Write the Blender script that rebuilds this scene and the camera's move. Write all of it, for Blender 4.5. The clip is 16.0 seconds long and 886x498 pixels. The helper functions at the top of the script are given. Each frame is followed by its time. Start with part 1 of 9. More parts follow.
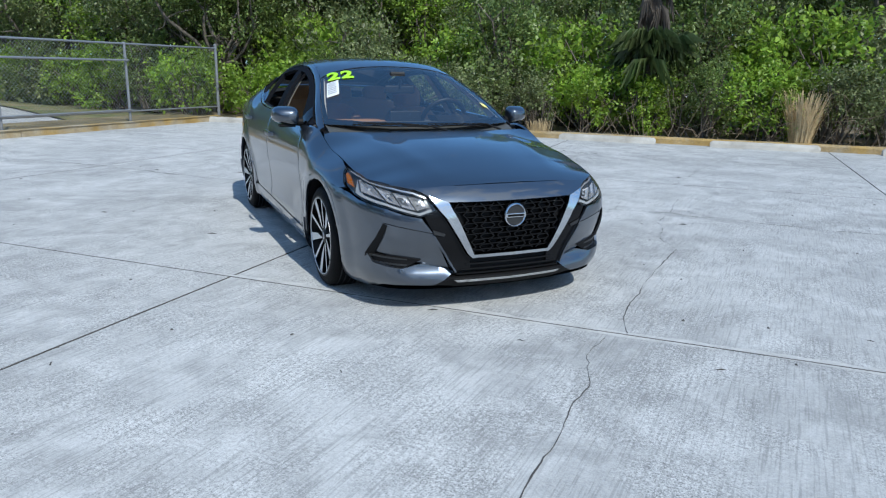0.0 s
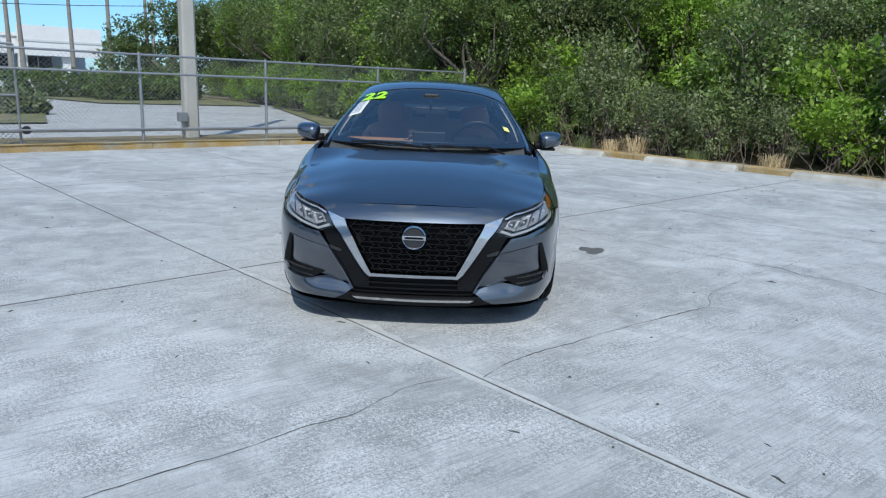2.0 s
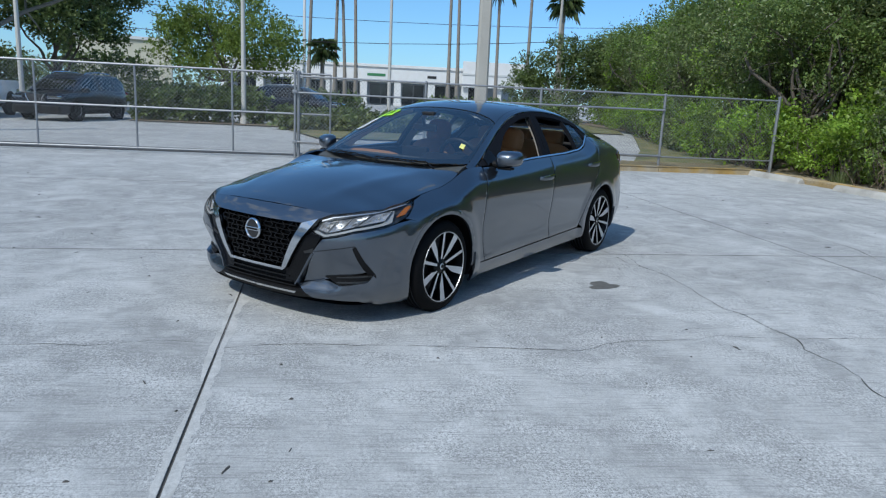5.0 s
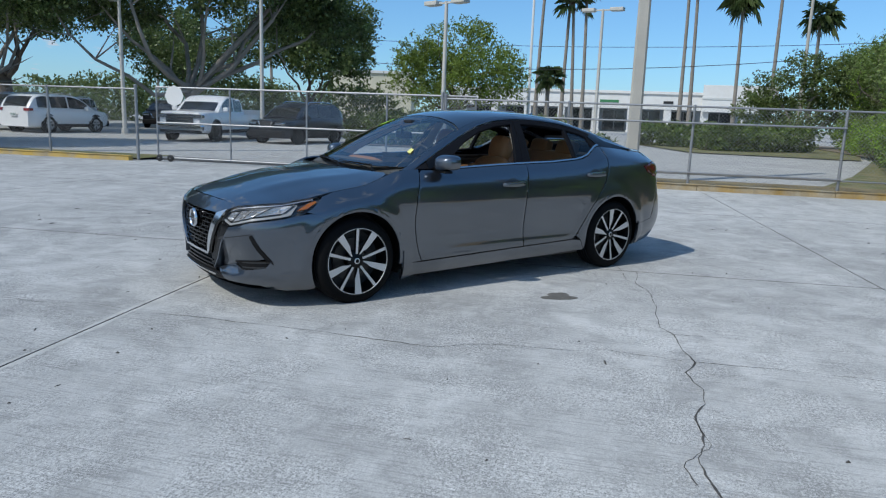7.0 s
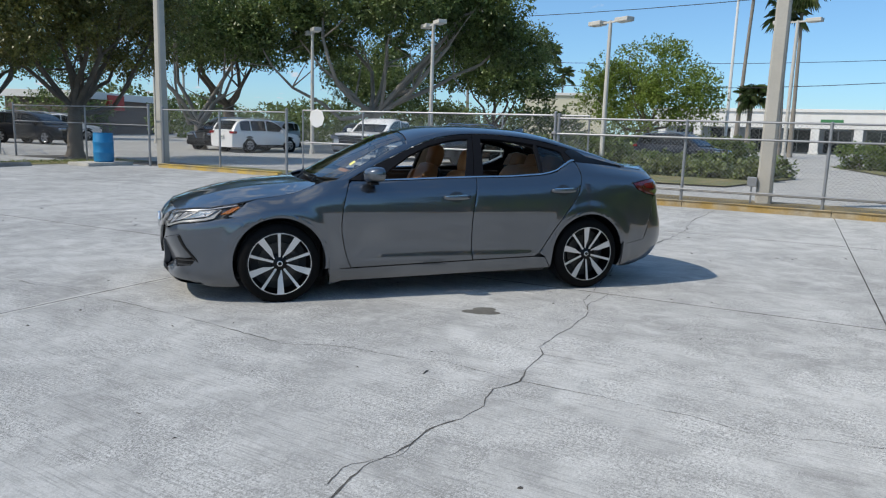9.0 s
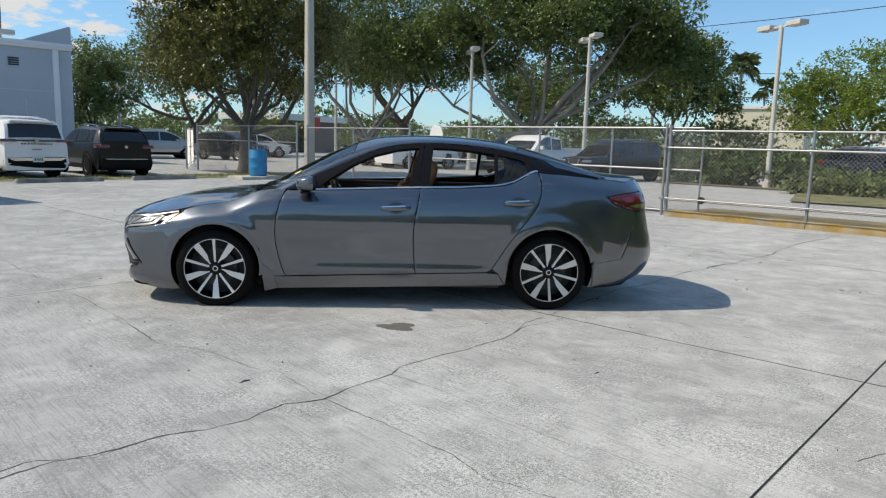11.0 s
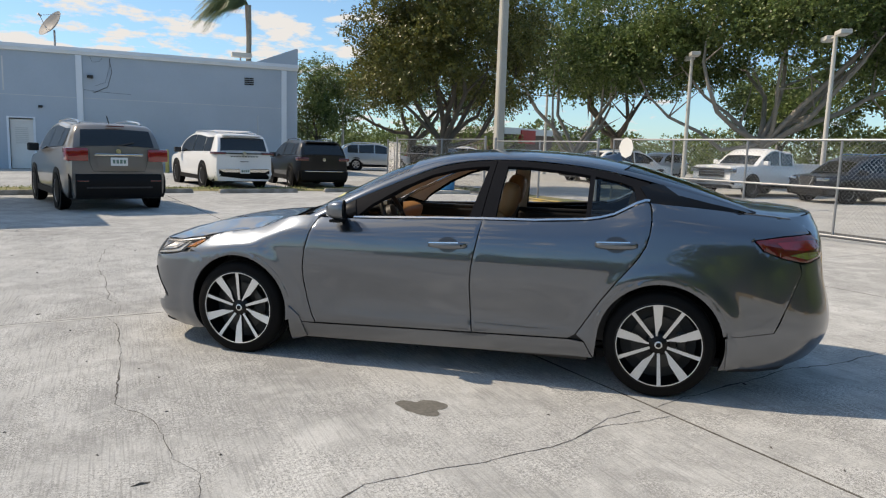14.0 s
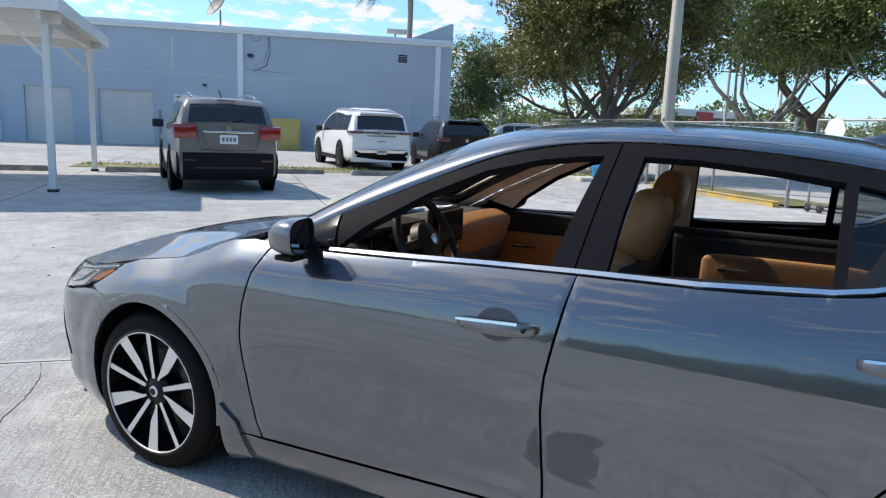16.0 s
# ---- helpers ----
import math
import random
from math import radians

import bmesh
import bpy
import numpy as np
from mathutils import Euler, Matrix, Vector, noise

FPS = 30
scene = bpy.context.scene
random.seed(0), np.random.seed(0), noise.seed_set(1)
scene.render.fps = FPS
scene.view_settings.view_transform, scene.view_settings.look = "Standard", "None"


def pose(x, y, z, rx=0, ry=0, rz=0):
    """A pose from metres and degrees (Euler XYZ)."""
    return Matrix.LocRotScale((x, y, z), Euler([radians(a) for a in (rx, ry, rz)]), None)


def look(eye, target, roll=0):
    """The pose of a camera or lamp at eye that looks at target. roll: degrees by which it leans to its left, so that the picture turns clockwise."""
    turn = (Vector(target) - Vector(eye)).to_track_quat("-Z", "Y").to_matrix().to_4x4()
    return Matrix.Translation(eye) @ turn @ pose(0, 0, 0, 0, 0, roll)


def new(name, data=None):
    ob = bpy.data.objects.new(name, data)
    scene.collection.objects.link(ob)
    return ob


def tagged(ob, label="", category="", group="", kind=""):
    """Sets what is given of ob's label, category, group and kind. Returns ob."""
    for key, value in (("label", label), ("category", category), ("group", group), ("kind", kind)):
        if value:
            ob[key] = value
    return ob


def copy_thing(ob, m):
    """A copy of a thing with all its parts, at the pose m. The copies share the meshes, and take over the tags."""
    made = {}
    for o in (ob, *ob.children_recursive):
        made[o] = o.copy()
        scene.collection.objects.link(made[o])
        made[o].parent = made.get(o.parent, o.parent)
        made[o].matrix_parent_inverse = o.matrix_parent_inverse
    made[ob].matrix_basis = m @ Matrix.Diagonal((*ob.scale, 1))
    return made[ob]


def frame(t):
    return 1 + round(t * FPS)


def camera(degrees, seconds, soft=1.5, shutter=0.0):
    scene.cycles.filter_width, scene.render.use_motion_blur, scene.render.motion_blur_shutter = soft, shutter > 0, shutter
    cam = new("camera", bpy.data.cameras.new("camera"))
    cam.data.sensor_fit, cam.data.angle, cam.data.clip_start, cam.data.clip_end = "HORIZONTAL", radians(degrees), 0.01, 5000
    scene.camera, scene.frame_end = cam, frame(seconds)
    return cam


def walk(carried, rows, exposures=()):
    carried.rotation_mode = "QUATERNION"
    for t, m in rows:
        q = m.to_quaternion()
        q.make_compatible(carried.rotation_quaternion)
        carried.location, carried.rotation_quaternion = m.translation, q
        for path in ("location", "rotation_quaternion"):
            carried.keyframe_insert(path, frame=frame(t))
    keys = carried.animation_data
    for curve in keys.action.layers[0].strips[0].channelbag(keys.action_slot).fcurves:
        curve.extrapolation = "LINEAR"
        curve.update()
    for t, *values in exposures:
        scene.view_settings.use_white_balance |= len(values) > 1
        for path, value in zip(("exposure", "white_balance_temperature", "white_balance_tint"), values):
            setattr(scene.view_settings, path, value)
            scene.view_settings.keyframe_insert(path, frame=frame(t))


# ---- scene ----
cam = camera(64.4, 16.0, soft=1.2)
PATH = [
    (0, (0.526, 0.547, 1.334), (-0.332, 2.285, 0.841), 1.2),
    (0.5, (0.983, 0.888, 1.325), (-0.061, 2.521, 0.831), 1.0),
    (1, (1.43, 1.194, 1.33), (0.211, 2.706, 0.851), 1.1),
    (1.5, (1.845, 1.565, 1.336), (0.46, 2.933, 0.874), 1.6),
    (2, (2.229, 1.974, 1.374), (0.7, 3.183, 0.923), 2.2),
    (2.5, (2.609, 2.385, 1.388), (0.96, 3.43, 0.955), 2.7),
    (3, (2.901, 2.859, 1.417), (1.158, 3.739, 0.983), 3.3),
    (3.5, (3.218, 3.355, 1.426), (1.398, 4.062, 0.992), 3.4),
    (4, (3.425, 3.898, 1.415), (1.547, 4.432, 0.979), 3.3),
    (4.2, (3.5, 4.12, 1.444), (1.602, 4.581, 1.011), 3.2),
    (6.5, (3.734, 6.702, 1.365), (1.801, 6.362, 0.98), 2.2),
    (7, (3.662, 7.266, 1.355), (1.762, 6.768, 0.984), 2.1),
    (7.5, (3.521, 7.783, 1.332), (1.663, 7.136, 0.973), 2.1),
    (8, (3.335, 8.289, 1.343), (1.529, 7.504, 0.992), 1.9),
    (8.5, (3.168, 8.792, 1.36), (1.419, 7.882, 1.02), 1.9),
    (11, (1.475, 10.725, 1.348), (0.127, 9.277, 1.052), 1.6),
    (11.5, (1.059, 10.879, 1.377), (-0.187, 9.342, 1.085), 1.5),
    (12, (0.726, 11.009, 1.381), (-0.433, 9.406, 1.089), 1.2),
    (12.5, (0.553, 11.058, 1.384), (-0.539, 9.409, 1.089), 1.1),
    (13, (0.401, 10.963, 1.367), (-0.625, 9.271, 1.075), 1.1),
    (13.5, (0.1, 10.557, 1.388), (-0.844, 8.817, 1.104), 1.5),
    (14, (-0.255, 10.189, 1.396), (-1.091, 8.394, 1.119), 1.8),
    (14.5, (-0.593, 9.702, 1.386), (-1.304, 7.853, 1.107), 2.3),
    (15, (-0.937, 9.235, 1.402), (-1.531, 7.348, 1.113), 2.5),
    (15.5, (-1.276, 8.732, 1.384), (-1.767, 6.818, 1.076), 2.4),
    (16, (-1.525, 8.188, 1.372), (-1.929, 6.259, 1.029), 2.4),
]
EXPOSURES = [(0.0, -0.35, 5850, 7), (1.5, -0.40, 5850, 7), (3.5, -0.60, 5800, 7), (7.0, -0.65, 6050, 8), (8.5, -0.50, 6450, 10), (11.0, -0.31, 7200, 10), (12.5, -0.26, 7450, 12), (13.5, -0.21, 7850, 13), (14.5, -0.12, 7750, 13), (15.5, 0.01, 7150, 13), (16.0, 0.09, 6850, 12)]
walk(cam, [(t, look(eye, target, roll)) for t, eye, target, roll in PATH], EXPOSURES)

# ---- world and sun ----
SUN_TO = Vector((0.803, -0.596, 0.0)).normalized()
SUN_EL = radians(47.5)
world = bpy.data.worlds.new("world")
scene.world = world
world.use_nodes = True
wt = world.node_tree
wt.nodes.clear()
w_out = wt.nodes.new("ShaderNodeOutputWorld")
w_bg = wt.nodes.new("ShaderNodeBackground")
w_sky = wt.nodes.new("ShaderNodeTexSky")
w_sky.sky_type = "NISHITA"
w_sky.sun_disc = False
w_sky.sun_elevation = SUN_EL
w_sky.sun_rotation = math.atan2(SUN_TO.x, SUN_TO.y)
w_sky.air_density, w_sky.dust_density, w_sky.ozone_density = 1.0, 0.3, 2.0
w_bg.inputs["Strength"].default_value = 0.117
# fair-weather clouds, thicker south than west; more added overhead and east, unseen, for fill light and reflections
w_tc = wt.nodes.new("ShaderNodeTexCoord")
w_sep = wt.nodes.new("ShaderNodeSeparateXYZ")
w_add = wt.nodes.new("ShaderNodeMath")
w_add.operation, w_add.inputs[1].default_value = "ADD", 0.22
w_div = wt.nodes.new("ShaderNodeVectorMath")
w_div.operation = "DIVIDE"
w_comb = wt.nodes.new("ShaderNodeCombineXYZ")
w_noise = wt.nodes.new("ShaderNodeTexNoise")
w_noise.inputs["Scale"].default_value = 6.5
w_noise.inputs["Detail"].default_value = 9
w_noise.inputs["Roughness"].default_value = 0.58
w_ramp = wt.nodes.new("ShaderNodeValToRGB")
w_ramp.color_ramp.elements[0].position = 0.585
w_ramp.color_ramp.elements[1].position = 0.675
w_dot = wt.nodes.new("ShaderNodeVectorMath")
w_dot.operation = "DOT_PRODUCT"
w_dot.inputs[1].default_value = (0.125, -0.105, 0.040)
w_sum = wt.nodes.new("ShaderNodeMath")
w_sum.operation = "ADD"
w_mix = wt.nodes.new("ShaderNodeMixRGB")
w_mix.inputs["Color2"].default_value = (7.3, 7.9, 8.7, 1)
wl = wt.links.new
wl(w_tc.outputs["Generated"], w_sep.inputs[0])
wl(w_sep.outputs["Z"], w_add.inputs[0])
for k in range(3):
    wl(w_add.outputs[0], w_comb.inputs[k])
wl(w_tc.outputs["Generated"], w_div.inputs[0])
wl(w_comb.outputs[0], w_div.inputs[1])
wl(w_div.outputs[0], w_noise.inputs["Vector"])
wl(w_tc.outputs["Generated"], w_dot.inputs[0])
wl(w_noise.outputs["Fac"], w_sum.inputs[0])
wl(w_dot.outputs["Value"], w_sum.inputs[1])
wl(w_sum.outputs[0], w_ramp.inputs["Fac"])
wl(w_ramp.outputs["Color"], w_mix.inputs["Fac"])
w_tint = wt.nodes.new("ShaderNodeMixRGB")
w_tint.blend_type = "MULTIPLY"
w_tint.inputs["Fac"].default_value = 1.0
w_tint.inputs["Color2"].default_value = (0.74, 1.07, 1.36, 1)
wl(w_sky.outputs["Color"], w_tint.inputs["Color1"])
w_veil = wt.nodes.new("ShaderNodeMixRGB")
w_veil.blend_type = "ADD"
w_veil.inputs["Fac"].default_value = 1.0
w_veil.inputs["Color2"].default_value = (0.72, 1.38, 2.15, 1)
wl(w_tint.outputs["Color"], w_veil.inputs["Color1"])
wl(w_veil.outputs["Color"], w_mix.inputs["Color1"])
wl(w_mix.outputs["Color"], w_bg.inputs["Color"])
wl(w_bg.outputs[0], w_out.inputs["Surface"])

sun_data = bpy.data.lights.new("sun", "SUN")
sun_data.energy, sun_data.angle, sun_data.color = 5.0, radians(0.55), (1.0, 0.935, 0.84)
sun = new("sun", sun_data)
sun.matrix_basis = look(SUN_TO * math.cos(SUN_EL) * 60 + Vector((0, 0, math.sin(SUN_EL) * 60)), (0, 0, 0))


# ---- materials ----
def mat(name, color, rough=0.5, metal=0.0, var=0.12, big=1.5, fine=40.0, bump=0.0, bump_scale=60.0, coat=0.0,
        spec=0.5, rnd=0.0, tint=None, tint_scale=0.6, tint_amount=0.0, local=False, diffuse=0.0, rough_var=0.0):
    """Principled material with colour variation at two scales, an optional second stain colour, relief and per-object change."""
    m = bpy.data.materials.new(name)
    m.use_nodes = True
    nt = m.node_tree
    N, Lk = nt.nodes.new, nt.links.new
    b = nt.nodes["Principled BSDF"]
    b.inputs["Roughness"].default_value = rough
    b.inputs["Diffuse Roughness"].default_value = diffuse
    b.inputs["Metallic"].default_value = metal
    b.inputs["Specular IOR Level"].default_value = spec
    if coat:
        b.inputs["Coat Weight"].default_value = coat
        b.inputs["Coat Roughness"].default_value = 0.03
    if local:
        vec = N("ShaderNodeTexCoord").outputs["Object"]
    else:
        vec = N("ShaderNodeNewGeometry").outputs["Position"]

    def noise_at(scale, detail=4.0):
        n = N("ShaderNodeTexNoise")
        n.inputs["Scale"].default_value, n.inputs["Detail"].default_value = scale, detail
        Lk(vec, n.inputs["Vector"])
        return n.outputs["Fac"]

    col = N("ShaderNodeRGB")
    col.outputs[0].default_value = (*color, 1)
    now = col.outputs[0]
    if tint and tint_amount:
        r = N("ShaderNodeMapRange")
        r.inputs["From Min"].default_value, r.inputs["From Max"].default_value = 0.42, 0.66
        r.inputs["To Max"].default_value = tint_amount
        Lk(noise_at(tint_scale, 6), r.inputs["Value"])
        mx = N("ShaderNodeMixRGB")
        mx.inputs["Color2"].default_value = (*tint, 1)
        Lk(r.outputs[0], mx.inputs["Fac"])
        Lk(now, mx.inputs["Color1"])
        now = mx.outputs[0]
    if var:
        a1 = N("ShaderNodeMath")
        a1.operation = "ADD"
        Lk(noise_at(big, 5), a1.inputs[0])
        Lk(noise_at(fine, 3), a1.inputs[1])
        r = N("ShaderNodeMapRange")
        r.inputs["From Min"].default_value, r.inputs["From Max"].default_value = 0.6, 1.4
        r.inputs["To Min"].default_value, r.inputs["To Max"].default_value = 1 - var, 1 + var
        Lk(a1.outputs[0], r.inputs["Value"])
        val = r.outputs[0]
        if rnd:
            oi = N("ShaderNodeObjectInfo")
            rr = N("ShaderNodeMapRange")
            rr.inputs["To Min"].default_value, rr.inputs["To Max"].default_value = 1 - rnd, 1 + rnd
            Lk(oi.outputs["Random"], rr.inputs["Value"])
            mm = N("ShaderNodeMath")
            mm.operation = "MULTIPLY"
            Lk(val, mm.inputs[0])
            Lk(rr.outputs[0], mm.inputs[1])
            val = mm.outputs[0]
        mx = N("ShaderNodeVectorMath")
        mx.operation = "SCALE"
        Lk(now, mx.inputs[0])
        Lk(val, mx.inputs["Scale"])
        now = mx.outputs[0]
    Lk(now, b.inputs["Base Color"])
    if rough_var:
        r = N("ShaderNodeMapRange")
        r.inputs["To Min"].default_value, r.inputs["To Max"].default_value = rough - rough_var, rough + rough_var
        Lk(noise_at(big * 2, 4), r.inputs["Value"])
        Lk(r.outputs[0], b.inputs["Roughness"])
    if bump:
        bn = N("ShaderNodeBump")
        bn.inputs["Strength"].default_value, bn.inputs["Distance"].default_value = bump, 0.01
        Lk(noise_at(bump_scale, 6), bn.inputs["Height"])
        Lk(bn.outputs[0], b.inputs["Normal"])
    return m


def glass_mat(name, tint, gloss=1.45):
    m = bpy.data.materials.new(name)
    m.use_nodes = True
    nt = m.node_tree
    nt.nodes.clear()
    o = nt.nodes.new("ShaderNodeOutputMaterial")
    t = nt.nodes.new("ShaderNodeBsdfTransparent")
    g = nt.nodes.new("ShaderNodeBsdfGlossy")
    f = nt.nodes.new("ShaderNodeFresnel")
    x = nt.nodes.new("ShaderNodeMixShader")
    t.inputs["Color"].default_value = (*tint, 1)
    g.inputs["Roughness"].default_value = 0.0
    f.inputs["IOR"].default_value = gloss
    nt.links.new(f.outputs[0], x.inputs[0])
    nt.links.new(t.outputs[0], x.inputs[1])
    nt.links.new(g.outputs[0], x.inputs[2])
    nt.links.new(x.outputs[0], o.inputs["Surface"])
    return m


def concrete_mat(name, color, dark, broom=0.0):
    """Weathered broom-finished concrete: pale laitance, grey blotches, dark pores and fine drag lines."""
    m = mat(name, color, rough=0.9, var=0.10, big=0.9, fine=55.0, spec=0.15, diffuse=0.22)
    nt = m.node_tree
    N, Lk = nt.nodes.new, nt.links.new
    b = nt.nodes["Principled BSDF"]
    src = b.inputs["Base Color"].links[0].from_socket
    vec = N("ShaderNodeNewGeometry").outputs["Position"]

    def field(scale, detail, lo, hi, a, c, dist=0.0, stretch=None, turn=0.0):
        n = N("ShaderNodeTexNoise")
        n.inputs["Scale"].default_value, n.inputs["Detail"].default_value = scale, detail
        n.inputs["Distortion"].default_value = dist
        if stretch:
            mp = N("ShaderNodeMapping")
            mp.inputs["Scale"].default_value = stretch
            mp.inputs["Rotation"].default_value = (0, 0, turn)
            Lk(vec, mp.inputs["Vector"])
            Lk(mp.outputs[0], n.inputs["Vector"])
        else:
            Lk(vec, n.inputs["Vector"])
        r = N("ShaderNodeMapRange")
        for k, v in zip(("From Min", "From Max", "To Min", "To Max"), (lo, hi, a, c)):
            r.inputs[k].default_value = v
        Lk(n.outputs["Fac"], r.inputs["Value"])
        return r.outputs[0]

    def blend(now, fac, colour):
        mx = N("ShaderNodeMixRGB")
        mx.inputs["Color2"].default_value = (*colour, 1)
        Lk(fac, mx.inputs["Fac"])
        Lk(now, mx.inputs["Color1"])
        return mx.outputs[0]

    now = blend(src, field(0.34, 9, 0.40, 0.60, 0.0, 0.80, 0.8), dark)
    now = blend(now, field(1.3, 11, 0.45, 0.63, 0.0, 0.62, 1.5), [c * 1.26 for c in color])
    now = blend(now, field(3.4, 11, 0.46, 0.66, 0.0, 0.55, 0.7), [c * 0.90 for c in dark])
    now = blend(now, field(9.0, 10, 0.52, 0.68, 0.0, 0.40, 0.4), [c * 1.20 for c in color])
    # exposed sand and pits, a centimetre across, in patches where the skin of the slab has worn off
    wear = field(2.1, 8, 0.40, 0.60, 0.25, 1.0, 0.6)
    for scale, lo, hi, amount, colour in ((48.0, 0.49, 0.57, 0.46, [c * 0.55 for c in dark]), (62.0, 0.51, 0.60, 0.42, [min(1, c * 1.55) for c in color]),
                                          (120.0, 0.53, 0.60, 0.65, [c * 0.42 for c in dark]), (170.0, 0.53, 0.62, 0.55, [min(1, c * 1.6) for c in color])):
        both_of = N("ShaderNodeMath")
        both_of.operation = "MULTIPLY"
        Lk(field(scale, 5, lo, hi, 0.0, amount), both_of.inputs[0])
        Lk(wear, both_of.inputs[1])
        now = blend(now, both_of.outputs[0], colour)
    if broom:
        now = blend(now, field(7.0, 5, 0.50, 0.64, 0.0, broom, 0.0, (13.0, 0.5, 1.0), 0.09), [c * 0.6 for c in dark])
    Lk(now, b.inputs["Base Color"])
    n = N("ShaderNodeTexNoise")
    n.inputs["Scale"].default_value, n.inputs["Detail"].default_value = 90.0, 6
    Lk(vec, n.inputs["Vector"])
    bn = N("ShaderNodeBump")
    bn.inputs["Strength"].default_value, bn.inputs["Distance"].default_value = 0.42, 0.006
    Lk(n.outputs["Fac"], bn.inputs["Height"])
    Lk(bn.outputs[0], b.inputs["Normal"])
    return m


def leaf_mat(name, color, second, back=0.35):
    """Leaves: colour varied per leaf, some light let through."""
    m = bpy.data.materials.new(name)
    m.use_nodes = True
    nt = m.node_tree
    N, Lk = nt.nodes.new, nt.links.new
    b = nt.nodes["Principled BSDF"]
    geo = N("ShaderNodeNewGeometry")
    mx = N("ShaderNodeMixRGB")
    mx.inputs["Color1"].default_value, mx.inputs["Color2"].default_value = (*color, 1), (*second, 1)
    Lk(geo.outputs["Random Per Island"], mx.inputs["Fac"])
    n = N("ShaderNodeTexNoise")
    n.inputs["Scale"].default_value, n.inputs["Detail"].default_value = 1.3, 5
    Lk(geo.outputs["Position"], n.inputs["Vector"])
    r = N("ShaderNodeMapRange")
    r.inputs["From Min"].default_value, r.inputs["From Max"].default_value = 0.3, 0.7
    r.inputs["To Min"].default_value, r.inputs["To Max"].default_value = 0.45, 1.55
    Lk(n.outputs["Fac"], r.inputs["Value"])
    sc = N("ShaderNodeVectorMath")
    sc.operation = "SCALE"
    Lk(mx.outputs[0], sc.inputs[0])
    Lk(r.outputs[0], sc.inputs["Scale"])
    Lk(sc.outputs[0], b.inputs["Base Color"])
    b.inputs["Roughness"].default_value = 0.42
    b.inputs["Specular IOR Level"].default_value = 0.5
    tr = N("ShaderNodeBsdfTranslucent")
    Lk(sc.outputs[0], tr.inputs["Color"])
    ms = N("ShaderNodeMixShader")
    ms.inputs[0].default_value = back
    Lk(b.outputs[0], ms.inputs[1])
    Lk(tr.outputs[0], ms.inputs[2])
    Lk(ms.outputs[0], nt.nodes["Material Output"].inputs["Surface"])
    return m


M_CONC = concrete_mat("lot_concrete", (0.470, 0.474, 0.460), (0.290, 0.293, 0.285), 0.36)
M_ROAD = concrete_mat("far_pavement", (0.42, 0.42, 0.40), (0.30, 0.30, 0.29))
M_EDGE = mat("dirty_slab_edge", (0.085, 0.082, 0.076), 0.9, var=0.35, big=6, fine=45, tint=(0.15, 0.148, 0.14), tint_scale=5.0, tint_amount=0.9)
M_JOINT = mat("joint_dirt", (0.082, 0.078, 0.070), 0.95, var=0.4, big=8, fine=60)
M_CRACK = mat("crack_dirt", (0.078, 0.074, 0.068), 0.95, var=0.4, big=8, fine=60)
M_SEAL = mat("old_joint_sealant", (0.34, 0.335, 0.32), 0.9, var=0.4, big=8, fine=60)
M_SMEAR = mat("dried_mortar", (0.49, 0.49, 0.47), 0.9, diffuse=0.22, spec=0.15, var=0.22, big=9, fine=60, bump=0.3, bump_scale=90, tint=(0.42, 0.42, 0.40), tint_scale=6.0, tint_amount=0.7)
M_STAIN = mat("oil_stain", (0.13, 0.125, 0.11), 0.7, var=0.35, big=12, fine=50)
M_SOIL = mat("dry_soil", (0.20, 0.155, 0.10), 0.95, var=0.35, big=2.5, fine=50, bump=0.8, bump_scale=40,
             tint=(0.30, 0.25, 0.17), tint_scale=3.0, tint_amount=0.8)
M_GRASS_G = mat("grass_ground", (0.13, 0.14, 0.05), 0.95, var=0.4, big=1.2, fine=45, bump=0.8, bump_scale=60,
                tint=(0.27, 0.22, 0.11), tint_scale=1.4, tint_amount=0.8)
M_YELLOW = mat("yellow_kerb_paint", (0.52, 0.36, 0.09), 0.75, var=0.22, big=3, fine=40, bump=0.3, bump_scale=50,
               tint=(0.36, 0.31, 0.22), tint_scale=2.2, tint_amount=0.95)
M_DIRT_G = mat("dry_dirt_grass", (0.175, 0.135, 0.065), 0.95, var=0.4, big=1.2, fine=45, bump=0.8, bump_scale=60,
                tint=(0.27, 0.22, 0.11), tint_scale=1.4, tint_amount=0.8)
M_YELLOW_OLD = mat("worn_yellow_kerb_paint", (0.36, 0.24, 0.075), 0.75, var=0.4, big=3, fine=40, bump=0.3, bump_scale=50,
               tint=(0.36, 0.31, 0.22), tint_scale=2.2, tint_amount=0.95)
M_KERB = mat("bare_kerb_concrete", (0.50, 0.48, 0.43), 0.85, var=0.2, big=3, fine=60, bump=0.4, bump_scale=70,
             tint=(0.30, 0.28, 0.24), tint_scale=2.5, tint_amount=0.7)
M_GALV = mat("galvanised_steel", (0.31, 0.32, 0.33), 0.5, metal=0.6, var=0.14, big=5, fine=60)
M_POLE = mat("concrete_pole", (0.42, 0.405, 0.36), 0.85, var=0.14, big=1.5, fine=45, bump=0.3, bump_scale=60)
M_LAMPPOLE = mat("painted_lamp_pole", (0.52, 0.51, 0.47), 0.6, var=0.1, big=2, fine=30)
M_WHITEPAINT = mat("white_paint", (0.74, 0.74, 0.72), 0.6, var=0.07, big=1.2, fine=30, bump=0.1,
                   tint=(0.55, 0.54, 0.50), tint_scale=1.2, tint_amount=0.35)
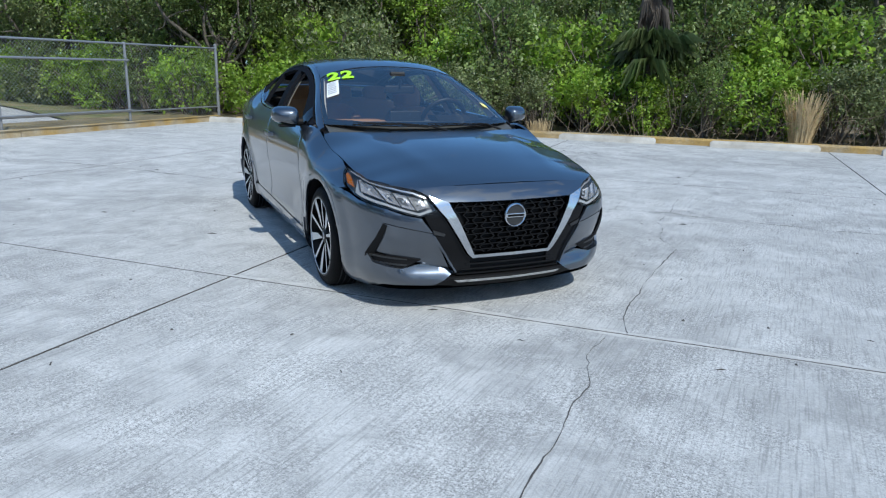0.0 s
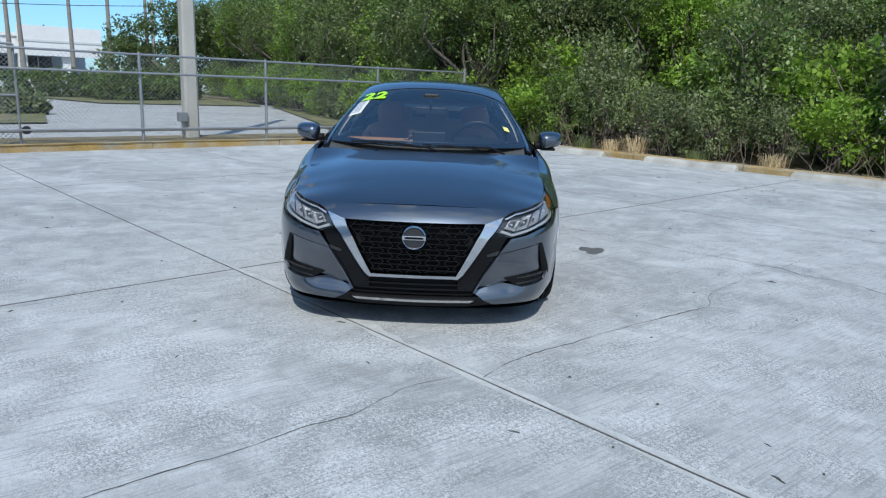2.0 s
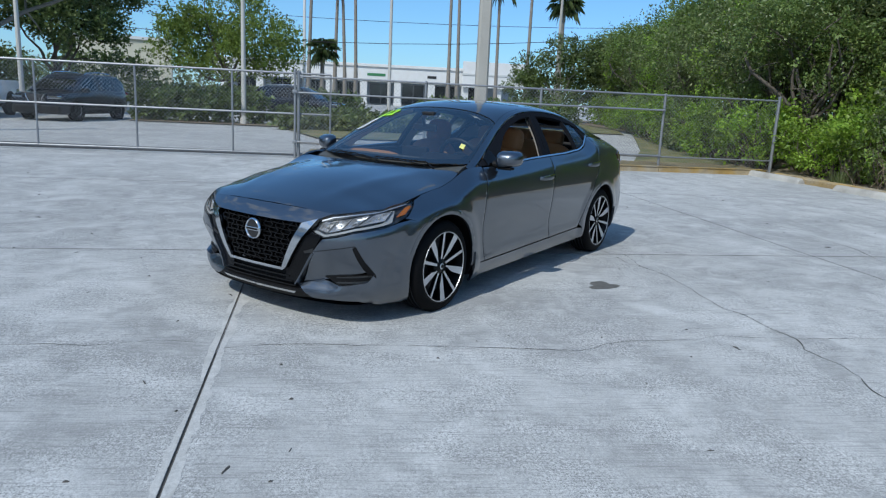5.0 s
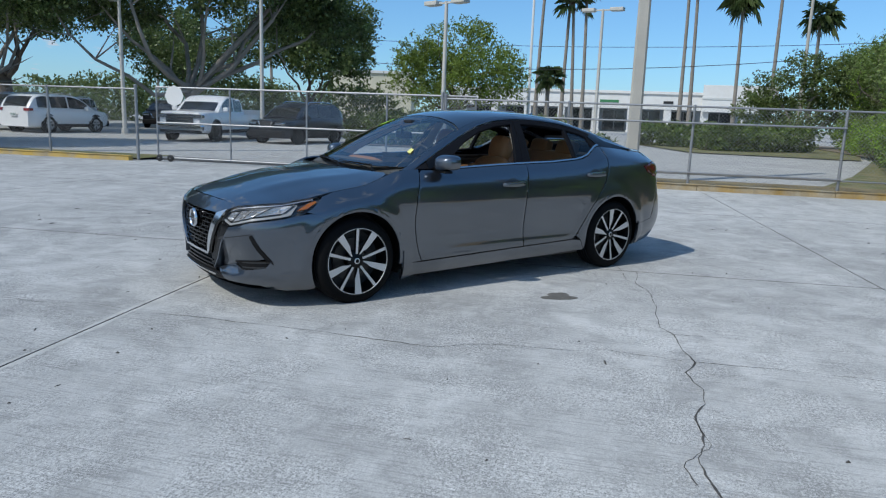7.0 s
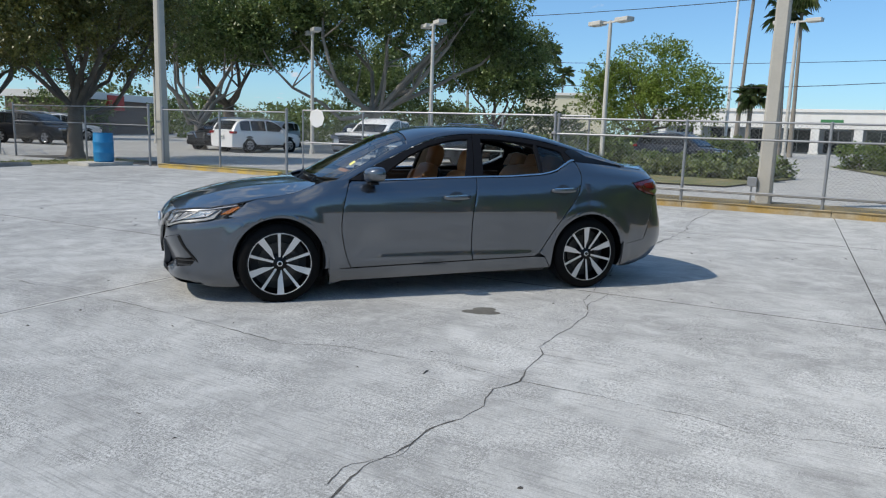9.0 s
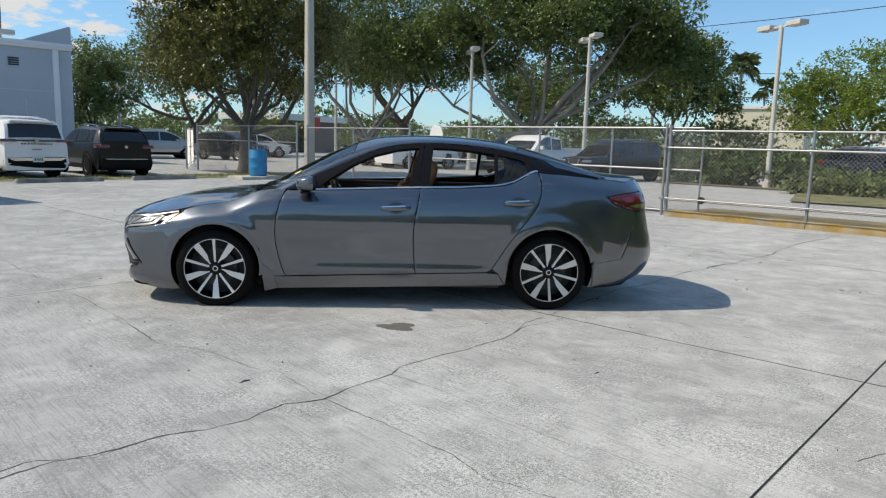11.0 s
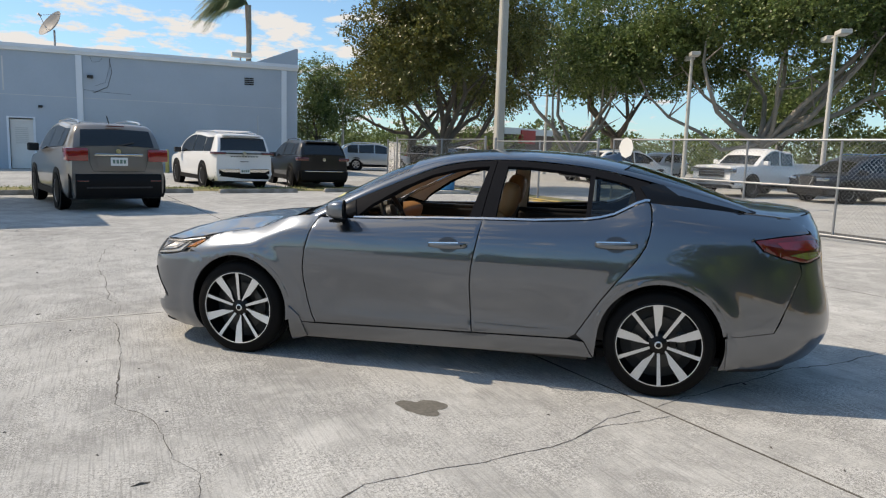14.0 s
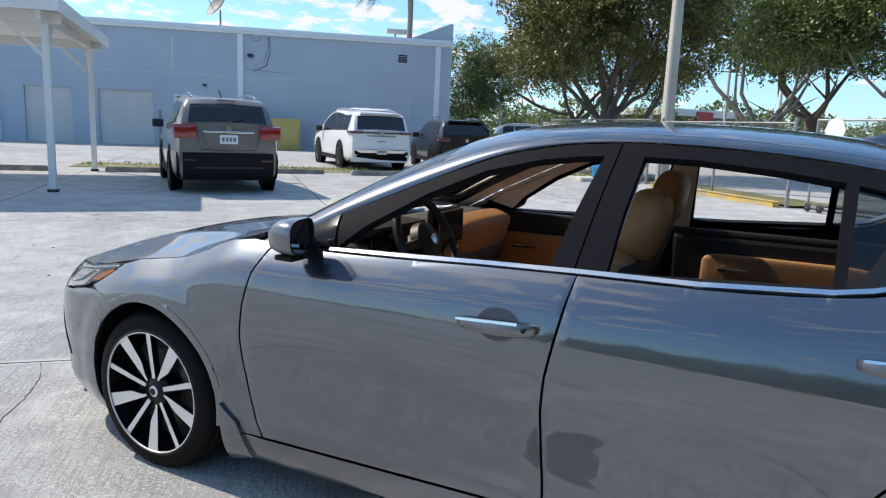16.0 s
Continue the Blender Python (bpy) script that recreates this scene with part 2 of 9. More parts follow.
M_STUCCO = mat("painted_block_wall", (0.405, 0.475, 0.545), 0.85, var=0.05, big=0.5, fine=25, bump=0.35, bump_scale=28,
               tint=(0.345, 0.41, 0.475), tint_scale=0.35, tint_amount=0.5)
M_TRIMBLUE = mat("pale_blue_trim", (0.70, 0.75, 0.80), 0.6, var=0.06, big=1, fine=25)
M_ROLLDOOR = mat("roller_door_paint", (0.58, 0.59, 0.57), 0.55, var=0.08, big=1.4, fine=30)
M_DARK = mat("dark_shade", (0.02, 0.021, 0.022), 0.6, var=0.2)
M_DARKGLASS = mat("dark_glazing", (0.02, 0.025, 0.028), 0.06, var=0.1, spec=0.6)
M_BARREL = mat("blue_plastic", (0.012, 0.20, 0.42), 0.45, var=0.15, big=3, fine=30)
M_BARK = mat("tree_bark", (0.12, 0.102, 0.082), 0.9, var=0.3, big=3, fine=30, bump=0.8, bump_scale=25)
M_BARKPALE = mat("pale_bark", (0.29, 0.265, 0.23), 0.9, var=0.25, big=3, fine=30, bump=0.6, bump_scale=25)
M_PALMTRUNK = mat("palm_trunk", (0.25, 0.225, 0.19), 0.9, var=0.25, big=3, fine=20, bump=0.6, bump_scale=18)
M_TWIG = mat("dry_twig", (0.20, 0.155, 0.105), 0.9, var=0.3, big=4, fine=30)
M_DRYGRASS = mat("dry_grass_blade", (0.52, 0.40, 0.22), 0.85, var=0.3, big=5, fine=30)
M_LEAF_BRIGHT = leaf_mat("bright_leaves", (0.175, 0.295, 0.030), (0.33, 0.46, 0.062), 0.45)
M_LEAF_MID = leaf_mat("mid_green_leaves", (0.105, 0.168, 0.037), (0.22, 0.28, 0.080), 0.40)
M_LEAF_DULL = leaf_mat("dull_leaves", (0.118, 0.162, 0.054), (0.28, 0.315, 0.135), 0.38)
M_LEAF_FRESH = leaf_mat("fresh_leaves", (0.12, 0.185, 0.033), (0.27, 0.34, 0.07), 0.45)
M_LEAF_OAK = leaf_mat("oak_leaves", (0.070, 0.110, 0.031), (0.185, 0.238, 0.076), 0.30)
M_LEAF_OLIVE = leaf_mat("olive_leaves", (0.082, 0.096, 0.025), (0.190, 0.180, 0.045), 0.20)
M_LEAF_PALM = leaf_mat("palm_fronds", (0.06, 0.10, 0.03), (0.12, 0.155, 0.058), 0.3)
M_CABLE = mat("overhead_cable", (0.03, 0.03, 0.03), 0.7, var=0.1)


# ---- building helpers ----
def mesh_of(name, bm, material=None, smooth=False, angle=None):
    bmesh.ops.recalc_face_normals(bm, faces=bm.faces)
    me = bpy.data.meshes.new(name)
    bm.to_mesh(me)
    bm.free()
    for mt in (material if isinstance(material, (list, tuple)) else [material] if material else []):
        me.materials.append(mt)
    if smooth:
        me.polygons.foreach_set("use_smooth", [True] * len(me.polygons))
        if angle is not None:
            me.set_sharp_from_angle(angle=radians(angle))
    return me


def part(name, bm, material, parent=None, label="", smooth=False, angle=35, m=None):
    ob = new(name, mesh_of(name, bm, material, smooth, angle))
    if parent:
        ob.parent = parent
    if m is not None:
        ob.matrix_basis = m
    if label:
        ob["label"] = label
    return ob


def data_part(name, verts, faces, material, parent=None, label="", smooth=False, kind=""):
    me = bpy.data.meshes.new(name)
    me.from_pydata(verts, [], faces)
    me.materials.append(material)
    if smooth:
        me.polygons.foreach_set("use_smooth", [True] * len(me.polygons))
    ob = new(name, me)
    if parent:
        ob.parent = parent
    return tagged(ob, label, kind=kind)


def empty(name, m, label, category, group="", kind=""):
    ob = new(name)
    ob.matrix_basis = m
    ob.empty_display_size = 0.2
    return tagged(ob, label, category, group, kind)


def add_box(bm, lo, hi, bevel=0.0, m=None):
    lo, hi = Vector(lo), Vector(hi)
    r = bmesh.ops.create_cube(bm, size=1.0, matrix=Matrix.Translation((lo + hi) / 2) @ Matrix.Diagonal((*(hi - lo), 1)))
    vs = r["verts"]
    if bevel:
        es = list({e for v in vs for e in v.link_edges})
        r = bmesh.ops.bevel(bm, geom=es, offset=bevel, segments=2, affect="EDGES", profile=0.6)
        vs = list({v for f in r["faces"] for v in f.verts} | {v for v in vs if v.is_valid})
    if m is not None:
        bmesh.ops.transform(bm, matrix=m, verts=vs)
    return vs


def box(lo, hi, bevel=0.0, m=None):
    bm = bmesh.new()
    add_box(bm, lo, hi, bevel, m)
    return bm


def add_tube(bm, pts, radii, sides=8, cap=True):
    """A tube through points with a radius at each."""
    pts = [Vector(p) for p in pts]
    if not isinstance(radii, (list, tuple)):
        radii = [radii] * len(pts)
    rings = []
    ref = None
    for i, p in enumerate(pts):
        d = (pts[min(i + 1, len(pts) - 1)] - pts[max(i - 1, 0)]).normalized()
        if ref is None:
            ref = d.orthogonal().normalized()
        ref = (ref - d * ref.dot(d)).normalized()
        o = d.cross(ref)
        rings.append([bm.verts.new(p + (ref * math.cos(a) + o * math.sin(a)) * radii[i])
                      for a in (2 * math.pi * k / sides for k in range(sides))])
    for a, b in zip(rings, rings[1:]):
        for k in range(sides):
            bm.faces.new((a[k], a[(k + 1) % sides], b[(k + 1) % sides], b[k]))
    if cap:
        bm.faces.new(rings[0][::-1])
        bm.faces.new(rings[-1])


def tube(pts, radii, sides=8, cap=True):
    bm = bmesh.new()
    add_tube(bm, pts, radii, sides, cap)
    return bm


def lathe(profile, sides=32, axis="z", close=False, cap=True):
    """Turns (radius, height) pairs round an axis."""
    bm = bmesh.new()
    rings = []
    for r, h in profile:
        ring = []
        for k in range(sides):
            a = 2 * math.pi * k / sides
            c = (r * math.cos(a), r * math.sin(a), h)
            ring.append(bm.verts.new(c if axis == "z" else (c[0], c[2], c[1]) if axis == "y" else (c[2], c[0], c[1])))
        rings.append(ring)
    pairs = list(zip(rings, rings[1:])) + ([(rings[-1], rings[0])] if close else [])
    for a, b in pairs:
        for k in range(sides):
            bm.faces.new((a[k], a[(k + 1) % sides], b[(k + 1) % sides], b[k]))
    if cap and not close:
        for ring, (r, h) in ((rings[0], profile[0]), (rings[-1], profile[-1])):
            if r > 1e-5:
                bm.faces.new(ring)
    bmesh.ops.remove_doubles(bm, verts=bm.verts, dist=1e-5)
    return bm


def prism(outline, lo, hi, axis="y"):
    """A flat outline (a, b) drawn out along an axis: y takes (x, z), x takes (y, z), z takes (x, y)."""
    bm = bmesh.new()

    def at(p, h):
        a, b = p
        return (a, h, b) if axis == "y" else (h, a, b) if axis == "x" else (a, b, h)
    r0 = [bm.verts.new(at(p, lo)) for p in outline]
    r1 = [bm.verts.new(at(p, hi)) for p in outline]
    n = len(outline)
    bm.faces.new(r0)
    bm.faces.new(r1)
    for k in range(n):
        bm.faces.new((r0[k], r0[(k + 1) % n], r1[(k + 1) % n], r1[k]))
    return bm


def along(a, b, z=0.0):
    """A frame at a whose x axis runs level to b."""
    return pose(a[0], a[1], z, 0, 0, math.degrees(math.atan2(b[1] - a[1], b[0] - a[0])))


# ---- ground ----
TURN_LOT = radians(5.2)
LOT_O = Vector((-2.66, 3.88, 0))
LOT_M = Matrix.Translation(LOT_O) @ Matrix.Rotation(TURN_LOT, 4, "Z")
FENCE_A, FENCE_B = Vector((-11.10, -9.6, 0)), Vector((-12.66, 14.25, 0))   # fence line, south to north


def fence_at(y, off=0.0, z=0.0):
    """A place on the fence line at a given y, shifted west by off."""
    k = (y - FENCE_A.y) / (FENCE_B.y - FENCE_A.y)
    p = FENCE_A.lerp(FENCE_B, k)
    return Vector((p.x - off, y, z))


def flat(name, pts, z, material, label, category, kind="structure"):
    bm = bmesh.new()
    bm.faces.new([bm.verts.new((x, y, z)) for x, y in pts])
    ob = part(name, bm, material)
    return tagged(ob, label, category, kind=kind)


flat("ground", [(-900, -900), (900, -900), (900, 900), (-900, 900)], -0.03, M_ROAD,
     "pale worn pavement reaching to the horizon", "ground")
# soil seen down in the joints of the lot
flat("joint_bed", [(-13.0, -17.5), (19, -17.5), (19, 18.5), (-13.9, 18.5)], -0.006, M_JOINT, "dark dirt bedding under the concrete slabs", "ground")

# north kerb line, beyond which the thicket stands
KERB_W, KERB_E = Vector((-11.75, 13.85, 0)), Vector((16.0, 17.4, 0))


def kerb_n(x, off=0.0, z=0.0):
    k = (x - KERB_W.x) / (KERB_E.x - KERB_W.x)
    p = KERB_W.lerp(KERB_E, k)
    d = (KERB_E - KERB_W).normalized()
    return p + Vector((-d.y, d.x, 0)) * off + Vector((0, 0, z))


lot = empty("pavement", Matrix.Identity(4), "weathered pale grey concrete parking lot slabs with dirty joints", "pavement", kind="structure")
SU, SV, GU, GAP = 4.79, 5.63, 0.0062, 0.0036   # slab size, half widths of the joints
for iu in range(-3, 5):
    for iv in range(-5, 4):
        u0, u1, v0, v1 = iu * SU + GU, (iu + 1) * SU - GU, iv * SV + GAP, (iv + 1) * SV - GAP
        if iu == -3:
            u0 = -9.55
            if iv < -4:
                continue
        if iu < -2:
            u1 = -2 * SU - GAP
            if u1 - u0 < 0.05 and iv >= -5:
                u1 = -2 * SU - GAP
                u0 = -9.9
        bm = bmesh.new()
        top = [bm.verts.new((u, v, 0)) for u, v in ((u0, v0), (u1, v0), (u1, v1), (u0, v1))]
        low = [bm.verts.new((v.co.x, v.co.y, -0.026)) for v in top]
        bm.faces.new(top)
        for k in range(4):
            bm.faces.new((top[k], low[k], low[(k + 1) % 4], top[(k + 1) % 4]))
        bmesh.ops.bevel(bm, geom=[e for e in bm.edges if all(v in top for v in e.verts)], offset=0.003, segments=1, affect="EDGES")
        for f in bm.faces:
            f.material_index = 0 if abs(f.normal.z) > 0.99 else (2 if abs(f.normal.z) > 0.3 else 1)
        part("slab", bm, [M_CONC, M_JOINT, M_EDGE], lot, m=LOT_M)

# the drive beyond the fence and the yard by the white building
west_strip = [fence_at(y, 0.12)[:2] for y in (3.2, 14.3)] + [fence_at(y, 1.9)[:2] for y in (14.3, 3.2)]
flat("dirt_strip", west_strip, 0.07, M_DIRT_G, "dry grassy dirt strip behind the yellow kerb", "ground")
flat("dirt_strip_south", [fence_at(y, 0.1)[:2] for y in (-9.5, -4.6)] + [fence_at(y, 1.5)[:2] for y in (-4.6, -9.5)], 0.05, M_GRASS_G,
     "dry grassy dirt strip by the yellow kerb", "ground")
flat("thicket_soil", [kerb_n(-11.6, 0.1)[:2], kerb_n(20, 0.1)[:2], (22, 45), (-60, 45), (-60, 20), (-30, 18.5), (-14.4, 14.4)], 0.06, M_SOIL,
     "leaf-littered bare soil under the thicket", "ground")
flat("median_grass", [(-12.8, -14.3), (4.2, -12.7), (4.1, -10.9), (-12.9, -12.3)], 0.012, M_GRASS_G, "worn dry grass median beside the parking stops", "ground")

# cracks: dirty wandering lines between a few turning points
def crack(way, width=0.006, wander=0.05, seed=1):
    rng = random.Random(seed)
    pts = []
    for (x0, y0), (x1, y1) in zip(way, way[1:]):
        n = max(2, int(math.hypot(x1 - x0, y1 - y0) / 0.045))
        for k in range(n):
            t = k / n
            x, y = x0 + (x1 - x0) * t, y0 + (y1 - y0) * t
            dx = noise.noise(Vector((x * 3.1, y * 3.1, seed))) * wander * 0.8 + noise.noise(Vector((x * 9, y * 9, seed + 9))) * wander * 0.30 + noise.noise(Vector((x * 26, y * 26, seed + 3))) * 0.012
            dy = noise.noise(Vector((x * 3.1, y * 3.1, seed + 30))) * wander * 0.8 + noise.noise(Vector((x * 9, y * 9, seed + 39))) * wander * 0.30 + noise.noise(Vector((x * 26, y * 26, seed + 3))) * 0.012
            pts.append((x + dx, y + dy))
    bm = bmesh.new()
    prev = None
    for i in range(len(pts)):
        a, b = pts[max(0, i - 1)], pts[min(len(pts) - 1, i + 1)]
        d = Vector((b[0] - a[0], b[1] - a[1], 0)).normalized()
        s = Vector((-d.y, d.x, 0)) * 0.55 * width * (0.45 + 0.9 * rng.random()) * (0.4 + 1.3 * abs(noise.noise(Vector((pts[i][0] * 1.3, pts[i][1] * 1.3, seed + 5)))) * 1.6)
        c = Vector((pts[i][0], pts[i][1], 0.0016))
        pair = (bm.verts.new(c + s), bm.verts.new(c - s))
        if prev:
            bm.faces.new((prev[0], prev[1], pair[1], pair[0]))
        prev = pair
    return tagged(part("crack", bm, M_CRACK), "thin wandering crack in the concrete filled with dirt", "crack", "cracks in the lot", "structure")


crack([(-0.10, 0.2), (-0.03, 1.5), (-0.12, 2.46), (-0.14, 2.65), (-0.14, 2.89), (-0.17, 3.16), (-0.15, 3.41), (-0.25, 3.72), (-0.23, 4.05)], 0.0050, 0.030, 1)
crack([(-0.14, 4.13), (-0.23, 4.38), (-0.24, 4.82), (-0.25, 5.44), (-0.20, 6.20), (-0.40, 6.52), (-0.44, 7.0), (-0.54, 7.2), (-0.50, 7.70)], 0.0050, 0.030, 2)
crack([(-0.50, 7.70), (-0.52, 7.92), (-0.54, 8.26), (-0.57, 8.63), (-0.51, 8.88), (-0.61, 9.17), (-0.74, 9.56)], 0.0045, 0.025, 7)
crack([(-2.95, 7.39), (-2.54, 7.38), (-2.21, 7.48), (-1.74, 7.53), (-1.17, 7.53), (-1.03, 7.61), (-0.50, 7.70), (-0.30, 7.66), (-0.06, 7.74), (0.32, 7.65), (0.58, 7.67), (0.76, 7.62), (1.02, 7.68), (1.5, 7.74), (2.2, 7.72)], 0.0080, 0.034, 3)
crack([(0.35, 7.64), (0.62, 7.70), (0.86, 7.57), (1.05, 7.63)], 0.005, 0.02, 13)
crack([(-2.98, 7.25), (-4.1, 7.05), (-5.17, 6.97), (-5.64, 6.9), (-6.99, 6.91), (-7.79, 6.92), (-9.32, 6.68), (-11.8, 6.62)], 0.013, 0.07, 4)
crack([(-0.78, 9.68), (-0.7, 11.2), (-0.5, 13.0)], 0.008, 0.07, 6)
crack([(-9.85, 11.55), (-6.83, 12.0), (-4.26, 12.45), (-3.5, 12.50), (-1.47, 12.55), (1.2, 12.9)], 0.014, 0.06, 8)
crack([(-5.36, 10.16), (-4.4, 10.24), (-3.53, 10.24), (-2.6, 10.05), (-1.88, 9.82)], 0.008, 0.04, 9)
crack([(-1.02, 7.60), (-1.06, 8.0), (-1.04, 8.42), (-1.06, 8.94)], 0.004, 0.03, 11)
crack([(-2.30, 7.45), (-2.6, 7.30), (-2.90, 7.26)], 0.005, 0.02, 10)


# dried sealant bead and mortar smears along the joint under the car's nose, paled for its sunlit wall
def joint_smear(u0, u1, side, reach, seed, material, label, z):
    bm = bmesh.new()
    n = int((u1 - u0) / 0.03)
    prev = None
    for k in range(n + 1):
        u = u0 + (u1 - u0) * k / n
        fade = math.sin(math.pi * clamp01(k / n)) ** 0.4
        w = 0.012 + reach * fade * max(0.0, 0.45 + 1.1 * noise.noise(Vector((u * 1.7, seed, 0))) + 0.45 * noise.noise(Vector((u * 9, seed, 4))))
        pair = [bm.verts.new(LOT_M @ Vector((u, side * (0.0080 + q), z))) for q in (0.0, w)]
        if prev:
            bm.faces.new((prev[0], pair[0], pair[1], prev[1]))
        prev = pair
    return tagged(part("joint_smear", bm, material), label, "smear", kind="structure")


def clamp01(v):
    return max(0.0, min(1.0, v))


for u0, u1, side, reach, seed in ((-0.2, 4.6, 1, 0.07, 1), (0.9, 3.0, -1, 0.04, 2), (3.2, 5.4, -1, 0.04, 3)):
    joint_smear(u0, u1, side, reach, seed, M_SMEAR, "pale dried mortar smear along the slab joint", 0.0012)
bm = bmesh.new()
prev = None
for k in range(161):
    u = 0.3 + 2.3 * k / 160
    w = 0.0030 + 0.0016 * noise.noise(Vector((u * 6, 2.0, 0)))
    dv = 0.0012 * noise.noise(Vector((u * 3, 5.0, 0)))
    row_ = [bm.verts.new(LOT_M @ Vector((u, dv + q * w, z))) for q, z in ((-1, -0.005), (0, -0.0015), (1, -0.005))]
    if prev:
        for a, b in ((0, 1), (1, 2)):
            bm.faces.new((prev[a], row_[a], row_[b], prev[b]))
    prev = row_
tagged(part("joint_sealant", bm, M_SEAL), "cracked grey sealant bead in the slab joint", "sealant", kind="structure")

# small dry bits blown over the slabs
def litter():
    rng = random.Random(91)
    v, f = [], []
    for _ in range(260):
        x, y = rng.uniform(-8, 5), rng.uniform(-3, 13)
        a, r = rng.uniform(0, 6.28), rng.uniform(0.004, 0.013)
        l = r * rng.choice((1.0, 1.4, 3.5))
        o = len(v)
        for dx, dy, dz in ((-l, -r * 0.5, 0), (l * 0.8, -r * 0.4, 0), (l, r * 0.5, 0), (-l * 0.7, r * 0.6, 0), (0, 0, r * 0.8)):
            v.append((x + dx * math.cos(a) - dy * math.sin(a), y + dx * math.sin(a) + dy * math.cos(a), 0.0005 + dz))
        f += [(o, o + 1, o + 4), (o + 1, o + 2, o + 4), (o + 2, o + 3, o + 4), (o + 3, o, o + 4)]
    return tagged(data_part("litter", v, f, M_CRACK), "scattered dry bits and grit on the concrete", "litter", kind="stuff")


litter()

# oil stain on the lot
bm = bmesh.new()
ring = []
for k in range(40):
    a = 2 * math.pi * k / 40
    r = 1 + 0.20 * math.cos(3 * a + 0.6) + 0.10 * math.cos(5 * a + 2.0) + 0.22 * noise.noise(Vector((math.cos(a) * 2.2, math.sin(a) * 2.2, 7)))
    ring.append(bm.verts.new(Matrix.Rotation(radians(-35), 3, "Z") @ Vector((0.130 * r * math.cos(a), 0.108 * r * math.sin(a), 0)) + Vector((-1.74, 6.80, 0.0018))))
bm.faces.new(ring)
tagged(part("oil_stain", bm, M_STAIN), "dark damp oil stain on the concrete", "stain", kind="structure")


# ---- kerbs and wheel stops ----
def kerb(a, b, w, h, material, label, name="kerb", piece=2.4):
    """A run of kerb in pieces with chipped, rounded tops, along a line from a to b."""
    root = empty(name, along(a, b), label, "kerb", kind="structure")
    length = (Vector(b[:2]) - Vector(a[:2])).length
    n = max(1, round(length / piece))
    for k in range(n):
        x0, x1 = length * k / n + 0.006, length * (k + 1) / n - 0.006
        bm = bmesh.new()
        prof = [(0, -0.02), (0.0, h * 0.72), (0.025, h), (w - 0.02, h), (w, h * 0.8), (w, -0.02)]
        m = 9
        rings = []
        for i in range(m):
            x = x0 + (x1 - x0) * i / (m - 1)
            rings.append([bm.verts.new((x, py + 0.008 * noise.noise(Vector((x * 2, j * 3.1, k))),
                                        pz + (0.012 * noise.noise(Vector((x * 3, j * 1.7, k + 5))) if pz > 0 else 0))) for j, (py, pz) in enumerate(prof)])
        for r0, r1 in zip(rings, rings[1:]):
            for j in range(len(prof) - 1):
                bm.faces.new((r0[j], r0[j + 1], r1[j + 1], r1[j]))
        bm.faces.new(rings[0])
        bm.faces.new(rings[-1])
        part("kerb_stone", bm, material, root)
    return root


def wheel_stop(a, b, label, material=None):
    """A precast parking stop with chamfered top edges and ends."""
    length = (Vector(b[:2]) - Vector(a[:2])).length
    bm = bmesh.new()
    rings = []
    for i, (x, s) in enumerate(((0, 0.72), (0.05, 1), (length - 0.05, 1), (length, 0.72))):
        rings.append([bm.verts.new((x, y, z * s)) for y, z in ((0, 0), (0.02, 0.07), (0.05, 0.12), (0.13, 0.12), (0.16, 0.07), (0.18, 0))])
    for r0, r1 in zip(rings, rings[1:]):
        for j in range(5):
            bm.faces.new((r0[j], r0[j + 1], r1[j + 1], r1[j]))
    bm.faces.new(rings[0])
    bm.faces.new(rings[-1])
    ob = part("wheel_stop", bm, material or M_KERB, m=along(a, b))
    return tagged(ob, label, "wheel stop", "parking wheel stops")


kerb(fence_at(14.0, -0.28), fence_at(3.25, -0.28), -0.17, 0.13, M_YELLOW_OLD, "yellow-painted concrete kerb with worn patches along the fence")
kerb(fence_at(-4.7, -0.25), fence_at(-9.4, -0.25), -0.17, 0.12, M_YELLOW, "yellow-painted concrete kerb beside the sliding gate")
kerb(KERB_W, KERB_E, 0.17, 0.13, M_YELLOW_OLD, "faded yellow-painted kerb in front of the thicket")
for k in range(-3, 5):
    xc = -2.92 + 2.9 * k
    wheel_stop(kerb_n(xc - 0.95, -0.22), kerb_n(xc + 0.95, -0.22), "bare grey concrete wheel stop against the yellow kerb")


# ---- chain-link fence ----
def link_mesh(length, height, cell=0.080, wire=0.0013, z0=0.05):
    """Woven wire: two families of slanting three-sided wires that cross in diamonds."""
    verts, faces = [], []
    n = int(length / cell)
    rows = int(height / cell)
    for family in (0, 1):
        y = 0.003 if family else -0.003
        for i in range(-rows, n + 1):
            a, b = i, i + rows
            lo, hi = max(a, 0), min(b, n)
            if hi <= lo:
                continue
            if family == 0:
                p, q = (lo * cell, (lo - a) * cell), (hi * cell, (hi - a) * cell)
            else:
                p, q = (lo * cell, (rows - (lo - a)) * cell), (hi * cell, (rows - (hi - a)) * cell)
            o = len(verts)
            for x, z in (p, q):
                s = 1 if family == 0 else -1
                verts += [(x - wire * s, y, z + z0 + wire), (x + wire * s, y, z + z0 - wire), (x, y + 2 * wire, z + z0)]
            faces += [(o, o + 1, o + 4, o + 3), (o + 1, o + 2, o + 5, o + 4), (o + 2, o, o + 3, o + 5)]
    return verts, faces


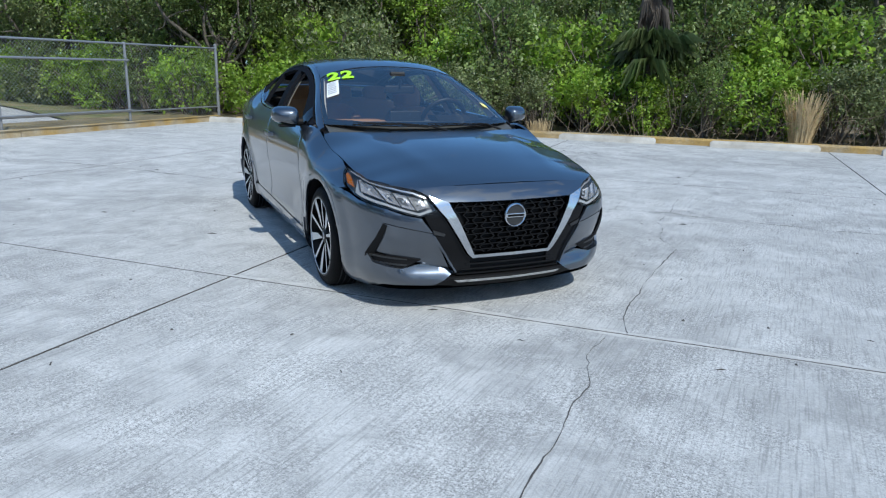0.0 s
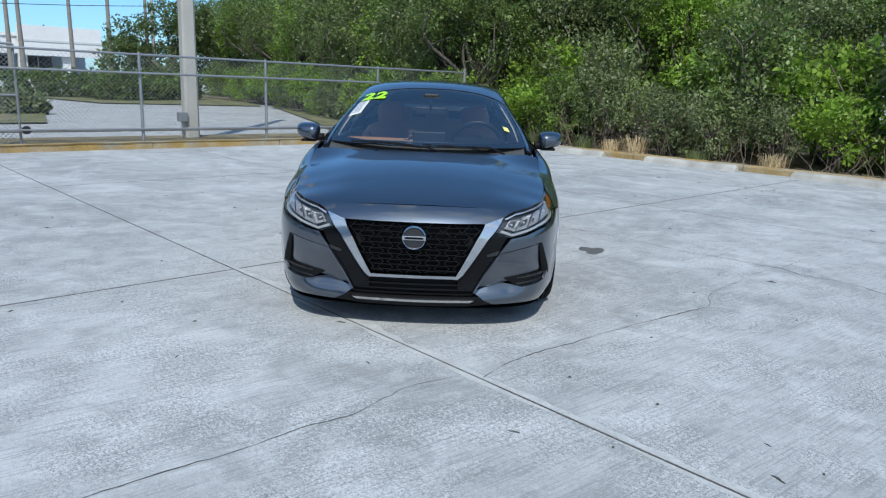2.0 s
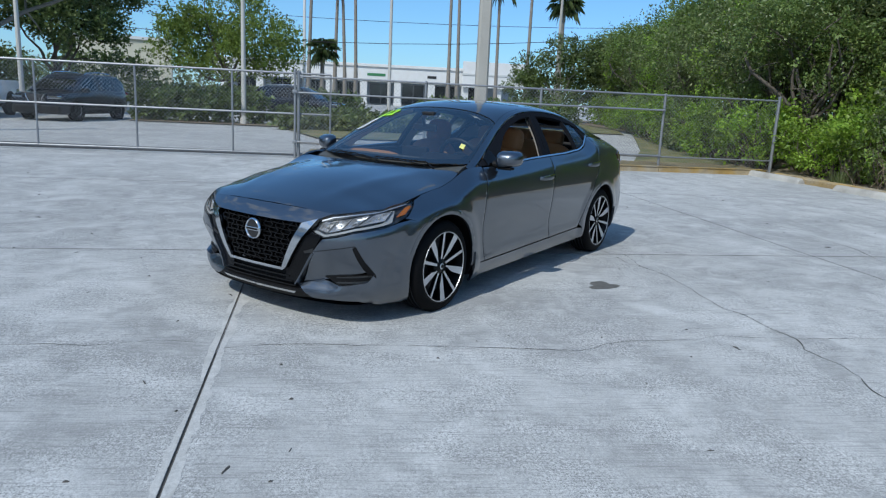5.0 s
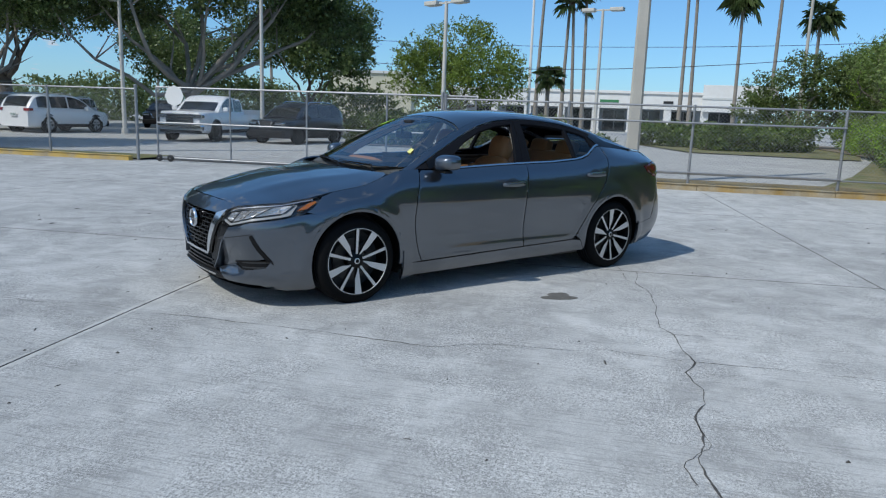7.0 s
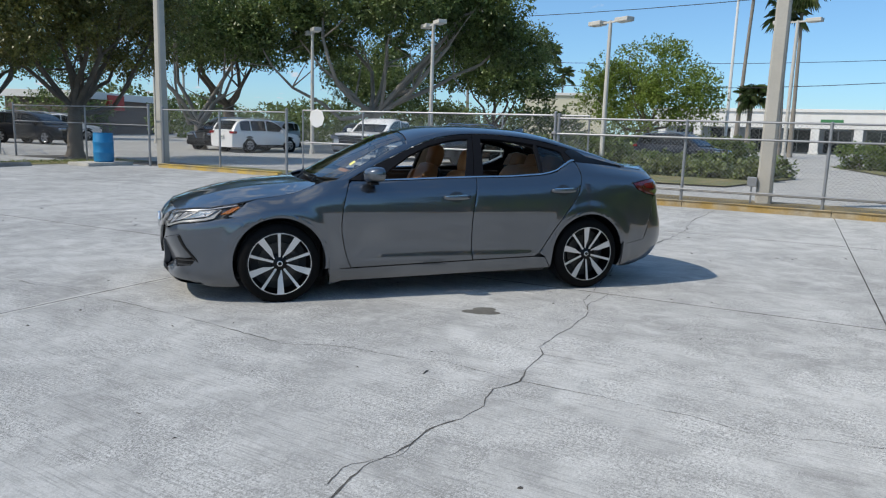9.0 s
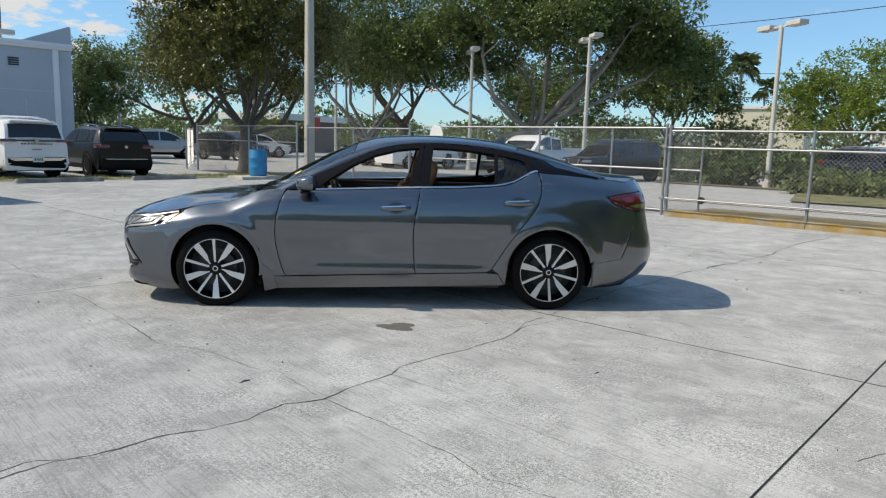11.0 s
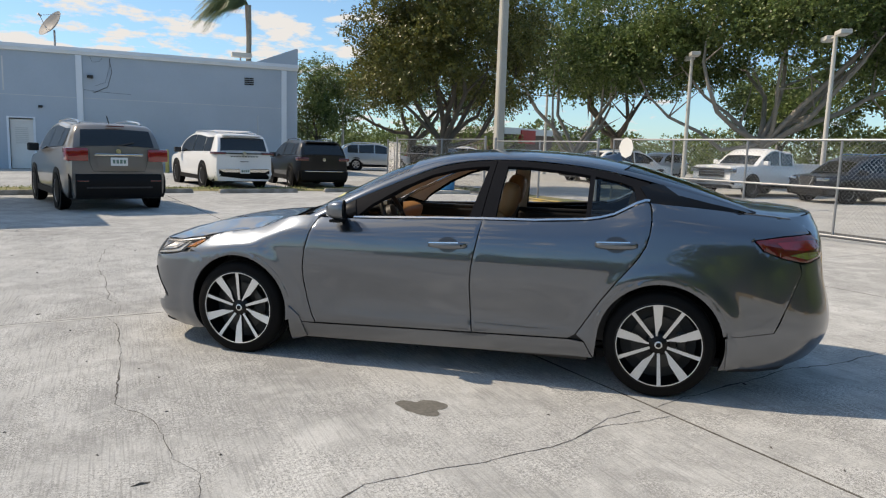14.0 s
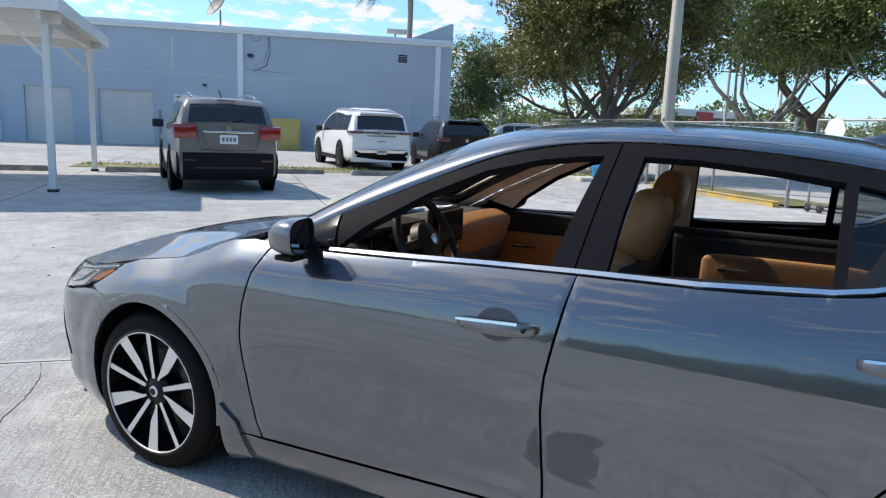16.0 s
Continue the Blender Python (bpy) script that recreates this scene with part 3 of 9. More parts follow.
def fence_post(parent, x, h, r=0.03, cap=True):
    bm = bmesh.new()
    add_tube(bm, [(x, 0, 0), (x, 0, h)], r, 10)
    if cap:
        add_tube(bm, [(x, 0, h), (x, 0, h + 0.03), (x, 0, h + 0.05)], [r * 1.2, r * 1.2, r * 0.4], 10)
    ob = part("post", bm, M_GALV, parent, smooth=True)
    for z in (0.35, 0.9, 1.45):
        part("tension_band", tube([(x, 0, z), (x, 0, z + 0.02)], r * 1.25, 10), M_GALV, ob, smooth=True)
    return ob


def fence_run(a, b, posts, height, rails, label, z=0.0, cell=0.080, post_r=0.03, skip_post=()):
    root = empty("chain_link_fence", along(a, b, z), label, "fence", kind="")
    length = (Vector(b[:2]) - Vector(a[:2])).length
    for i, x in enumerate(posts):
        fence_post(root, x, height + (0.06 if i in (0, len(posts) - 1) else -0.01), post_r * (1.25 if i in (0, len(posts) - 1) else 1))
    for z0, r in rails:
        part("rail", tube([(0, 0, z0), (length, 0, z0)], r, 8), M_GALV, root, smooth=True)
    v, f = link_mesh(length, height - 0.02, cell)
    data_part("chain_link_mesh", v, f, M_GALV, root, kind="stuff")
    return root


def run_between(y0, y1, post_ys, height, rails, label, off=0.0, z=0.0):
    a, b = fence_at(y0, off), fence_at(y1, off)
    s = (b - a).length / (y1 - y0)
    return fence_run(a, b, [(y - y0) * s for y in post_ys], height, rails, label, z)


run_between(3.12, 14.25, [3.12, 5.85, 8.45, 11.40, 14.25], 1.74, [(1.74, 0.021), (0.33, 0.017)],
            "galvanised chain-link fence on steel posts with top and bottom rails")
run_between(-9.45, -4.62, [-9.45, -7.1, -4.62], 1.74, [(1.74, 0.019)], "galvanised chain-link fence beside the sliding gate")
# long track rail for the sliding gate, clamped to the fence
track = empty("gate_track", along(fence_at(3.05, -0.06), fence_at(11.42, -0.06)), "galvanised sliding gate track rails on the fence posts", "gate track")
tl = (fence_at(11.42) - fence_at(3.05)).length
part("track_rail", tube([(0, 0, 1.40), (tl, 0, 1.40)], 0.021, 8), M_GALV, track, smooth=True)
part("track_rail", tube([(0, 0, 0.36), (tl, 0, 0.36)], 0.019, 8), M_GALV, track, smooth=True)

# sliding gate leaf
GATE_Y0, GATE_Y1 = -4.1, 3.79
gate = empty("sliding_gate", along(fence_at(GATE_Y0, 0.05), fence_at(GATE_Y1, 0.05)), "galvanised chain-link sliding gate standing closed on small wheels", "gate")
gl = (fence_at(GATE_Y1) - fence_at(GATE_Y0)).length
for x in (0.0, 1.95, 3.90, 5.85, gl):
    part("upright", tube([(x, 0, 0.10), (x, 0, 1.80)], 0.022, 8), M_GALV, gate, smooth=True)
for z in (1.80, 0.95, 0.10):
    part("gate_rail", tube([(0, 0, z), (gl, 0, z)], 0.022, 8), M_GALV, gate, smooth=True)
v, f = link_mesh(gl, 1.70, z0=0.10)
data_part("chain_link_mesh", v, f, M_GALV, gate, kind="stuff")
for x in (0.06, 0.36):
    w = part("gate_wheel", lathe([(0.0, -0.02), (0.035, -0.022), (0.07, -0.022), (0.085, -0.012), (0.085, 0.012), (0.07, 0.022), (0.035, 0.022), (0, 0.02)], 16, "y"), M_DARK, gate, "small black rubber wheel", True)
    w.location = (x, -0.05, 0.09)
    part("axle", tube([(0, -0.04, 0), (0, 0.05, 0)], 0.012, 6), M_GALV, w)
part("wheel_bracket", box((0.0, -0.06, 0.08), (0.42, -0.02, 0.12), 0.005), M_GALV, gate)
latch = part("latch_roller", lathe([(0.02, -0.03), (0.07, -0.03), (0.075, 0.0), (0.07, 0.03), (0.02, 0.03)], 14, "y"), M_DARK, gate, "black latch roller", True)
latch.location = (gl + 0.08, -0.08, 0.36)
sign = part("round_sign", lathe([(0.0, -0.004), (0.245, -0.004), (0.25, 0.0), (0.245, 0.004), (0, 0.004)], 8, "y"), M_WHITEPAINT, m=along(fence_at(GATE_Y0), fence_at(GATE_Y1)) @ Matrix.Translation((0.55, -0.05, 1.60)))
tagged(sign, "blank pale eight-sided sign plate fixed to the gate", "sign")
# paired latch posts at the closed end of the gate
for y, h in ((3.05, 1.84),):
    p = empty("gate_post", Matrix.Translation(fence_at(y, -0.04)), "galvanised steel gate post with hardware", "gate post", "gate posts")
    part("pipe", tube([(0, 0, 0), (0, 0, h)], 0.028, 10), M_GALV, p, smooth=True)
    part("cap", lathe([(0.034, h), (0.034, h + 0.025), (0.02, h + 0.05), (0, h + 0.055)], 10), M_GALV, p, smooth=True)
    for z in (0.36, 1.42):
        part("roller_bracket", box((-0.06, -0.05, z - 0.03), (0.06, 0.05, z + 0.03), 0.01), M_GALV, p)

# fence beyond the concrete pole, by the yard entrance
fence_run(Vector((-11.1, -10.1)), Vector((-10.9, -17.5)), [0.0, 3.2, 7.4], 1.8, [(1.8, 0.019), (1.25, 0.015)], "galvanised chain-link fence by the tree")
fence_run(Vector((-10.9, -18.6)), Vector((-13.8, -24.6)), [0.0, 3.3, 6.66], 1.7, [(1.7, 0.019), (0.9, 0.015), (0.15, 0.015)], "galvanised chain-link swing gate standing open")


# ---- poles ----
def concrete_pole(x, y, h, r0, r1, label):
    root = empty("utility_pole", pose(x, y, 0), label, "pole")
    bm = bmesh.new()
    rings = []
    for z, r in ((0, r0), (h, r1)):
        c = 0.3 * r
        rings.append([bm.verts.new((px, py, z)) for px, py in ((-r, -r + c), (-r + c, -r), (r - c, -r), (r, -r + c), (r, r - c), (r - c, r), (-r + c, r), (-r, r - c))])
    for k in range(8):
        bm.faces.new((rings[0][k], rings[0][(k + 1) % 8], rings[1][(k + 1) % 8], rings[1][k]))
    bm.faces.new(rings[0])
    bm.faces.new(rings[1])
    part("shaft", bm, M_POLE, root)
    return root


pole = concrete_pole(-13.55, 7.25, 11.0, 0.155, 0.11, "square tapered concrete utility pole behind the fence")
part("meter_box", box((0.10, -0.33, 0.42), (0.24, -0.14, 0.62), 0.01), M_GALV, pole, "grey metal meter box")
part("conduit", tube([(0.17, -0.24, 0.0), (0.17, -0.24, 0.42)], 0.02, 8), M_GALV, pole, smooth=True)
concrete_pole(-11.55, -10.05, 11.0, 0.15, 0.10, "square tapered concrete utility pole at the fence end")


def lamp_post(x, y, h, turn, label):
    root = empty("parking_lamp", pose(x, y, 0, 0, 0, turn), label, "lamp post", "parking lot lamps")
    part("shaft", tube([(0, 0, -0.03), (0, 0, 0.25), (0, 0, 0.26), (0, 0, h)], [0.16, 0.15, 0.105, 0.075], 10), M_LAMPPOLE, root, smooth=True)
    part("arm", box((-0.55, -0.03, h - 0.10), (0.55, 0.03, h - 0.02), 0.01), M_LAMPPOLE, root)
    for s in (-1, 1):
        hd = part("lamp_head", box((s * 0.78 - 0.36, -0.21, h - 0.13), (s * 0.78 + 0.36, 0.21, h + 0.05), 0.03), M_LAMPPOLE, root)
        part("lens", box((s * 0.78 - 0.28, -0.16, h - 0.145), (s * 0.78 + 0.28, 0.16, h - 0.128), 0.004), M_WHITEPAINT, hd, "flat white lens")
    return root


lamp_post(-26.4, -0.85, 6.12, 62, "pale painted parking lot lamp with two shoebox heads")
lamp_post(-26.3, -9.5, 6.42, 55, "pale painted parking lot lamp with two shoebox heads")
lamp_post(-25.5, -16.4, 6.28, 55, "pale painted parking lot lamp with two shoebox heads")
lamp_post(-36.6, 5.1, 7.3, 75, "pale painted parking lot lamp with two shoebox heads")
lamp_post(-15.0, -39.0, 5.6, 20, "pale painted parking lot lamp beyond the white building")
lamp_post(-27.5, -32.0, 7.0, 35, "pale painted parking lot lamp near the far trees")


# ---- white block building ----
WALL_Y = -27.3
bld = empty("white_building", pose(-9.0, WALL_Y, -0.03), "long white painted block building with roller doors", "building")
BX, BH = 34.0, 5.44
DOORS = [(12.1, 13.12, 2.30, "door"), (14.1, 16.5, 2.46, "roller"), (17.6, 19.6, 2.46, "roller"), (23.0, 25.5, 2.46, "roller")]
# the front wall, in pieces round the openings
xs = 0.0
for x0, x1, h, kind_of in DOORS:
    part("wall", box((xs, -0.25, 0), (x0, 0, BH)), M_STUCCO, bld)
    part("wall", box((x0, -0.25, h), (x1, 0, BH)), M_STUCCO, bld)
    if kind_of == "roller":
        n = int(h / 0.11)
        rd = part("roller_door", box((x0, -0.2, 0), (x1, -0.172, h)), M_ROLLDOOR, bld, "pale grey ribbed roller door")
        for k in range(n):
            part("slat", box((x0, -0.17, h * k / n), (x1, -0.115 - 0.012 * (k % 2), h * (k + 1) / n - 0.006)), M_ROLLDOOR, rd)
    else:
        d = part("door", box((x0 + 0.05, -0.2, 0.02), (x1 - 0.05, -0.12, h - 0.05), 0.005), M_WHITEPAINT, bld, "white door with louvred vent")
        for k in range(9):
            part("louvre", box((x0 + 0.25, -0.115, 1.15 + k * 0.085), (x1 - 0.25, -0.10, 1.20 + k * 0.085)), M_ROLLDOOR, d)
        part("frame", box((x0 - 0.06, 0.0, 0), (x0 + 0.04, 0.03, h + 0.06)), M_TRIMBLUE, bld)
        part("frame", box((x1 - 0.04, 0.0, 0), (x1 + 0.06, 0.03, h + 0.06)), M_TRIMBLUE, bld)
        part("frame", box((x0 + 0.04, 0.0, h), (x1 - 0.04, 0.03, h + 0.06)), M_TRIMBLUE, bld)
    xs = x1
part("wall", box((xs, -0.25, 0), (BX, 0, BH)), M_STUCCO, bld)
part("side_wall", box((0, -22, 0), (0.25, -0.25, BH)), M_STUCCO, bld)
part("side_wall", box((BX - 0.25, -22, 0), (BX, -0.25, BH)), M_STUCCO, bld)
part("rear_wall", box((0, -22.25, 0), (BX, -22.0, BH)), M_STUCCO, bld)
part("roof", box((0, -22, BH - 0.3), (BX, -0.25, BH - 0.1)), M_WHITEPAINT, bld)
part("coping", box((-0.06, -0.3, BH), (BX, 0.10, BH + 0.16), 0.01), M_TRIMBLUE, bld, "pale blue metal coping")
part("gutter", box((-0.02, 0.0, BH - 0.16), (BX, 0.12, BH - 0.004), 0.02), M_WHITEPAINT, bld)
for x in (0.58, 10.06, 20.6, 30.5):
    part("pilaster", box((x, 0.0, 0), (x + 0.26, 0.09, BH - 0.17), 0.005), M_TRIMBLUE, bld, "pale blue downpipe boxing")
for x0, x1 in ((0.84, 10.06), (10.32, 20.6), (20.86, 30.5)):
    part("wall_seam", box((x0, 0.0, 3.325), (x1, 0.006, 3.345)), M_ROLLDOOR, bld, "hairline seam across the painted wall")
# raised end parapet
bm = prism([(-0.02, BH + 0.165), (-0.02, BH + 0.97), (0.12, BH + 0.97), (2.1, BH + 0.165)], -0.28, 0.02, "y")
part("parapet", bm, M_STUCCO, bld)
v = bmesh.new()
for k in range(4):
    add_box(v, (2.25, 0.0, 4.42 + 0.10 * k), (2.70, 0.035, 4.48 + 0.10 * k), 0.004)
part("wall_vent", v, M_DARK, bld, "small dark louvred wall vent")
part("conduit", tube([(2.05, 0.03, 0.0), (2.05, 0.03, 2.9)], 0.02, 6), M_ROLLDOOR, bld)
part("conduit", tube([(8.9, 0.03, 5.2), (8.8, 0.03, 4.6), (9.0, 0.03, 3.9), (9.6, 0.03, 3.6)], 0.012, 5), M_CABLE, bld)
part("wall_light", box((9.6, 0.0, 4.25), (9.86, 0.22, 4.39), 0.03), M_DARK, bld, "dark wall floodlight")
part("wall_light", box((11.72, 0.0, 2.80), (11.90, 0.12, 2.90), 0.02), M_DARK, bld, "small dark wall lamp")
part("conduit", tube([(13.85, 0.05, 0.0), (13.85, 0.05, 1.62)], 0.055, 8), M_GALV, bld, "grey steel pipe guard", True)
for pts_ in ([(9.72, 0.03, 5.25), (9.62, 0.03, 5.0), (9.30, 0.03, 5.05), (9.20, 0.03, 5.22)], [(8.86, 0.03, 5.25), (8.92, 0.03, 4.7), (9.10, 0.03, 4.1), (9.55, 0.03, 3.9)], [(10.0, 0.03, 3.72), (9.4, 0.03, 3.66), (8.0, 0.03, 3.6)]):
    part("loose_wire", tube(pts_, 0.006, 5), M_CABLE, bld, "thin black loose wire")
part("rust_streak", box((13.2, 0.004, 3.5), (13.26, 0.008, 5.0)), M_ROLLDOOR, bld)

dish = empty("satellite_dish", pose(2.2, -28.6, BH), "grey mesh satellite dish on the roof edge", "satellite dish")
part("mast", tube([(0, 0, 0), (0, 0, 1.0)], 0.045, 8), M_GALV, dish, smooth=True)
bm = lathe([(0.001, 0.0), (0.25, 0.03), (0.5, 0.11), (0.7, 0.22), (0.71, 0.235), (0.5, 0.125), (0.25, 0.045), (0.001, 0.015)], 28)
d = part("reflector", bm, mat("dish_grey", (0.20, 0.20, 0.20), 0.6, var=0.2), dish, smooth=True)
d.matrix_basis = pose(0.0, 0.1, 1.15, -57, 0, -60)
for k in range(3):
    a = 2 * math.pi * k / 3
    part("strut", tube([(0.6 * math.cos(a), 0.6 * math.sin(a), 0.2), (0, 0, 0.75)], 0.012, 5), M_GALV, d)
part("feed_horn", tube([(0, 0, 0.68), (0, 0, 0.85)], 0.05, 8), M_GALV, d)

fl = empty("roof_floodlight", pose(-6.2, -27.9, BH), "grey floodlight on the roof edge", "floodlight")
part("stem", tube([(0, 0, 0), (0, 0, 0.45)], 0.04, 6), M_GALV, fl)
part("housing", box((-0.55, -0.2, 0.35), (0.45, 0.25, 0.58), 0.03), M_LAMPPOLE, fl)

# yellow bin enclosure and bollards against the wall
yb = empty("yellow_cabinet", pose(-1.6, -25.6, -0.03), "dull yellow steel bin cabinet against the wall", "cabinet")
M_OCHRE = mat("dull_yellow_paint", (0.50, 0.40, 0.12), 0.6, var=0.15)
part("body", box((0, -1.1, 0), (2.2, 0, 1.45), 0.02), M_OCHRE, yb)
part("door_leaf", box((0.08, 0.0, 0.08), (1.06, 0.03, 1.36), 0.01), M_OCHRE, yb)
part("door_leaf", box((1.14, 0.0, 0.08), (2.12, 0.03, 1.36), 0.01), M_OCHRE, yb)
for x in (-2.4, 0.2):
    b = part("bollard", tube([(0, 0, 0), (0, 0, 1.02), (0, 0, 1.08)], [0.09, 0.09, 0.05], 12), M_OCHRE, m=pose(x, -24.9, -0.03), smooth=True)
    tagged(b, "yellow steel bollard in front of the white wall", "bollard", "bollards")

# ---- carport canopy ----
canopy = empty("carport_canopy", pose(2.56, -4.86, 0, 0, 0, 7.1), "white painted timber carport canopy on slim posts", "canopy")
for x in (0.0, 3.4):
    for y in (0.0, -4.9):
        p = part("post", box((x - 0.055, y - 0.055, 0), (x + 0.055, y + 0.055, 2.770), 0.006), M_WHITEPAINT, canopy)
        part("base_plate", box((x - 0.08, y - 0.08, 0), (x + 0.08, y + 0.08, 0.05), 0.006), M_DARK, p, "dark steel foot")
        s = 1 if x < 1 else -1
        part("brace", tube([(x, y, 2.200), (x + s * 0.55, y, 2.750)], 0.04, 4), M_WHITEPAINT, canopy)
        t = -1 if y > -1 else 1
        part("brace", tube([(x, y, 2.200), (x, y + t * 0.55, 2.750)], 0.04, 4), M_WHITEPAINT, canopy)
for y in (0.0, -4.9):
    part("beam", box((-0.25, y - 0.04, 2.770), (3.9, y + 0.04, 2.950), 0.005), M_WHITEPAINT, canopy)
for x in (0.0, 3.4):
    part("beam", box((x - 0.04, -5.4, 2.775), (x + 0.04, 0.5, 2.945), 0.005), M_WHITEPAINT, canopy)
part("roof_deck", box((-0.28, -5.6, 2.950), (4.1, 0.6, 3.070), 0.01), M_WHITEPAINT, canopy)
part("fascia", box((-0.32, 0.6, 2.900), (4.14, 0.64, 3.130), 0.005), M_WHITEPAINT, canopy)
part("fascia", box((-0.32, -5.64, 2.900), (-0.28, 0.60, 3.130), 0.005), M_WHITEPAINT, canopy)
part("roofing", prism([(-0.30, 3.075), (-0.30, 3.120), (1.9, 3.42), (4.12, 3.150), (4.12, 3.075)], -5.6, 0.59, "y"), mat("grey_shingle", (0.3, 0.3, 0.29), 0.9, var=0.2), canopy, "grey shingled low-pitched roofing")

M_OLDSTOP = mat("weathered_stop", (0.20, 0.185, 0.16), 0.9, var=0.35, big=3, fine=50, bump=0.5, bump_scale=60, tint=(0.32, 0.30, 0.27), tint_scale=3.0, tint_amount=0.7)
# parking stops and timbers by the median
for (a, b) in (((-0.2, -10.35), (-2.2, -10.65)), ((-2.9, -10.5), (-5.2, -10.9)), ((-6.1, -11.1), (-8.2, -11.45)), ((2.9, -9.55), (0.9, -9.85)), ((5.9, -9.2), (4.0, -9.4))):
    wheel_stop(a, b, "weathered brown-grey wheel stop on the yard edge", M_OLDSTOP)

# ---- blue barrel ----
barrel = empty("blue_barrel", pose(-10.2, -11.1, 0.10), "blue plastic drum standing on a low concrete pad", "barrel")
part("drum", lathe([(0.0, 0), (0.26, 0), (0.285, 0.03), (0.29, 0.25), (0.30, 0.27), (0.30, 0.30), (0.29, 0.32), (0.29, 0.56), (0.30, 0.58), (0.30, 0.61), (0.29, 0.63), (0.28, 0.84), (0.265, 0.87), (0.0, 0.86)], 28), M_BARREL, barrel, smooth=True)
for s in (-1, 1):
    part("bung", lathe([(0.0, 0.0), (0.03, 0.0), (0.03, 0.02), (0, 0.022)], 10), M_DARK, barrel, m=pose(s * 0.17, 0, 0.862))
part("rim", lathe([(0.262, 0.855), (0.275, 0.855), (0.275, 0.885), (0.262, 0.885)], 28, close=True), M_BARREL, barrel, smooth=True)
pad = part("concrete_pad", box((-0.7, -0.45, 0), (0.9, 0.45, 0.10), 0.01), M_KERB, m=pose(-10.2, -11.1, 0, 0, 0, 6))
tagged(pad, "low grey concrete pad under the barrel", "pad")

# ---- shopping plaza far beyond the fence ----
plaza = empty("plaza_building", pose(-106, -19.8, -0.03, 0, 0, 90) @ Matrix.Diagonal((1.5, 1.5, 1.5, 1)), "low white shopping plaza with a colonnade and flat roof", "building")
# local x runs north along the front, y away from the lot
PLEN = 30.0
part("upper_wall", box((-0.5, -0.6, 2.3), (PLEN, -0.3, 3.95)), M_WHITEPAINT, plaza)
part("cornice", box((-0.7, -0.75, 3.72), (PLEN, -0.602, 4.0), 0.03), M_WHITEPAINT, plaza)
part("roof_slab", box((-0.5, -0.3, 3.65), (PLEN, 16, 3.85)), M_WHITEPAINT, plaza)
part("soffit", box((-0.5, -0.3, 2.3), (PLEN, 3.2, 2.45)), M_WHITEPAINT, plaza)
part("back_wall", box((-0.5, 3.2, 0), (PLEN, 3.4, 3.65)), M_STUCCO, plaza)
part("end_wall", box((-0.5, 3.4, 0), (-0.3, 16, 3.65)), M_STUCCO, plaza)
for k in range(9):
    x = 0.2 + k * 3.4
    p = part("column", box((x, -0.55, 0), (x + 0.7, 0.05, 2.3), 0.03), M_WHITEPAINT, plaza)
    part("column_foot", box((x - 0.06, -0.61, 0), (x + 0.76, 0.11, 0.25), 0.02), M_WHITEPAINT, p)
    if k < 8:
        w = part("shop_window", box((x + 0.9, 3.12, 0.1), (x + 3.2, 3.195, 2.2)), M_DARKGLASS, plaza, "dark shop glazing")
        for dx in (0.9, 2.05, 3.15):
            part("mullion", box((x + dx - 0.03, 3.06, 0.1), (x + dx + 0.03, 3.115, 2.2)), M_GALV, w)
# a raised corner tower block
part("corner_block", box((PLEN - 6.0, -1.0, 2.2), (PLEN + 0.6, -0.76, 4.7), 0.02), M_WHITEPAINT, plaza)
part("corner_band", box((PLEN - 6.05, -1.06, 3.35), (PLEN + 0.65, -1.004, 3.55), 0.02), M_ROLLDOOR, plaza)
part("sign_bar", box((14.5, -0.64, 2.85), (16.3, -0.604, 3.1)), mat("green_sign", (0.05, 0.2, 0.08), 0.5), plaza, "plain green sign band")
part("sign_bar", box((20.5, -0.64, 2.85), (21.4, -0.604, 3.1)), M_DARK, plaza, "plain dark sign band")

# a cream building further off
cream = empty("cream_building", pose(-73.1, -26.6, 0, 0, 0, 105), "cream flat-roofed building behind the trees", "building")
part("wall", box((0, 0, 0), (9, 8, 5.9)), mat("cream_wall", (0.60, 0.58, 0.45), 0.8, var=0.06, big=0.6), cream)
part("roof", box((-0.2, -0.2, 5.9), (9.2, 8.2, 6.2), 0.02), M_WHITEPAINT, cream)
# red and white diner far down the road
diner = empty("diner_building", pose(-52, -62, 0, 0, 0, 20), "low dark diner building with a red sign block", "building")
part("wall", box((0, -8, 0), (16, 0, 3.4)), mat("brown_wall", (0.16, 0.12, 0.10), 0.8, var=0.1), diner)
part("roof_band", box((-0.3, -8.3, 3.4), (16.3, 0.3, 4.1), 0.02), M_WHITEPAINT, diner)
part("red_block", box((9.5, -2, 2.4), (12.0, 0.45, 3.9), 0.02), mat("red_panel", (0.45, 0.04, 0.03), 0.5, var=0.08), diner, "plain red sign block")


# ---- the grey sedan ----
M_PAINT = mat("gunmetal_car_paint", (0.078, 0.093, 0.117), 0.32, metal=0.90, var=0.05, big=2.0, fine=900.0, coat=1.0, local=True)
M_BLACKGLOSS = mat("gloss_black_trim", (0.005, 0.005, 0.0055), 0.15, var=0.1, spec=0.25)
M_BLACKMATTE = mat("matte_black_plastic", (0.007, 0.007, 0.0075), 0.6, var=0.15, fine=200, bump=0.1, bump_scale=300, spec=0.18)
M_BFRAME = mat("satin_black_frame", (0.010, 0.011, 0.014), 0.65, var=0.1, spec=0.04)
M_CHROME = mat("satin_chrome", (0.72, 0.73, 0.74), 0.14, metal=1.0, var=0.03)
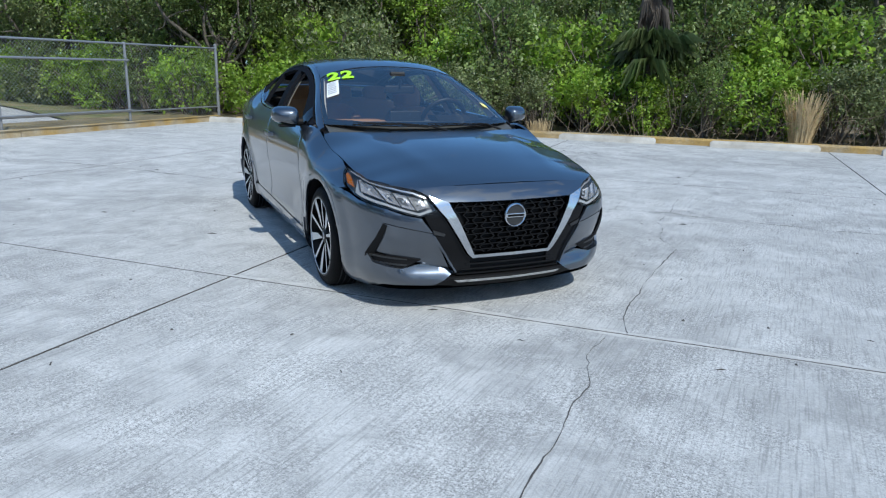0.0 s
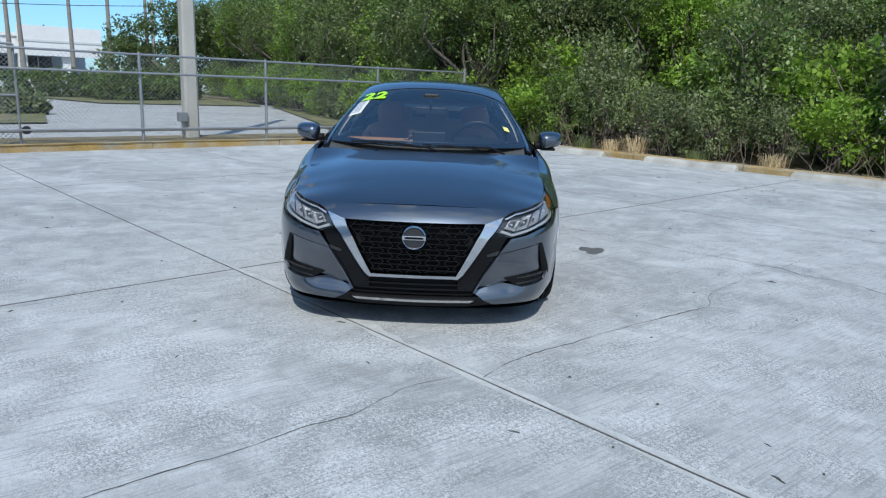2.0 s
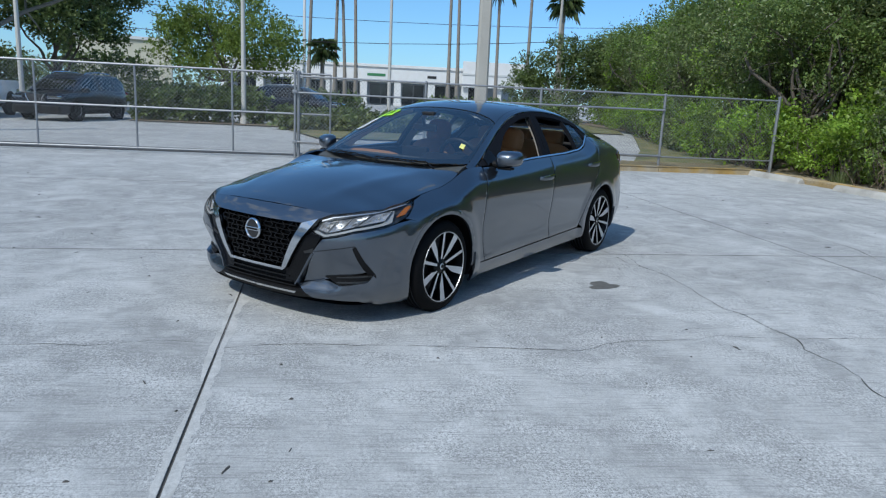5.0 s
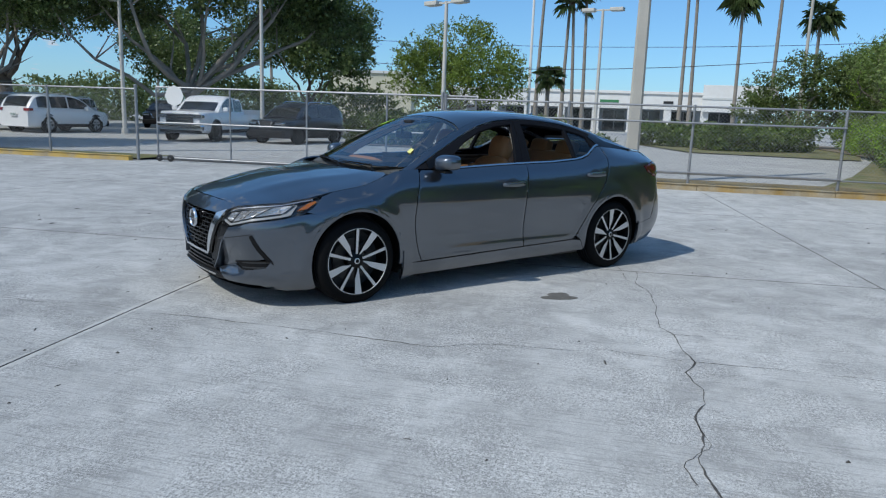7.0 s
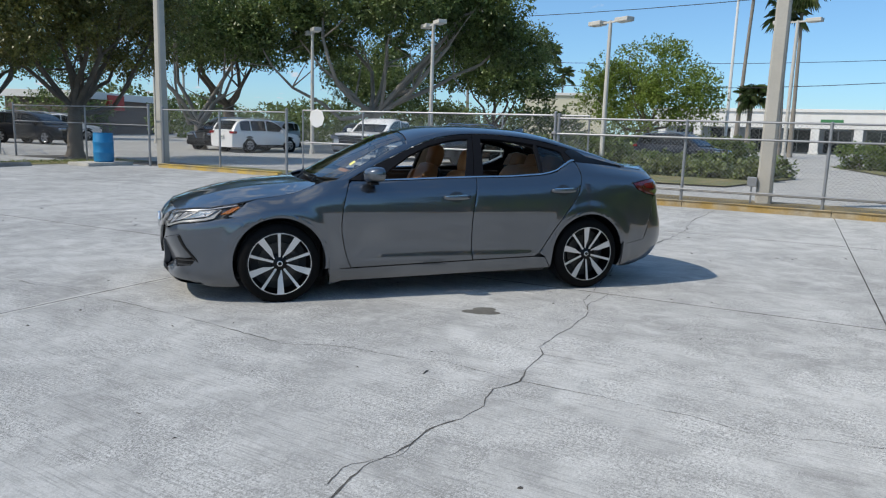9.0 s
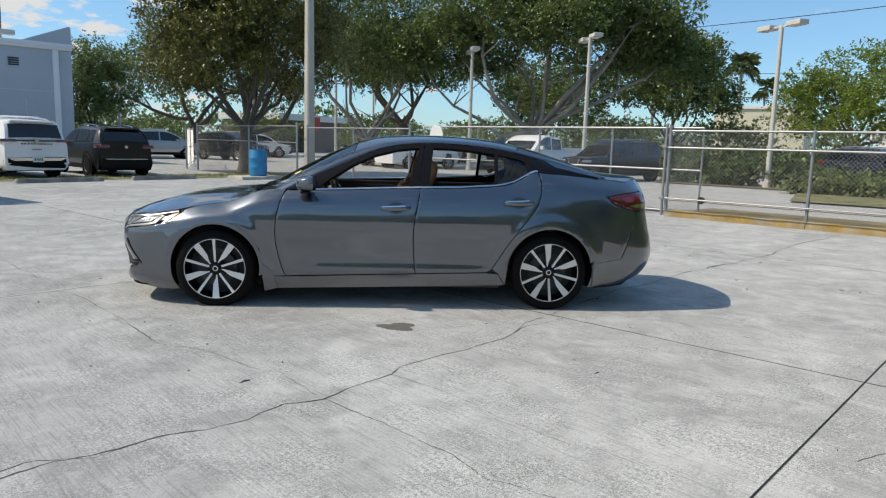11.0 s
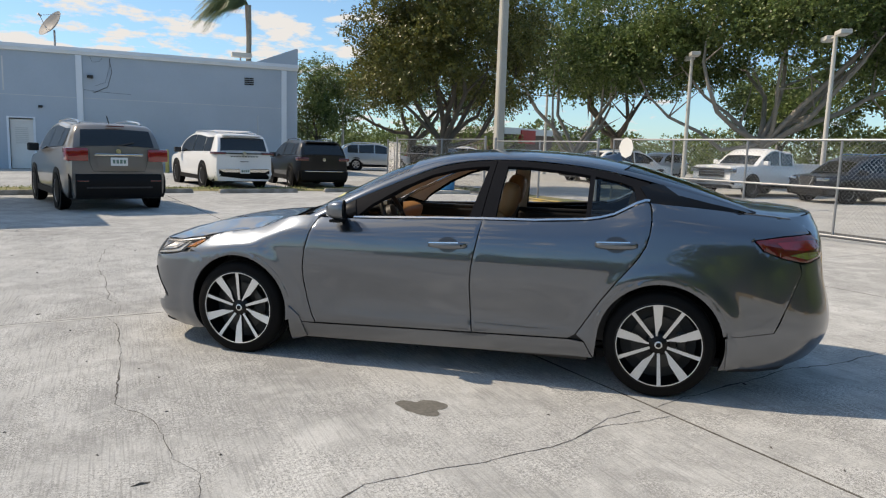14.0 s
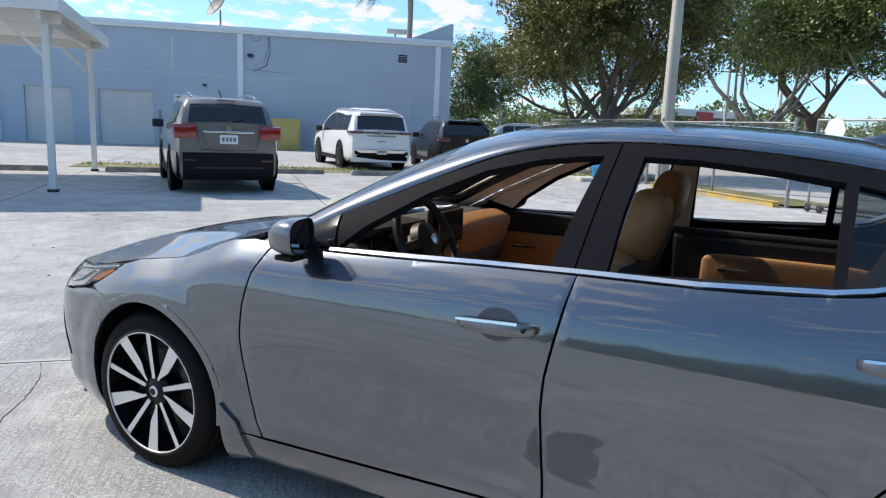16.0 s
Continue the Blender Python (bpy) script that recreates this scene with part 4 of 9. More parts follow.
M_TYRE = mat("tyre_rubber", (0.006, 0.006, 0.0063), 0.65, var=0.25, fine=120, bump=0.2, bump_scale=150, local=True, spec=0.1)
M_RIM = mat("machined_alloy", (0.74, 0.745, 0.75), 0.42, metal=0.85, var=0.05, fine=80)
M_RIMBLACK = mat("black_alloy_pockets", (0.006, 0.006, 0.0065), 0.35, var=0.1, spec=0.25)
M_DISC = mat("brake_disc", (0.07, 0.07, 0.07), 0.4, metal=0.8, var=0.1)
M_PAINT.node_tree.nodes["Principled BSDF"].inputs["Coat IOR"].default_value = 2.0
M_PAINT.node_tree.nodes["Principled BSDF"].inputs["Coat Roughness"].default_value = 0.035
M_HANDLE = mat("satin_grey_handle", (0.19, 0.205, 0.225), 0.28, metal=0.9, var=0.04)
M_CUPSHADE = mat("cup_shade_grey", (0.045, 0.050, 0.058), 0.35, metal=0.5, var=0.06, coat=0.5, local=True)
M_GLASS = glass_mat("car_glass", (0.92, 0.96, 0.95), 3.2)
M_GLASS_TINT = glass_mat("tinted_car_glass", (0.42, 0.47, 0.46), 1.6)
M_LENS = glass_mat("lamp_lens", (0.92, 0.93, 0.94), 1.45)
M_REDLENS = mat("red_lamp_lens", (0.24, 0.006, 0.010), 0.12, var=0.15, fine=90, coat=1.0)
M_REDDARK = mat("dark_red_lens", (0.10, 0.006, 0.008), 0.12, var=0.15, coat=1.0)
M_AMBER = mat("amber_reflector", (0.36, 0.115, 0.008), 0.2, var=0.15, fine=150, coat=1.0)
M_TAN = mat("tan_leather", (0.34, 0.175, 0.072), 0.55, var=0.1, big=6, fine=160, bump=0.15, bump_scale=220)
M_TRIMGREY = mat("pale_interior_trim", (0.62, 0.59, 0.53), 0.75, var=0.06, bump=0.1, bump_scale=300)
M_INBLACK = mat("black_interior_plastic", (0.012, 0.012, 0.013), 0.5, var=0.15, bump=0.1, bump_scale=250)
M_CARPET = mat("dark_carpet", (0.03, 0.03, 0.03), 0.95, var=0.2)
M_SCREEN = mat("dark_screen", (0.02, 0.022, 0.025), 0.1, var=0.05)
M_LIME = mat("lime_vinyl", (0.42, 0.85, 0.02), 0.5, var=0.03)
M_PAPER = mat("white_label_paper", (0.78, 0.80, 0.80), 0.6, var=0.03)
M_INK = mat("grey_print", (0.25, 0.27, 0.28), 0.7, var=0.05)
M_YLABEL = mat("pale_yellow_sticker", (0.75, 0.72, 0.22), 0.6, var=0.03)


class Spline:
    """Natural cubic spline through keys."""

    def __init__(self, keys):
        keys = sorted(keys)
        self.x = [k[0] for k in keys]
        self.y = [k[1] for k in keys]
        n = len(keys)
        h = [self.x[i + 1] - self.x[i] for i in range(n - 1)]
        A = np.zeros((n, n))
        r = np.zeros(n)
        A[0, 0] = A[-1, -1] = 1
        for i in range(1, n - 1):
            A[i, i - 1], A[i, i], A[i, i + 1] = h[i - 1], 2 * (h[i - 1] + h[i]), h[i]
            r[i] = 6 * ((self.y[i + 1] - self.y[i]) / h[i] - (self.y[i] - self.y[i - 1]) / h[i - 1])
        self.m = [float(q) for q in np.linalg.solve(A, r)]
        self.h = h

    def __call__(self, t):
        x, y, m = self.x, self.y, self.m
        n = len(x)
        if t <= x[0]:
            s = (y[1] - y[0]) / self.h[0] - self.h[0] * m[1] / 6
            return y[0] + s * (t - x[0])
        if t >= x[-1]:
            s = (y[-1] - y[-2]) / self.h[-1] + self.h[-1] * m[-2] / 6
            return y[-1] + s * (t - x[-1])
        i = 0
        while t > x[i + 1]:
            i += 1
        h = self.h[i]
        a, b = (x[i + 1] - t) / h, (t - x[i]) / h
        return a * y[i] + b * y[i + 1] + ((a ** 3 - a) * m[i] + (b ** 3 - b) * m[i + 1]) * h * h / 6


def clamp(v, lo=0.0, hi=1.0):
    return max(lo, min(hi, v))


AX_F, AX_R, HUB_Z = 1.355, -1.355, 0.312
X0F, X0R = 1.0, -1.2
NOSE = Spline([(0.10, 2.13), (0.17, 2.19), (0.22, 2.225), (0.30, 2.225), (0.42, 2.235), (0.52, 2.24), (0.60, 2.232), (0.68, 2.20), (0.74, 2.15), (0.82, 2.05), (0.92, 1.9)])
TAIL = Spline([(0.10, -2.04), (0.2, -2.20), (0.30, -2.31), (0.42, -2.37), (0.55, -2.365), (0.70, -2.325), (0.86, -2.30), (1.0, -2.28), (1.08, -2.25), (1.2, -2.17)])
WB = Spline([(0.10, 0.79), (0.15, 0.83), (0.20, 0.853), (0.26, 0.866), (0.34, 0.870), (0.45, 0.874), (0.55, 0.883), (0.65, 0.8935), (0.72, 0.8935), (0.82, 0.8835), (0.90, 0.867), (0.97, 0.849), (1.05, 0.822), (1.13, 0.79), (1.2, 0.75)])
# fuller low down over the wheels and at the ends
WE = Spline([(0.10, 0.80), (0.15, 0.836), (0.20, 0.860), (0.30, 0.882), (0.42, 0.891), (0.55, 0.8915), (0.65, 0.889), (0.74, 0.884), (0.82, 0.876), (0.90, 0.864), (0.97, 0.848), (1.05, 0.823), (1.13, 0.79), (1.2, 0.75)])
ZT = Spline([(2.1, 0.70), (1.75, 0.745), (1.63, 0.780), (1.38, 0.826), (1.24, 0.852), (1.10, 0.905), (1.0, 0.942), (0.8, 0.955), (0.54, 0.957), (-0.26, 0.987), (-0.90, 1.014), (-1.06, 1.043), (-1.26, 1.110), (-1.42, 1.115), (-1.6, 1.10), (-1.8, 1.085), (-2.05, 1.06), (-2.3, 1.02)])
AMT = Spline([(2.1, 0.05), (1.7, 0.07), (1.4, 0.085), (1.2, 0.085), (1.05, 0.075), (0.8, 0.055), (0.5, 0.042), (-0.2, 0.036), (-0.9, 0.036), (-1.26, 0.06), (-1.6, 0.115), (-2.0, 0.15), (-2.3, 0.16)])


def plan_curve(keys):
    """Arc-length table of a normalised end curve (nx, ny), from the middle of the end to the flank."""
    d = [0.0]
    for a, b in zip(keys, keys[1:]):
        d.append(d[-1] + math.hypot(1.24 * (b[0] - a[0]), 0.89 * (b[1] - a[1])))
    return Spline(list(zip(d, [k[0] for k in keys]))), Spline(list(zip(d, [k[1] for k in keys]))), d[-1]


F_KEYS = [(1, 0), (0.9935, 0.25), (0.970, 0.5), (0.938, 0.66), (0.885, 0.79), (0.79, 0.882), (0.64, 0.943), (0.45, 0.976), (0.25, 0.993), (0.1, 0.999), (0, 1)]
R_KEYS = [(1, 0), (0.992, 0.3), (0.965, 0.55), (0.92, 0.72), (0.84, 0.84), (0.70, 0.915), (0.5, 0.962), (0.25, 0.99), (0, 1)]
FNX, FNY, FLEN = plan_curve(F_KEYS)
RNX, RNY, RLEN = plan_curve(R_KEYS)
F_TAB = [(FNX(FLEN * i / 600), FNY(FLEN * i / 600)) for i in range(601)]
R_TAB = [(RNX(RLEN * i / 600), RNY(RLEN * i / 600)) for i in range(601)]


def tab_find(tab, value, col, rising):
    lo, hi = 0, len(tab) - 1
    while hi - lo > 1:
        mid = (lo + hi) // 2
        if (tab[mid][col] < value) == rising:
            lo = mid
        else:
            hi = mid
    a, b = tab[lo][col], tab[hi][col]
    t = clamp((value - a) / (b - a)) if abs(b - a) > 1e-12 else 0
    return (lo + t) / (len(tab) - 1)


def width(x, z):
    """Half width of the flank at a place, before the ends curve in."""
    t = clamp((z - (ZT(x) - 0.17)) / 0.17, 0, 1.25)
    u = (z - ZT(x) + 0.088) / 0.088
    lin = 0.5 * (u + math.sqrt(u * u + 0.012))
    e = max(clamp((-1.30 - x) / 0.40), 0.7 * clamp((x - 1.0) / 0.4))
    e = e * e * (3 - 2 * e)
    w = WB(z) + (WE(z) - WB(z)) * e - AMT(x) * (0.45 * t ** 2.3 + 0.62 * min(lin, 1.15))
    for ax in (AX_F, AX_R):
        r = math.hypot(x - ax, z - HUB_Z)
        if r < 0.60:
            q = clamp((0.50 - r) / 0.10)
            w += 0.013 * q * q * (3 - 2 * q)
    # hollow low in the doors and a soft ridge above it
    d = clamp((0.95 - abs(x + 0.1)) / 0.35)
    d = d * d * (3 - 2 * d)
    w -= 0.006 * d * math.exp(-((z - 0.43 - 0.05 * (x + 0.1)) / 0.085) ** 2)
    w += 0.004 * d * math.exp(-((z - 0.325) / 0.03) ** 2)
    return w


def side_y(x, z):
    w = width(x, z)
    if x > X0F:
        nx = (x - X0F) / (NOSE(z) - X0F)
        k = tab_find(F_TAB, min(nx, 1.0), 0, False) * FLEN
        return w * FNY(k)
    if x < X0R:
        nx = (x - X0R) / (TAIL(z) - X0R)
        k = tab_find(R_TAB, min(nx, 1.0), 0, False) * RLEN
        return w * RNY(k)
    return w


def on_side(x, z):
    return Vector((x, side_y(x, z), z))


def on_front(s, z):
    """Wrap surface of the front: s runs from the middle round to the left flank."""
    sg = -1 if s < 0 else 1
    k = min(abs(s), FLEN)
    x = X0F + (NOSE(z) - X0F) * FNX(k)
    return Vector((x, sg * width(x, z) * FNY(k), z))


def on_rear(s, z):
    sg = -1 if s < 0 else 1
    k = min(abs(s), RLEN)
    x = X0R + (TAIL(z) - X0R) * RNX(k)
    return Vector((x, sg * width(x, z) * RNY(k), z))


def f_y(y, z):
    """Front wrap parameter of a point given by its y and z."""
    lo, hi = 0.0, FLEN
    for _ in range(40):
        mid = (lo + hi) / 2
        if on_front(mid, z).y < abs(y):
            lo = mid
        else:
            hi = mid
    return (math.copysign(lo, y), z)


def f_x(x, z):
    """Front wrap parameter of a point on the left flank given by its x and z."""
    return (tab_find(F_TAB, (x - X0F) / (NOSE(z) - X0F), 0, False) * FLEN, z)


def r_y(y, z):
    lo, hi = 0.0, RLEN
    for _ in range(40):
        mid = (lo + hi) / 2
        if on_rear(mid, z).y < abs(y):
            lo = mid
        else:
            hi = mid
    return (math.copysign(lo, y), z)


def r_x(x, z):
    return (tab_find(R_TAB, (x - X0R) / (TAIL(z) - X0R), 0, False) * RLEN, z)


# roof and glass surface
RAIL_Y = Spline([(1.15, 0.80), (0.82, 0.752), (0.45, 0.664), (0.25, 0.610), (0.0, 0.570), (-0.3, 0.553), (-0.7, 0.548), (-1.0, 0.548), (-1.3, 0.556), (-1.6, 0.575), (-1.85, 0.605)])
RAIL_Z = Spline([(1.15, 0.78), (0.95, 0.885), (0.82, 0.945), (0.62, 1.050), (0.45, 1.128), (0.25, 1.218), (0.05, 1.296), (-0.15, 1.336), (-0.4, 1.350), (-0.7, 1.338), (-1.0, 1.302), (-1.3, 1.235), (-1.6, 1.160), (-1.8, 1.105), (-1.95, 1.07)])
TOP_Z = Spline([(1.25, 0.86), (1.05, 0.955), (0.82, 1.085), (0.62, 1.190), (0.43, 1.285), (0.25, 1.352), (0.10, 1.388), (-0.10, 1.410), (-0.32, 1.418), (-0.55, 1.415), (-0.75, 1.405), (-0.98, 1.380), (-1.2, 1.337), (-1.42, 1.276), (-1.64, 1.204), (-1.85, 1.128), (-1.95, 1.10)])
PP, QQ = 2 / 2.3, 2 / 1.75


def on_top(x, th):
    """Roof surface: th in radians across, from the right rail to the left one."""
    s, c = math.sin(th), max(0.0, math.cos(th))
    return Vector((x, math.copysign(abs(s) ** PP, s) * RAIL_Y(x), RAIL_Z(x) + (TOP_Z(x) - RAIL_Z(x)) * c ** QQ))


def t_y(x, y):
    return (x, math.copysign(math.asin(clamp(abs(y) / RAIL_Y(x)) ** (1 / PP)), y))


def on_pane(x, z):
    """Side window surface between belt and roof rail."""
    zb, zr = ZT(x) - 0.01, RAIL_Z(x)
    yb = min(side_y(x, zb) - 0.022, 0.80)
    t = (z - zb) / max(0.02, zr - zb)
    y = yb + (RAIL_Y(x) - yb) * t + 0.018 * math.sin(math.pi * clamp(t))
    return Vector((x, y, z))


# hood and deck
HOOD_C = Spline([(2.2, 0.704), (2.156, 0.735), (2.12, 0.751), (2.05, 0.776), (1.9, 0.822), (1.7, 0.872), (1.4, 0.915), (1.2, 0.932), (1.0, 0.945)])
LAMP_TOP = [f_y(0.56, 0.710), f_y(0.65, 0.726), f_y(0.735, 0.740), f_x(1.80, 0.752), f_x(1.70, 0.767)]
hood_edge = [on_front(*q) for q in LAMP_TOP] + [on_side(q, ZT(q) + 0.002) for q in (1.60, 1.5, 1.38, 1.24, 1.12)] + [Vector((1.0, 0.80, 0.946))]
HOOD_E = Spline([(2.25, 0.66)] + [(q.x, q.z + 0.001) for q in hood_edge])
HOOD_W = Spline([(2.25, 0.40)] + [(q.x, q.y) for q in hood_edge])


def on_hood(x, y):
    w = HOOD_W(x)
    v = clamp(abs(y) / w, 0, 1.15)
    z = HOOD_C(x) + (HOOD_E(x) - HOOD_C(x)) * v ** 2.2
    ridge = 0.40 + 0.16 * (1.9 - x)
    z += 0.008 * math.exp(-((abs(y) - ridge) / 0.07) ** 2) * clamp((x - 1.05) / 0.3) * clamp((2.1 - x) / 0.3)
    return Vector((x, y, z))


DECK_C = Spline([(-1.6, 1.18), (-1.75, 1.148), (-1.9, 1.126), (-2.05, 1.112), (-2.18, 1.100), (-2.24, 1.092)])


def on_deck(x, y):
    v = clamp(abs(y) / max(0.575, side_y(x, ZT(x))), 0, 1.1)
    return Vector((x, y, DECK_C(x) + (ZT(x) + 0.002 - DECK_C(x)) * v ** 2.4))


def inset(outline, d):
    """Draws an outline in by d, to leave the gap between panels."""
    n = len(outline)
    area = sum(outline[i][0] * outline[(i + 1) % n][1] - outline[(i + 1) % n][0] * outline[i][1] for i in range(n))
    s = 1 if area > 0 else -1
    out = []
    for i in range(n):
        p0, p1, p2 = Vector(outline[i - 1]), Vector(outline[i]), Vector(outline[(i + 1) % n])
        a, b = (p1 - p0), (p2 - p1)
        if a.length < 1e-9 or b.length < 1e-9:
            out.append(tuple(p1))
            continue
        a.normalize()
        b.normalize()
        na, nb = Vector((-a.y, a.x)) * s, Vector((-b.y, b.x)) * s
        m = na + nb
        if m.length < 1e-6:
            out.append(tuple(p1))
            continue
        m.normalize()
        out.append(tuple(p1 + m * min(d / max(0.35, m.dot(na)), 2.5 * d)))
    return out


def dense(outline, step):
    out = []
    n = len(outline)
    for i in range(n):
        a, b = Vector(outline[i]), Vector(outline[(i + 1) % n])
        k = max(1, int((b - a).length / step))
        out += [tuple(a.lerp(b, j / k)) for j in range(k)]
    return out


def skin(outline, surf, step=0.03, thick=0.014, gap=0.0, lift=0.0, aspect=1.0, mirror=False, curl=0.0):
    """A curved sheet cut out of a surface by an outline in its two parameters, with edges turned in."""
    o = inset(outline, gap) if gap else outline
    o = dense(o, step * 0.7)
    bm = bmesh.new()
    bm.faces.new([bm.verts.new((a, b, 0)) for a, b in o])
    for axis in (0, 1):
        lo, hi = min(p[axis] for p in o), max(p[axis] for p in o)
        st = step * (aspect if axis == 0 else 1)
        n = int((hi - lo) / st)
        for k in range(1, n + 1):
            c = lo + (hi - lo) * k / (n + 1)
            co = (c + 1e-5, 0, 0) if axis == 0 else (0, c + 1e-5, 0)
            no = (1, 0, 0) if axis == 0 else (0, 1, 0)
            bmesh.ops.bisect_plane(bm, geom=bm.verts[:] + bm.edges[:] + bm.faces[:], plane_co=co, plane_no=no)
    bmesh.ops.remove_doubles(bm, verts=bm.verts, dist=2e-4)
    big = [f for f in bm.faces if len(f.verts) > 4]
    if big:
        bmesh.ops.triangulate(bm, faces=big)
    edge_verts = {v for e in bm.edges if e.is_boundary for v in e.verts}
    normals = {}
    e = 1e-3
    for v in bm.verts:
        a, b = v.co.x, v.co.y
        p = surf(a, b)
        n = (surf(a + e, b) - surf(a - e, b)).cross(surf(a, b + e) - surf(a, b - e))
        n = n.normalized() if n.length > 1e-12 else Vector((0, 0, 1))
        normals[v] = n
        v.co = p
    # outward: away from the middle of the car
    mid = Vector((0, 0, 0.6))
    c = sum((v.co for v in bm.verts), Vector()) / len(bm.verts)
    nm = sum(normals.values(), Vector())
    ref = Vector((c.x * 0.35, c.y, c.z - 0.6))
    flip = -1 if nm.dot(ref) < 0 else 1
    for v in bm.verts:
        normals[v] = normals[v] * flip
        v.co += normals[v] * (lift - (curl if v in edge_verts else 0.0))
    if thick:
        inner = {v: bm.verts.new(v.co - normals[v] * thick) for v in edge_verts}
        for ed in [x for x in bm.edges if x.is_boundary]:
            a, b = ed.verts
            bm.faces.new((a, b, inner[b], inner[a]))
    # all sheets face outwards
    bm.normal_update()
    faced = sum(f.normal.dot(normals[v]) * f.calc_area() for f in bm.faces for v in f.verts if v in normals)
    if mirror:
        for v in bm.verts:
            v.co.y = -v.co.y
    if (faced < 0) != mirror:
        bmesh.ops.reverse_faces(bm, faces=bm.faces)
    return bm


def both(name, outline, surf, material, parent, label="", **kw):
    """The same sheet on the left and, mirrored, on the right flank."""
    return [part(name, skin(outline, surf, mirror=s, **kw), material, parent, label, True, 40) for s in (False, True)]


def arc(cx, cz, r, a0, a1, n=16):
    return [(cx + r * math.cos(radians(a0 + (a1 - a0) * i / n)), cz + r * math.sin(radians(a0 + (a1 - a0) * i / n))) for i in range(n + 1)]


CAR_M = pose(-2.571, 5.603, 0, 0, 0.2, -39.1)
car = empty("sedan", CAR_M, "dark metallic grey four-door sedan with tan leather seats, windows lowered", "car")
ARCH = 0.352

# front door and rear door skins
belt = lambda x0, x1, n=6, dz=0.0: [(x0 + (x1 - x0) * i / n, ZT(x0 + (x1 - x0) * i / n) + dz) for i in range(n + 1)]
door_f = belt(0.785, -0.282, 10, -0.004) + [(-0.262, 0.87), (-0.249, 0.80), (-0.232, 0.70), (-0.226, 0.60), (-0.232, 0.45), (-0.246, 0.292)] + \
    [(0.2, 0.280), (0.795, 0.262), (0.822, 0.32), (0.850, 0.42), (0.872, 0.54), (0.876, 0.62), (0.864, 0.74), (0.838, 0.85), (0.808, 0.93)]
door_r = belt(-0.282, -0.93, 6, -0.004) + [(-0.985, 1.022), (-1.06, 1.042), (-1.13, 1.080), (-1.19, 1.112), (-1.235, 1.128), (-1.258, 1.124), (-1.268, 1.09)] + \
    [(-1.272, 1.02), (-1.264, 0.95), (-1.245, 0.88), (-1.215, 0.825), (-1.175, 0.768), (-1.09, 0.665), (-1.012, 0.556), (-0.95, 0.456), (-0.91, 0.389), (-0.875, 0.335), (-0.835, 0.308)] + \
    [(-0.25, 0.292), (-0.236, 0.45), (-0.230, 0.60), (-0.236, 0.70), (-0.253, 0.80), (-0.266, 0.87)]
DOORS_F = both("front_door", door_f, on_side, M_PAINT, car, gap=0.0020, step=0.02, curl=0.0015)
DOORS_R = both("rear_door", door_r, on_side, M_PAINT, car, gap=0.0020, step=0.02, curl=0.0015)
fender = [(1.622, 0.752), (1.597, 0.779)] + [(x, ZT(x) + 0.001) for x in (1.5, 1.38, 1.30, 1.24, 1.17, 1.10, 1.05, 1.0, 0.9, 0.80)] + \
    [(0.812, 0.93), (0.842, 0.85), (0.868, 0.74), (0.880, 0.62), (0.876, 0.54), (0.854, 0.42), (0.826, 0.32), (0.80, 0.262), (0.94, 0.255)] + \
    [(0.985, 0.265)] + arc(AX_F, HUB_Z + 0.008, ARCH, 190, 48, 22) + [(1.642, 0.652), (1.70, 0.674), (1.735, 0.682), (1.70, 0.697)]
both("front_fender", fender, on_side, M_PAINT, car, gap=0.0012, step=0.02, curl=0.001)
quarter = [(-1.275, 1.09), (-1.262, 1.126)] + [(x, ZT(x)) for x in (-1.35, -1.45, -1.6, -1.7, -1.8, -1.9, -2.0, -2.08)] + [(-2.13, 1.03), (-2.15, 0.985)] + \
    [(-1.99, 0.973), (-1.825, 0.945), (-1.88, 0.885), (-1.99, 0.845), (-2.08, 0.825), (-2.10, 0.770)] + [(-2.02, 0.56), (-1.97, 0.43)] + [(-1.80, 0.40)] + \
    [(-1.73, 0.40)] + arc(AX_R, HUB_Z + 0.01, ARCH, 168, 8, 24) + [(-0.99, 0.20), (-0.93, 0.30)] + \
    [(-0.88, 0.335), (-0.914, 0.389), (-0.954, 0.456), (-1.016, 0.556), (-1.094, 0.665), (-1.179, 0.768), (-1.219, 0.825), (-1.249, 0.88), (-1.268, 0.95), (-1.276, 1.02)]
both("rear_quarter", quarter, on_side, M_PAINT, car, gap=0.0014, step=0.02, curl=0.001)
sill = [(0.985, 0.258), (0.80, 0.256), (0.2, 0.274), (-0.25, 0.287), (-0.83, 0.303), (-0.93, 0.295), (-0.985, 0.20), (-0.5, 0.185), (0.3, 0.165), (0.96, 0.15)]
both("sill", sill, on_side, M_PAINT, car, gap=0.0015, step=0.04)

# front bumper: upper strip, cheeks and chin round the openings
def side_of(pts, s):
    return [(s * a, b) for a, b in pts]


hood_front = [f_y(y, z) for y, z in ((0.0, 0.732), (0.2, 0.731), (0.4, 0.727), (0.56, 0.716))]
strip_half = hood_front + [f_y(0.52, 0.700), f_y(0.485, 0.680), f_y(0.40, 0.652), f_y(0.2, 0.650), f_y(0.0, 0.650)]
strip = strip_half[:4] + strip_half[4:-1] + [strip_half[-1]] + side_of(strip_half[4:-1][::-1], -1) + side_of(hood_front[1:][::-1], -1)
def on_strip(s, z):
    p = on_front(s, z)
    p.x += 0.018 * clamp((0.735 - z) / 0.085)
    return p


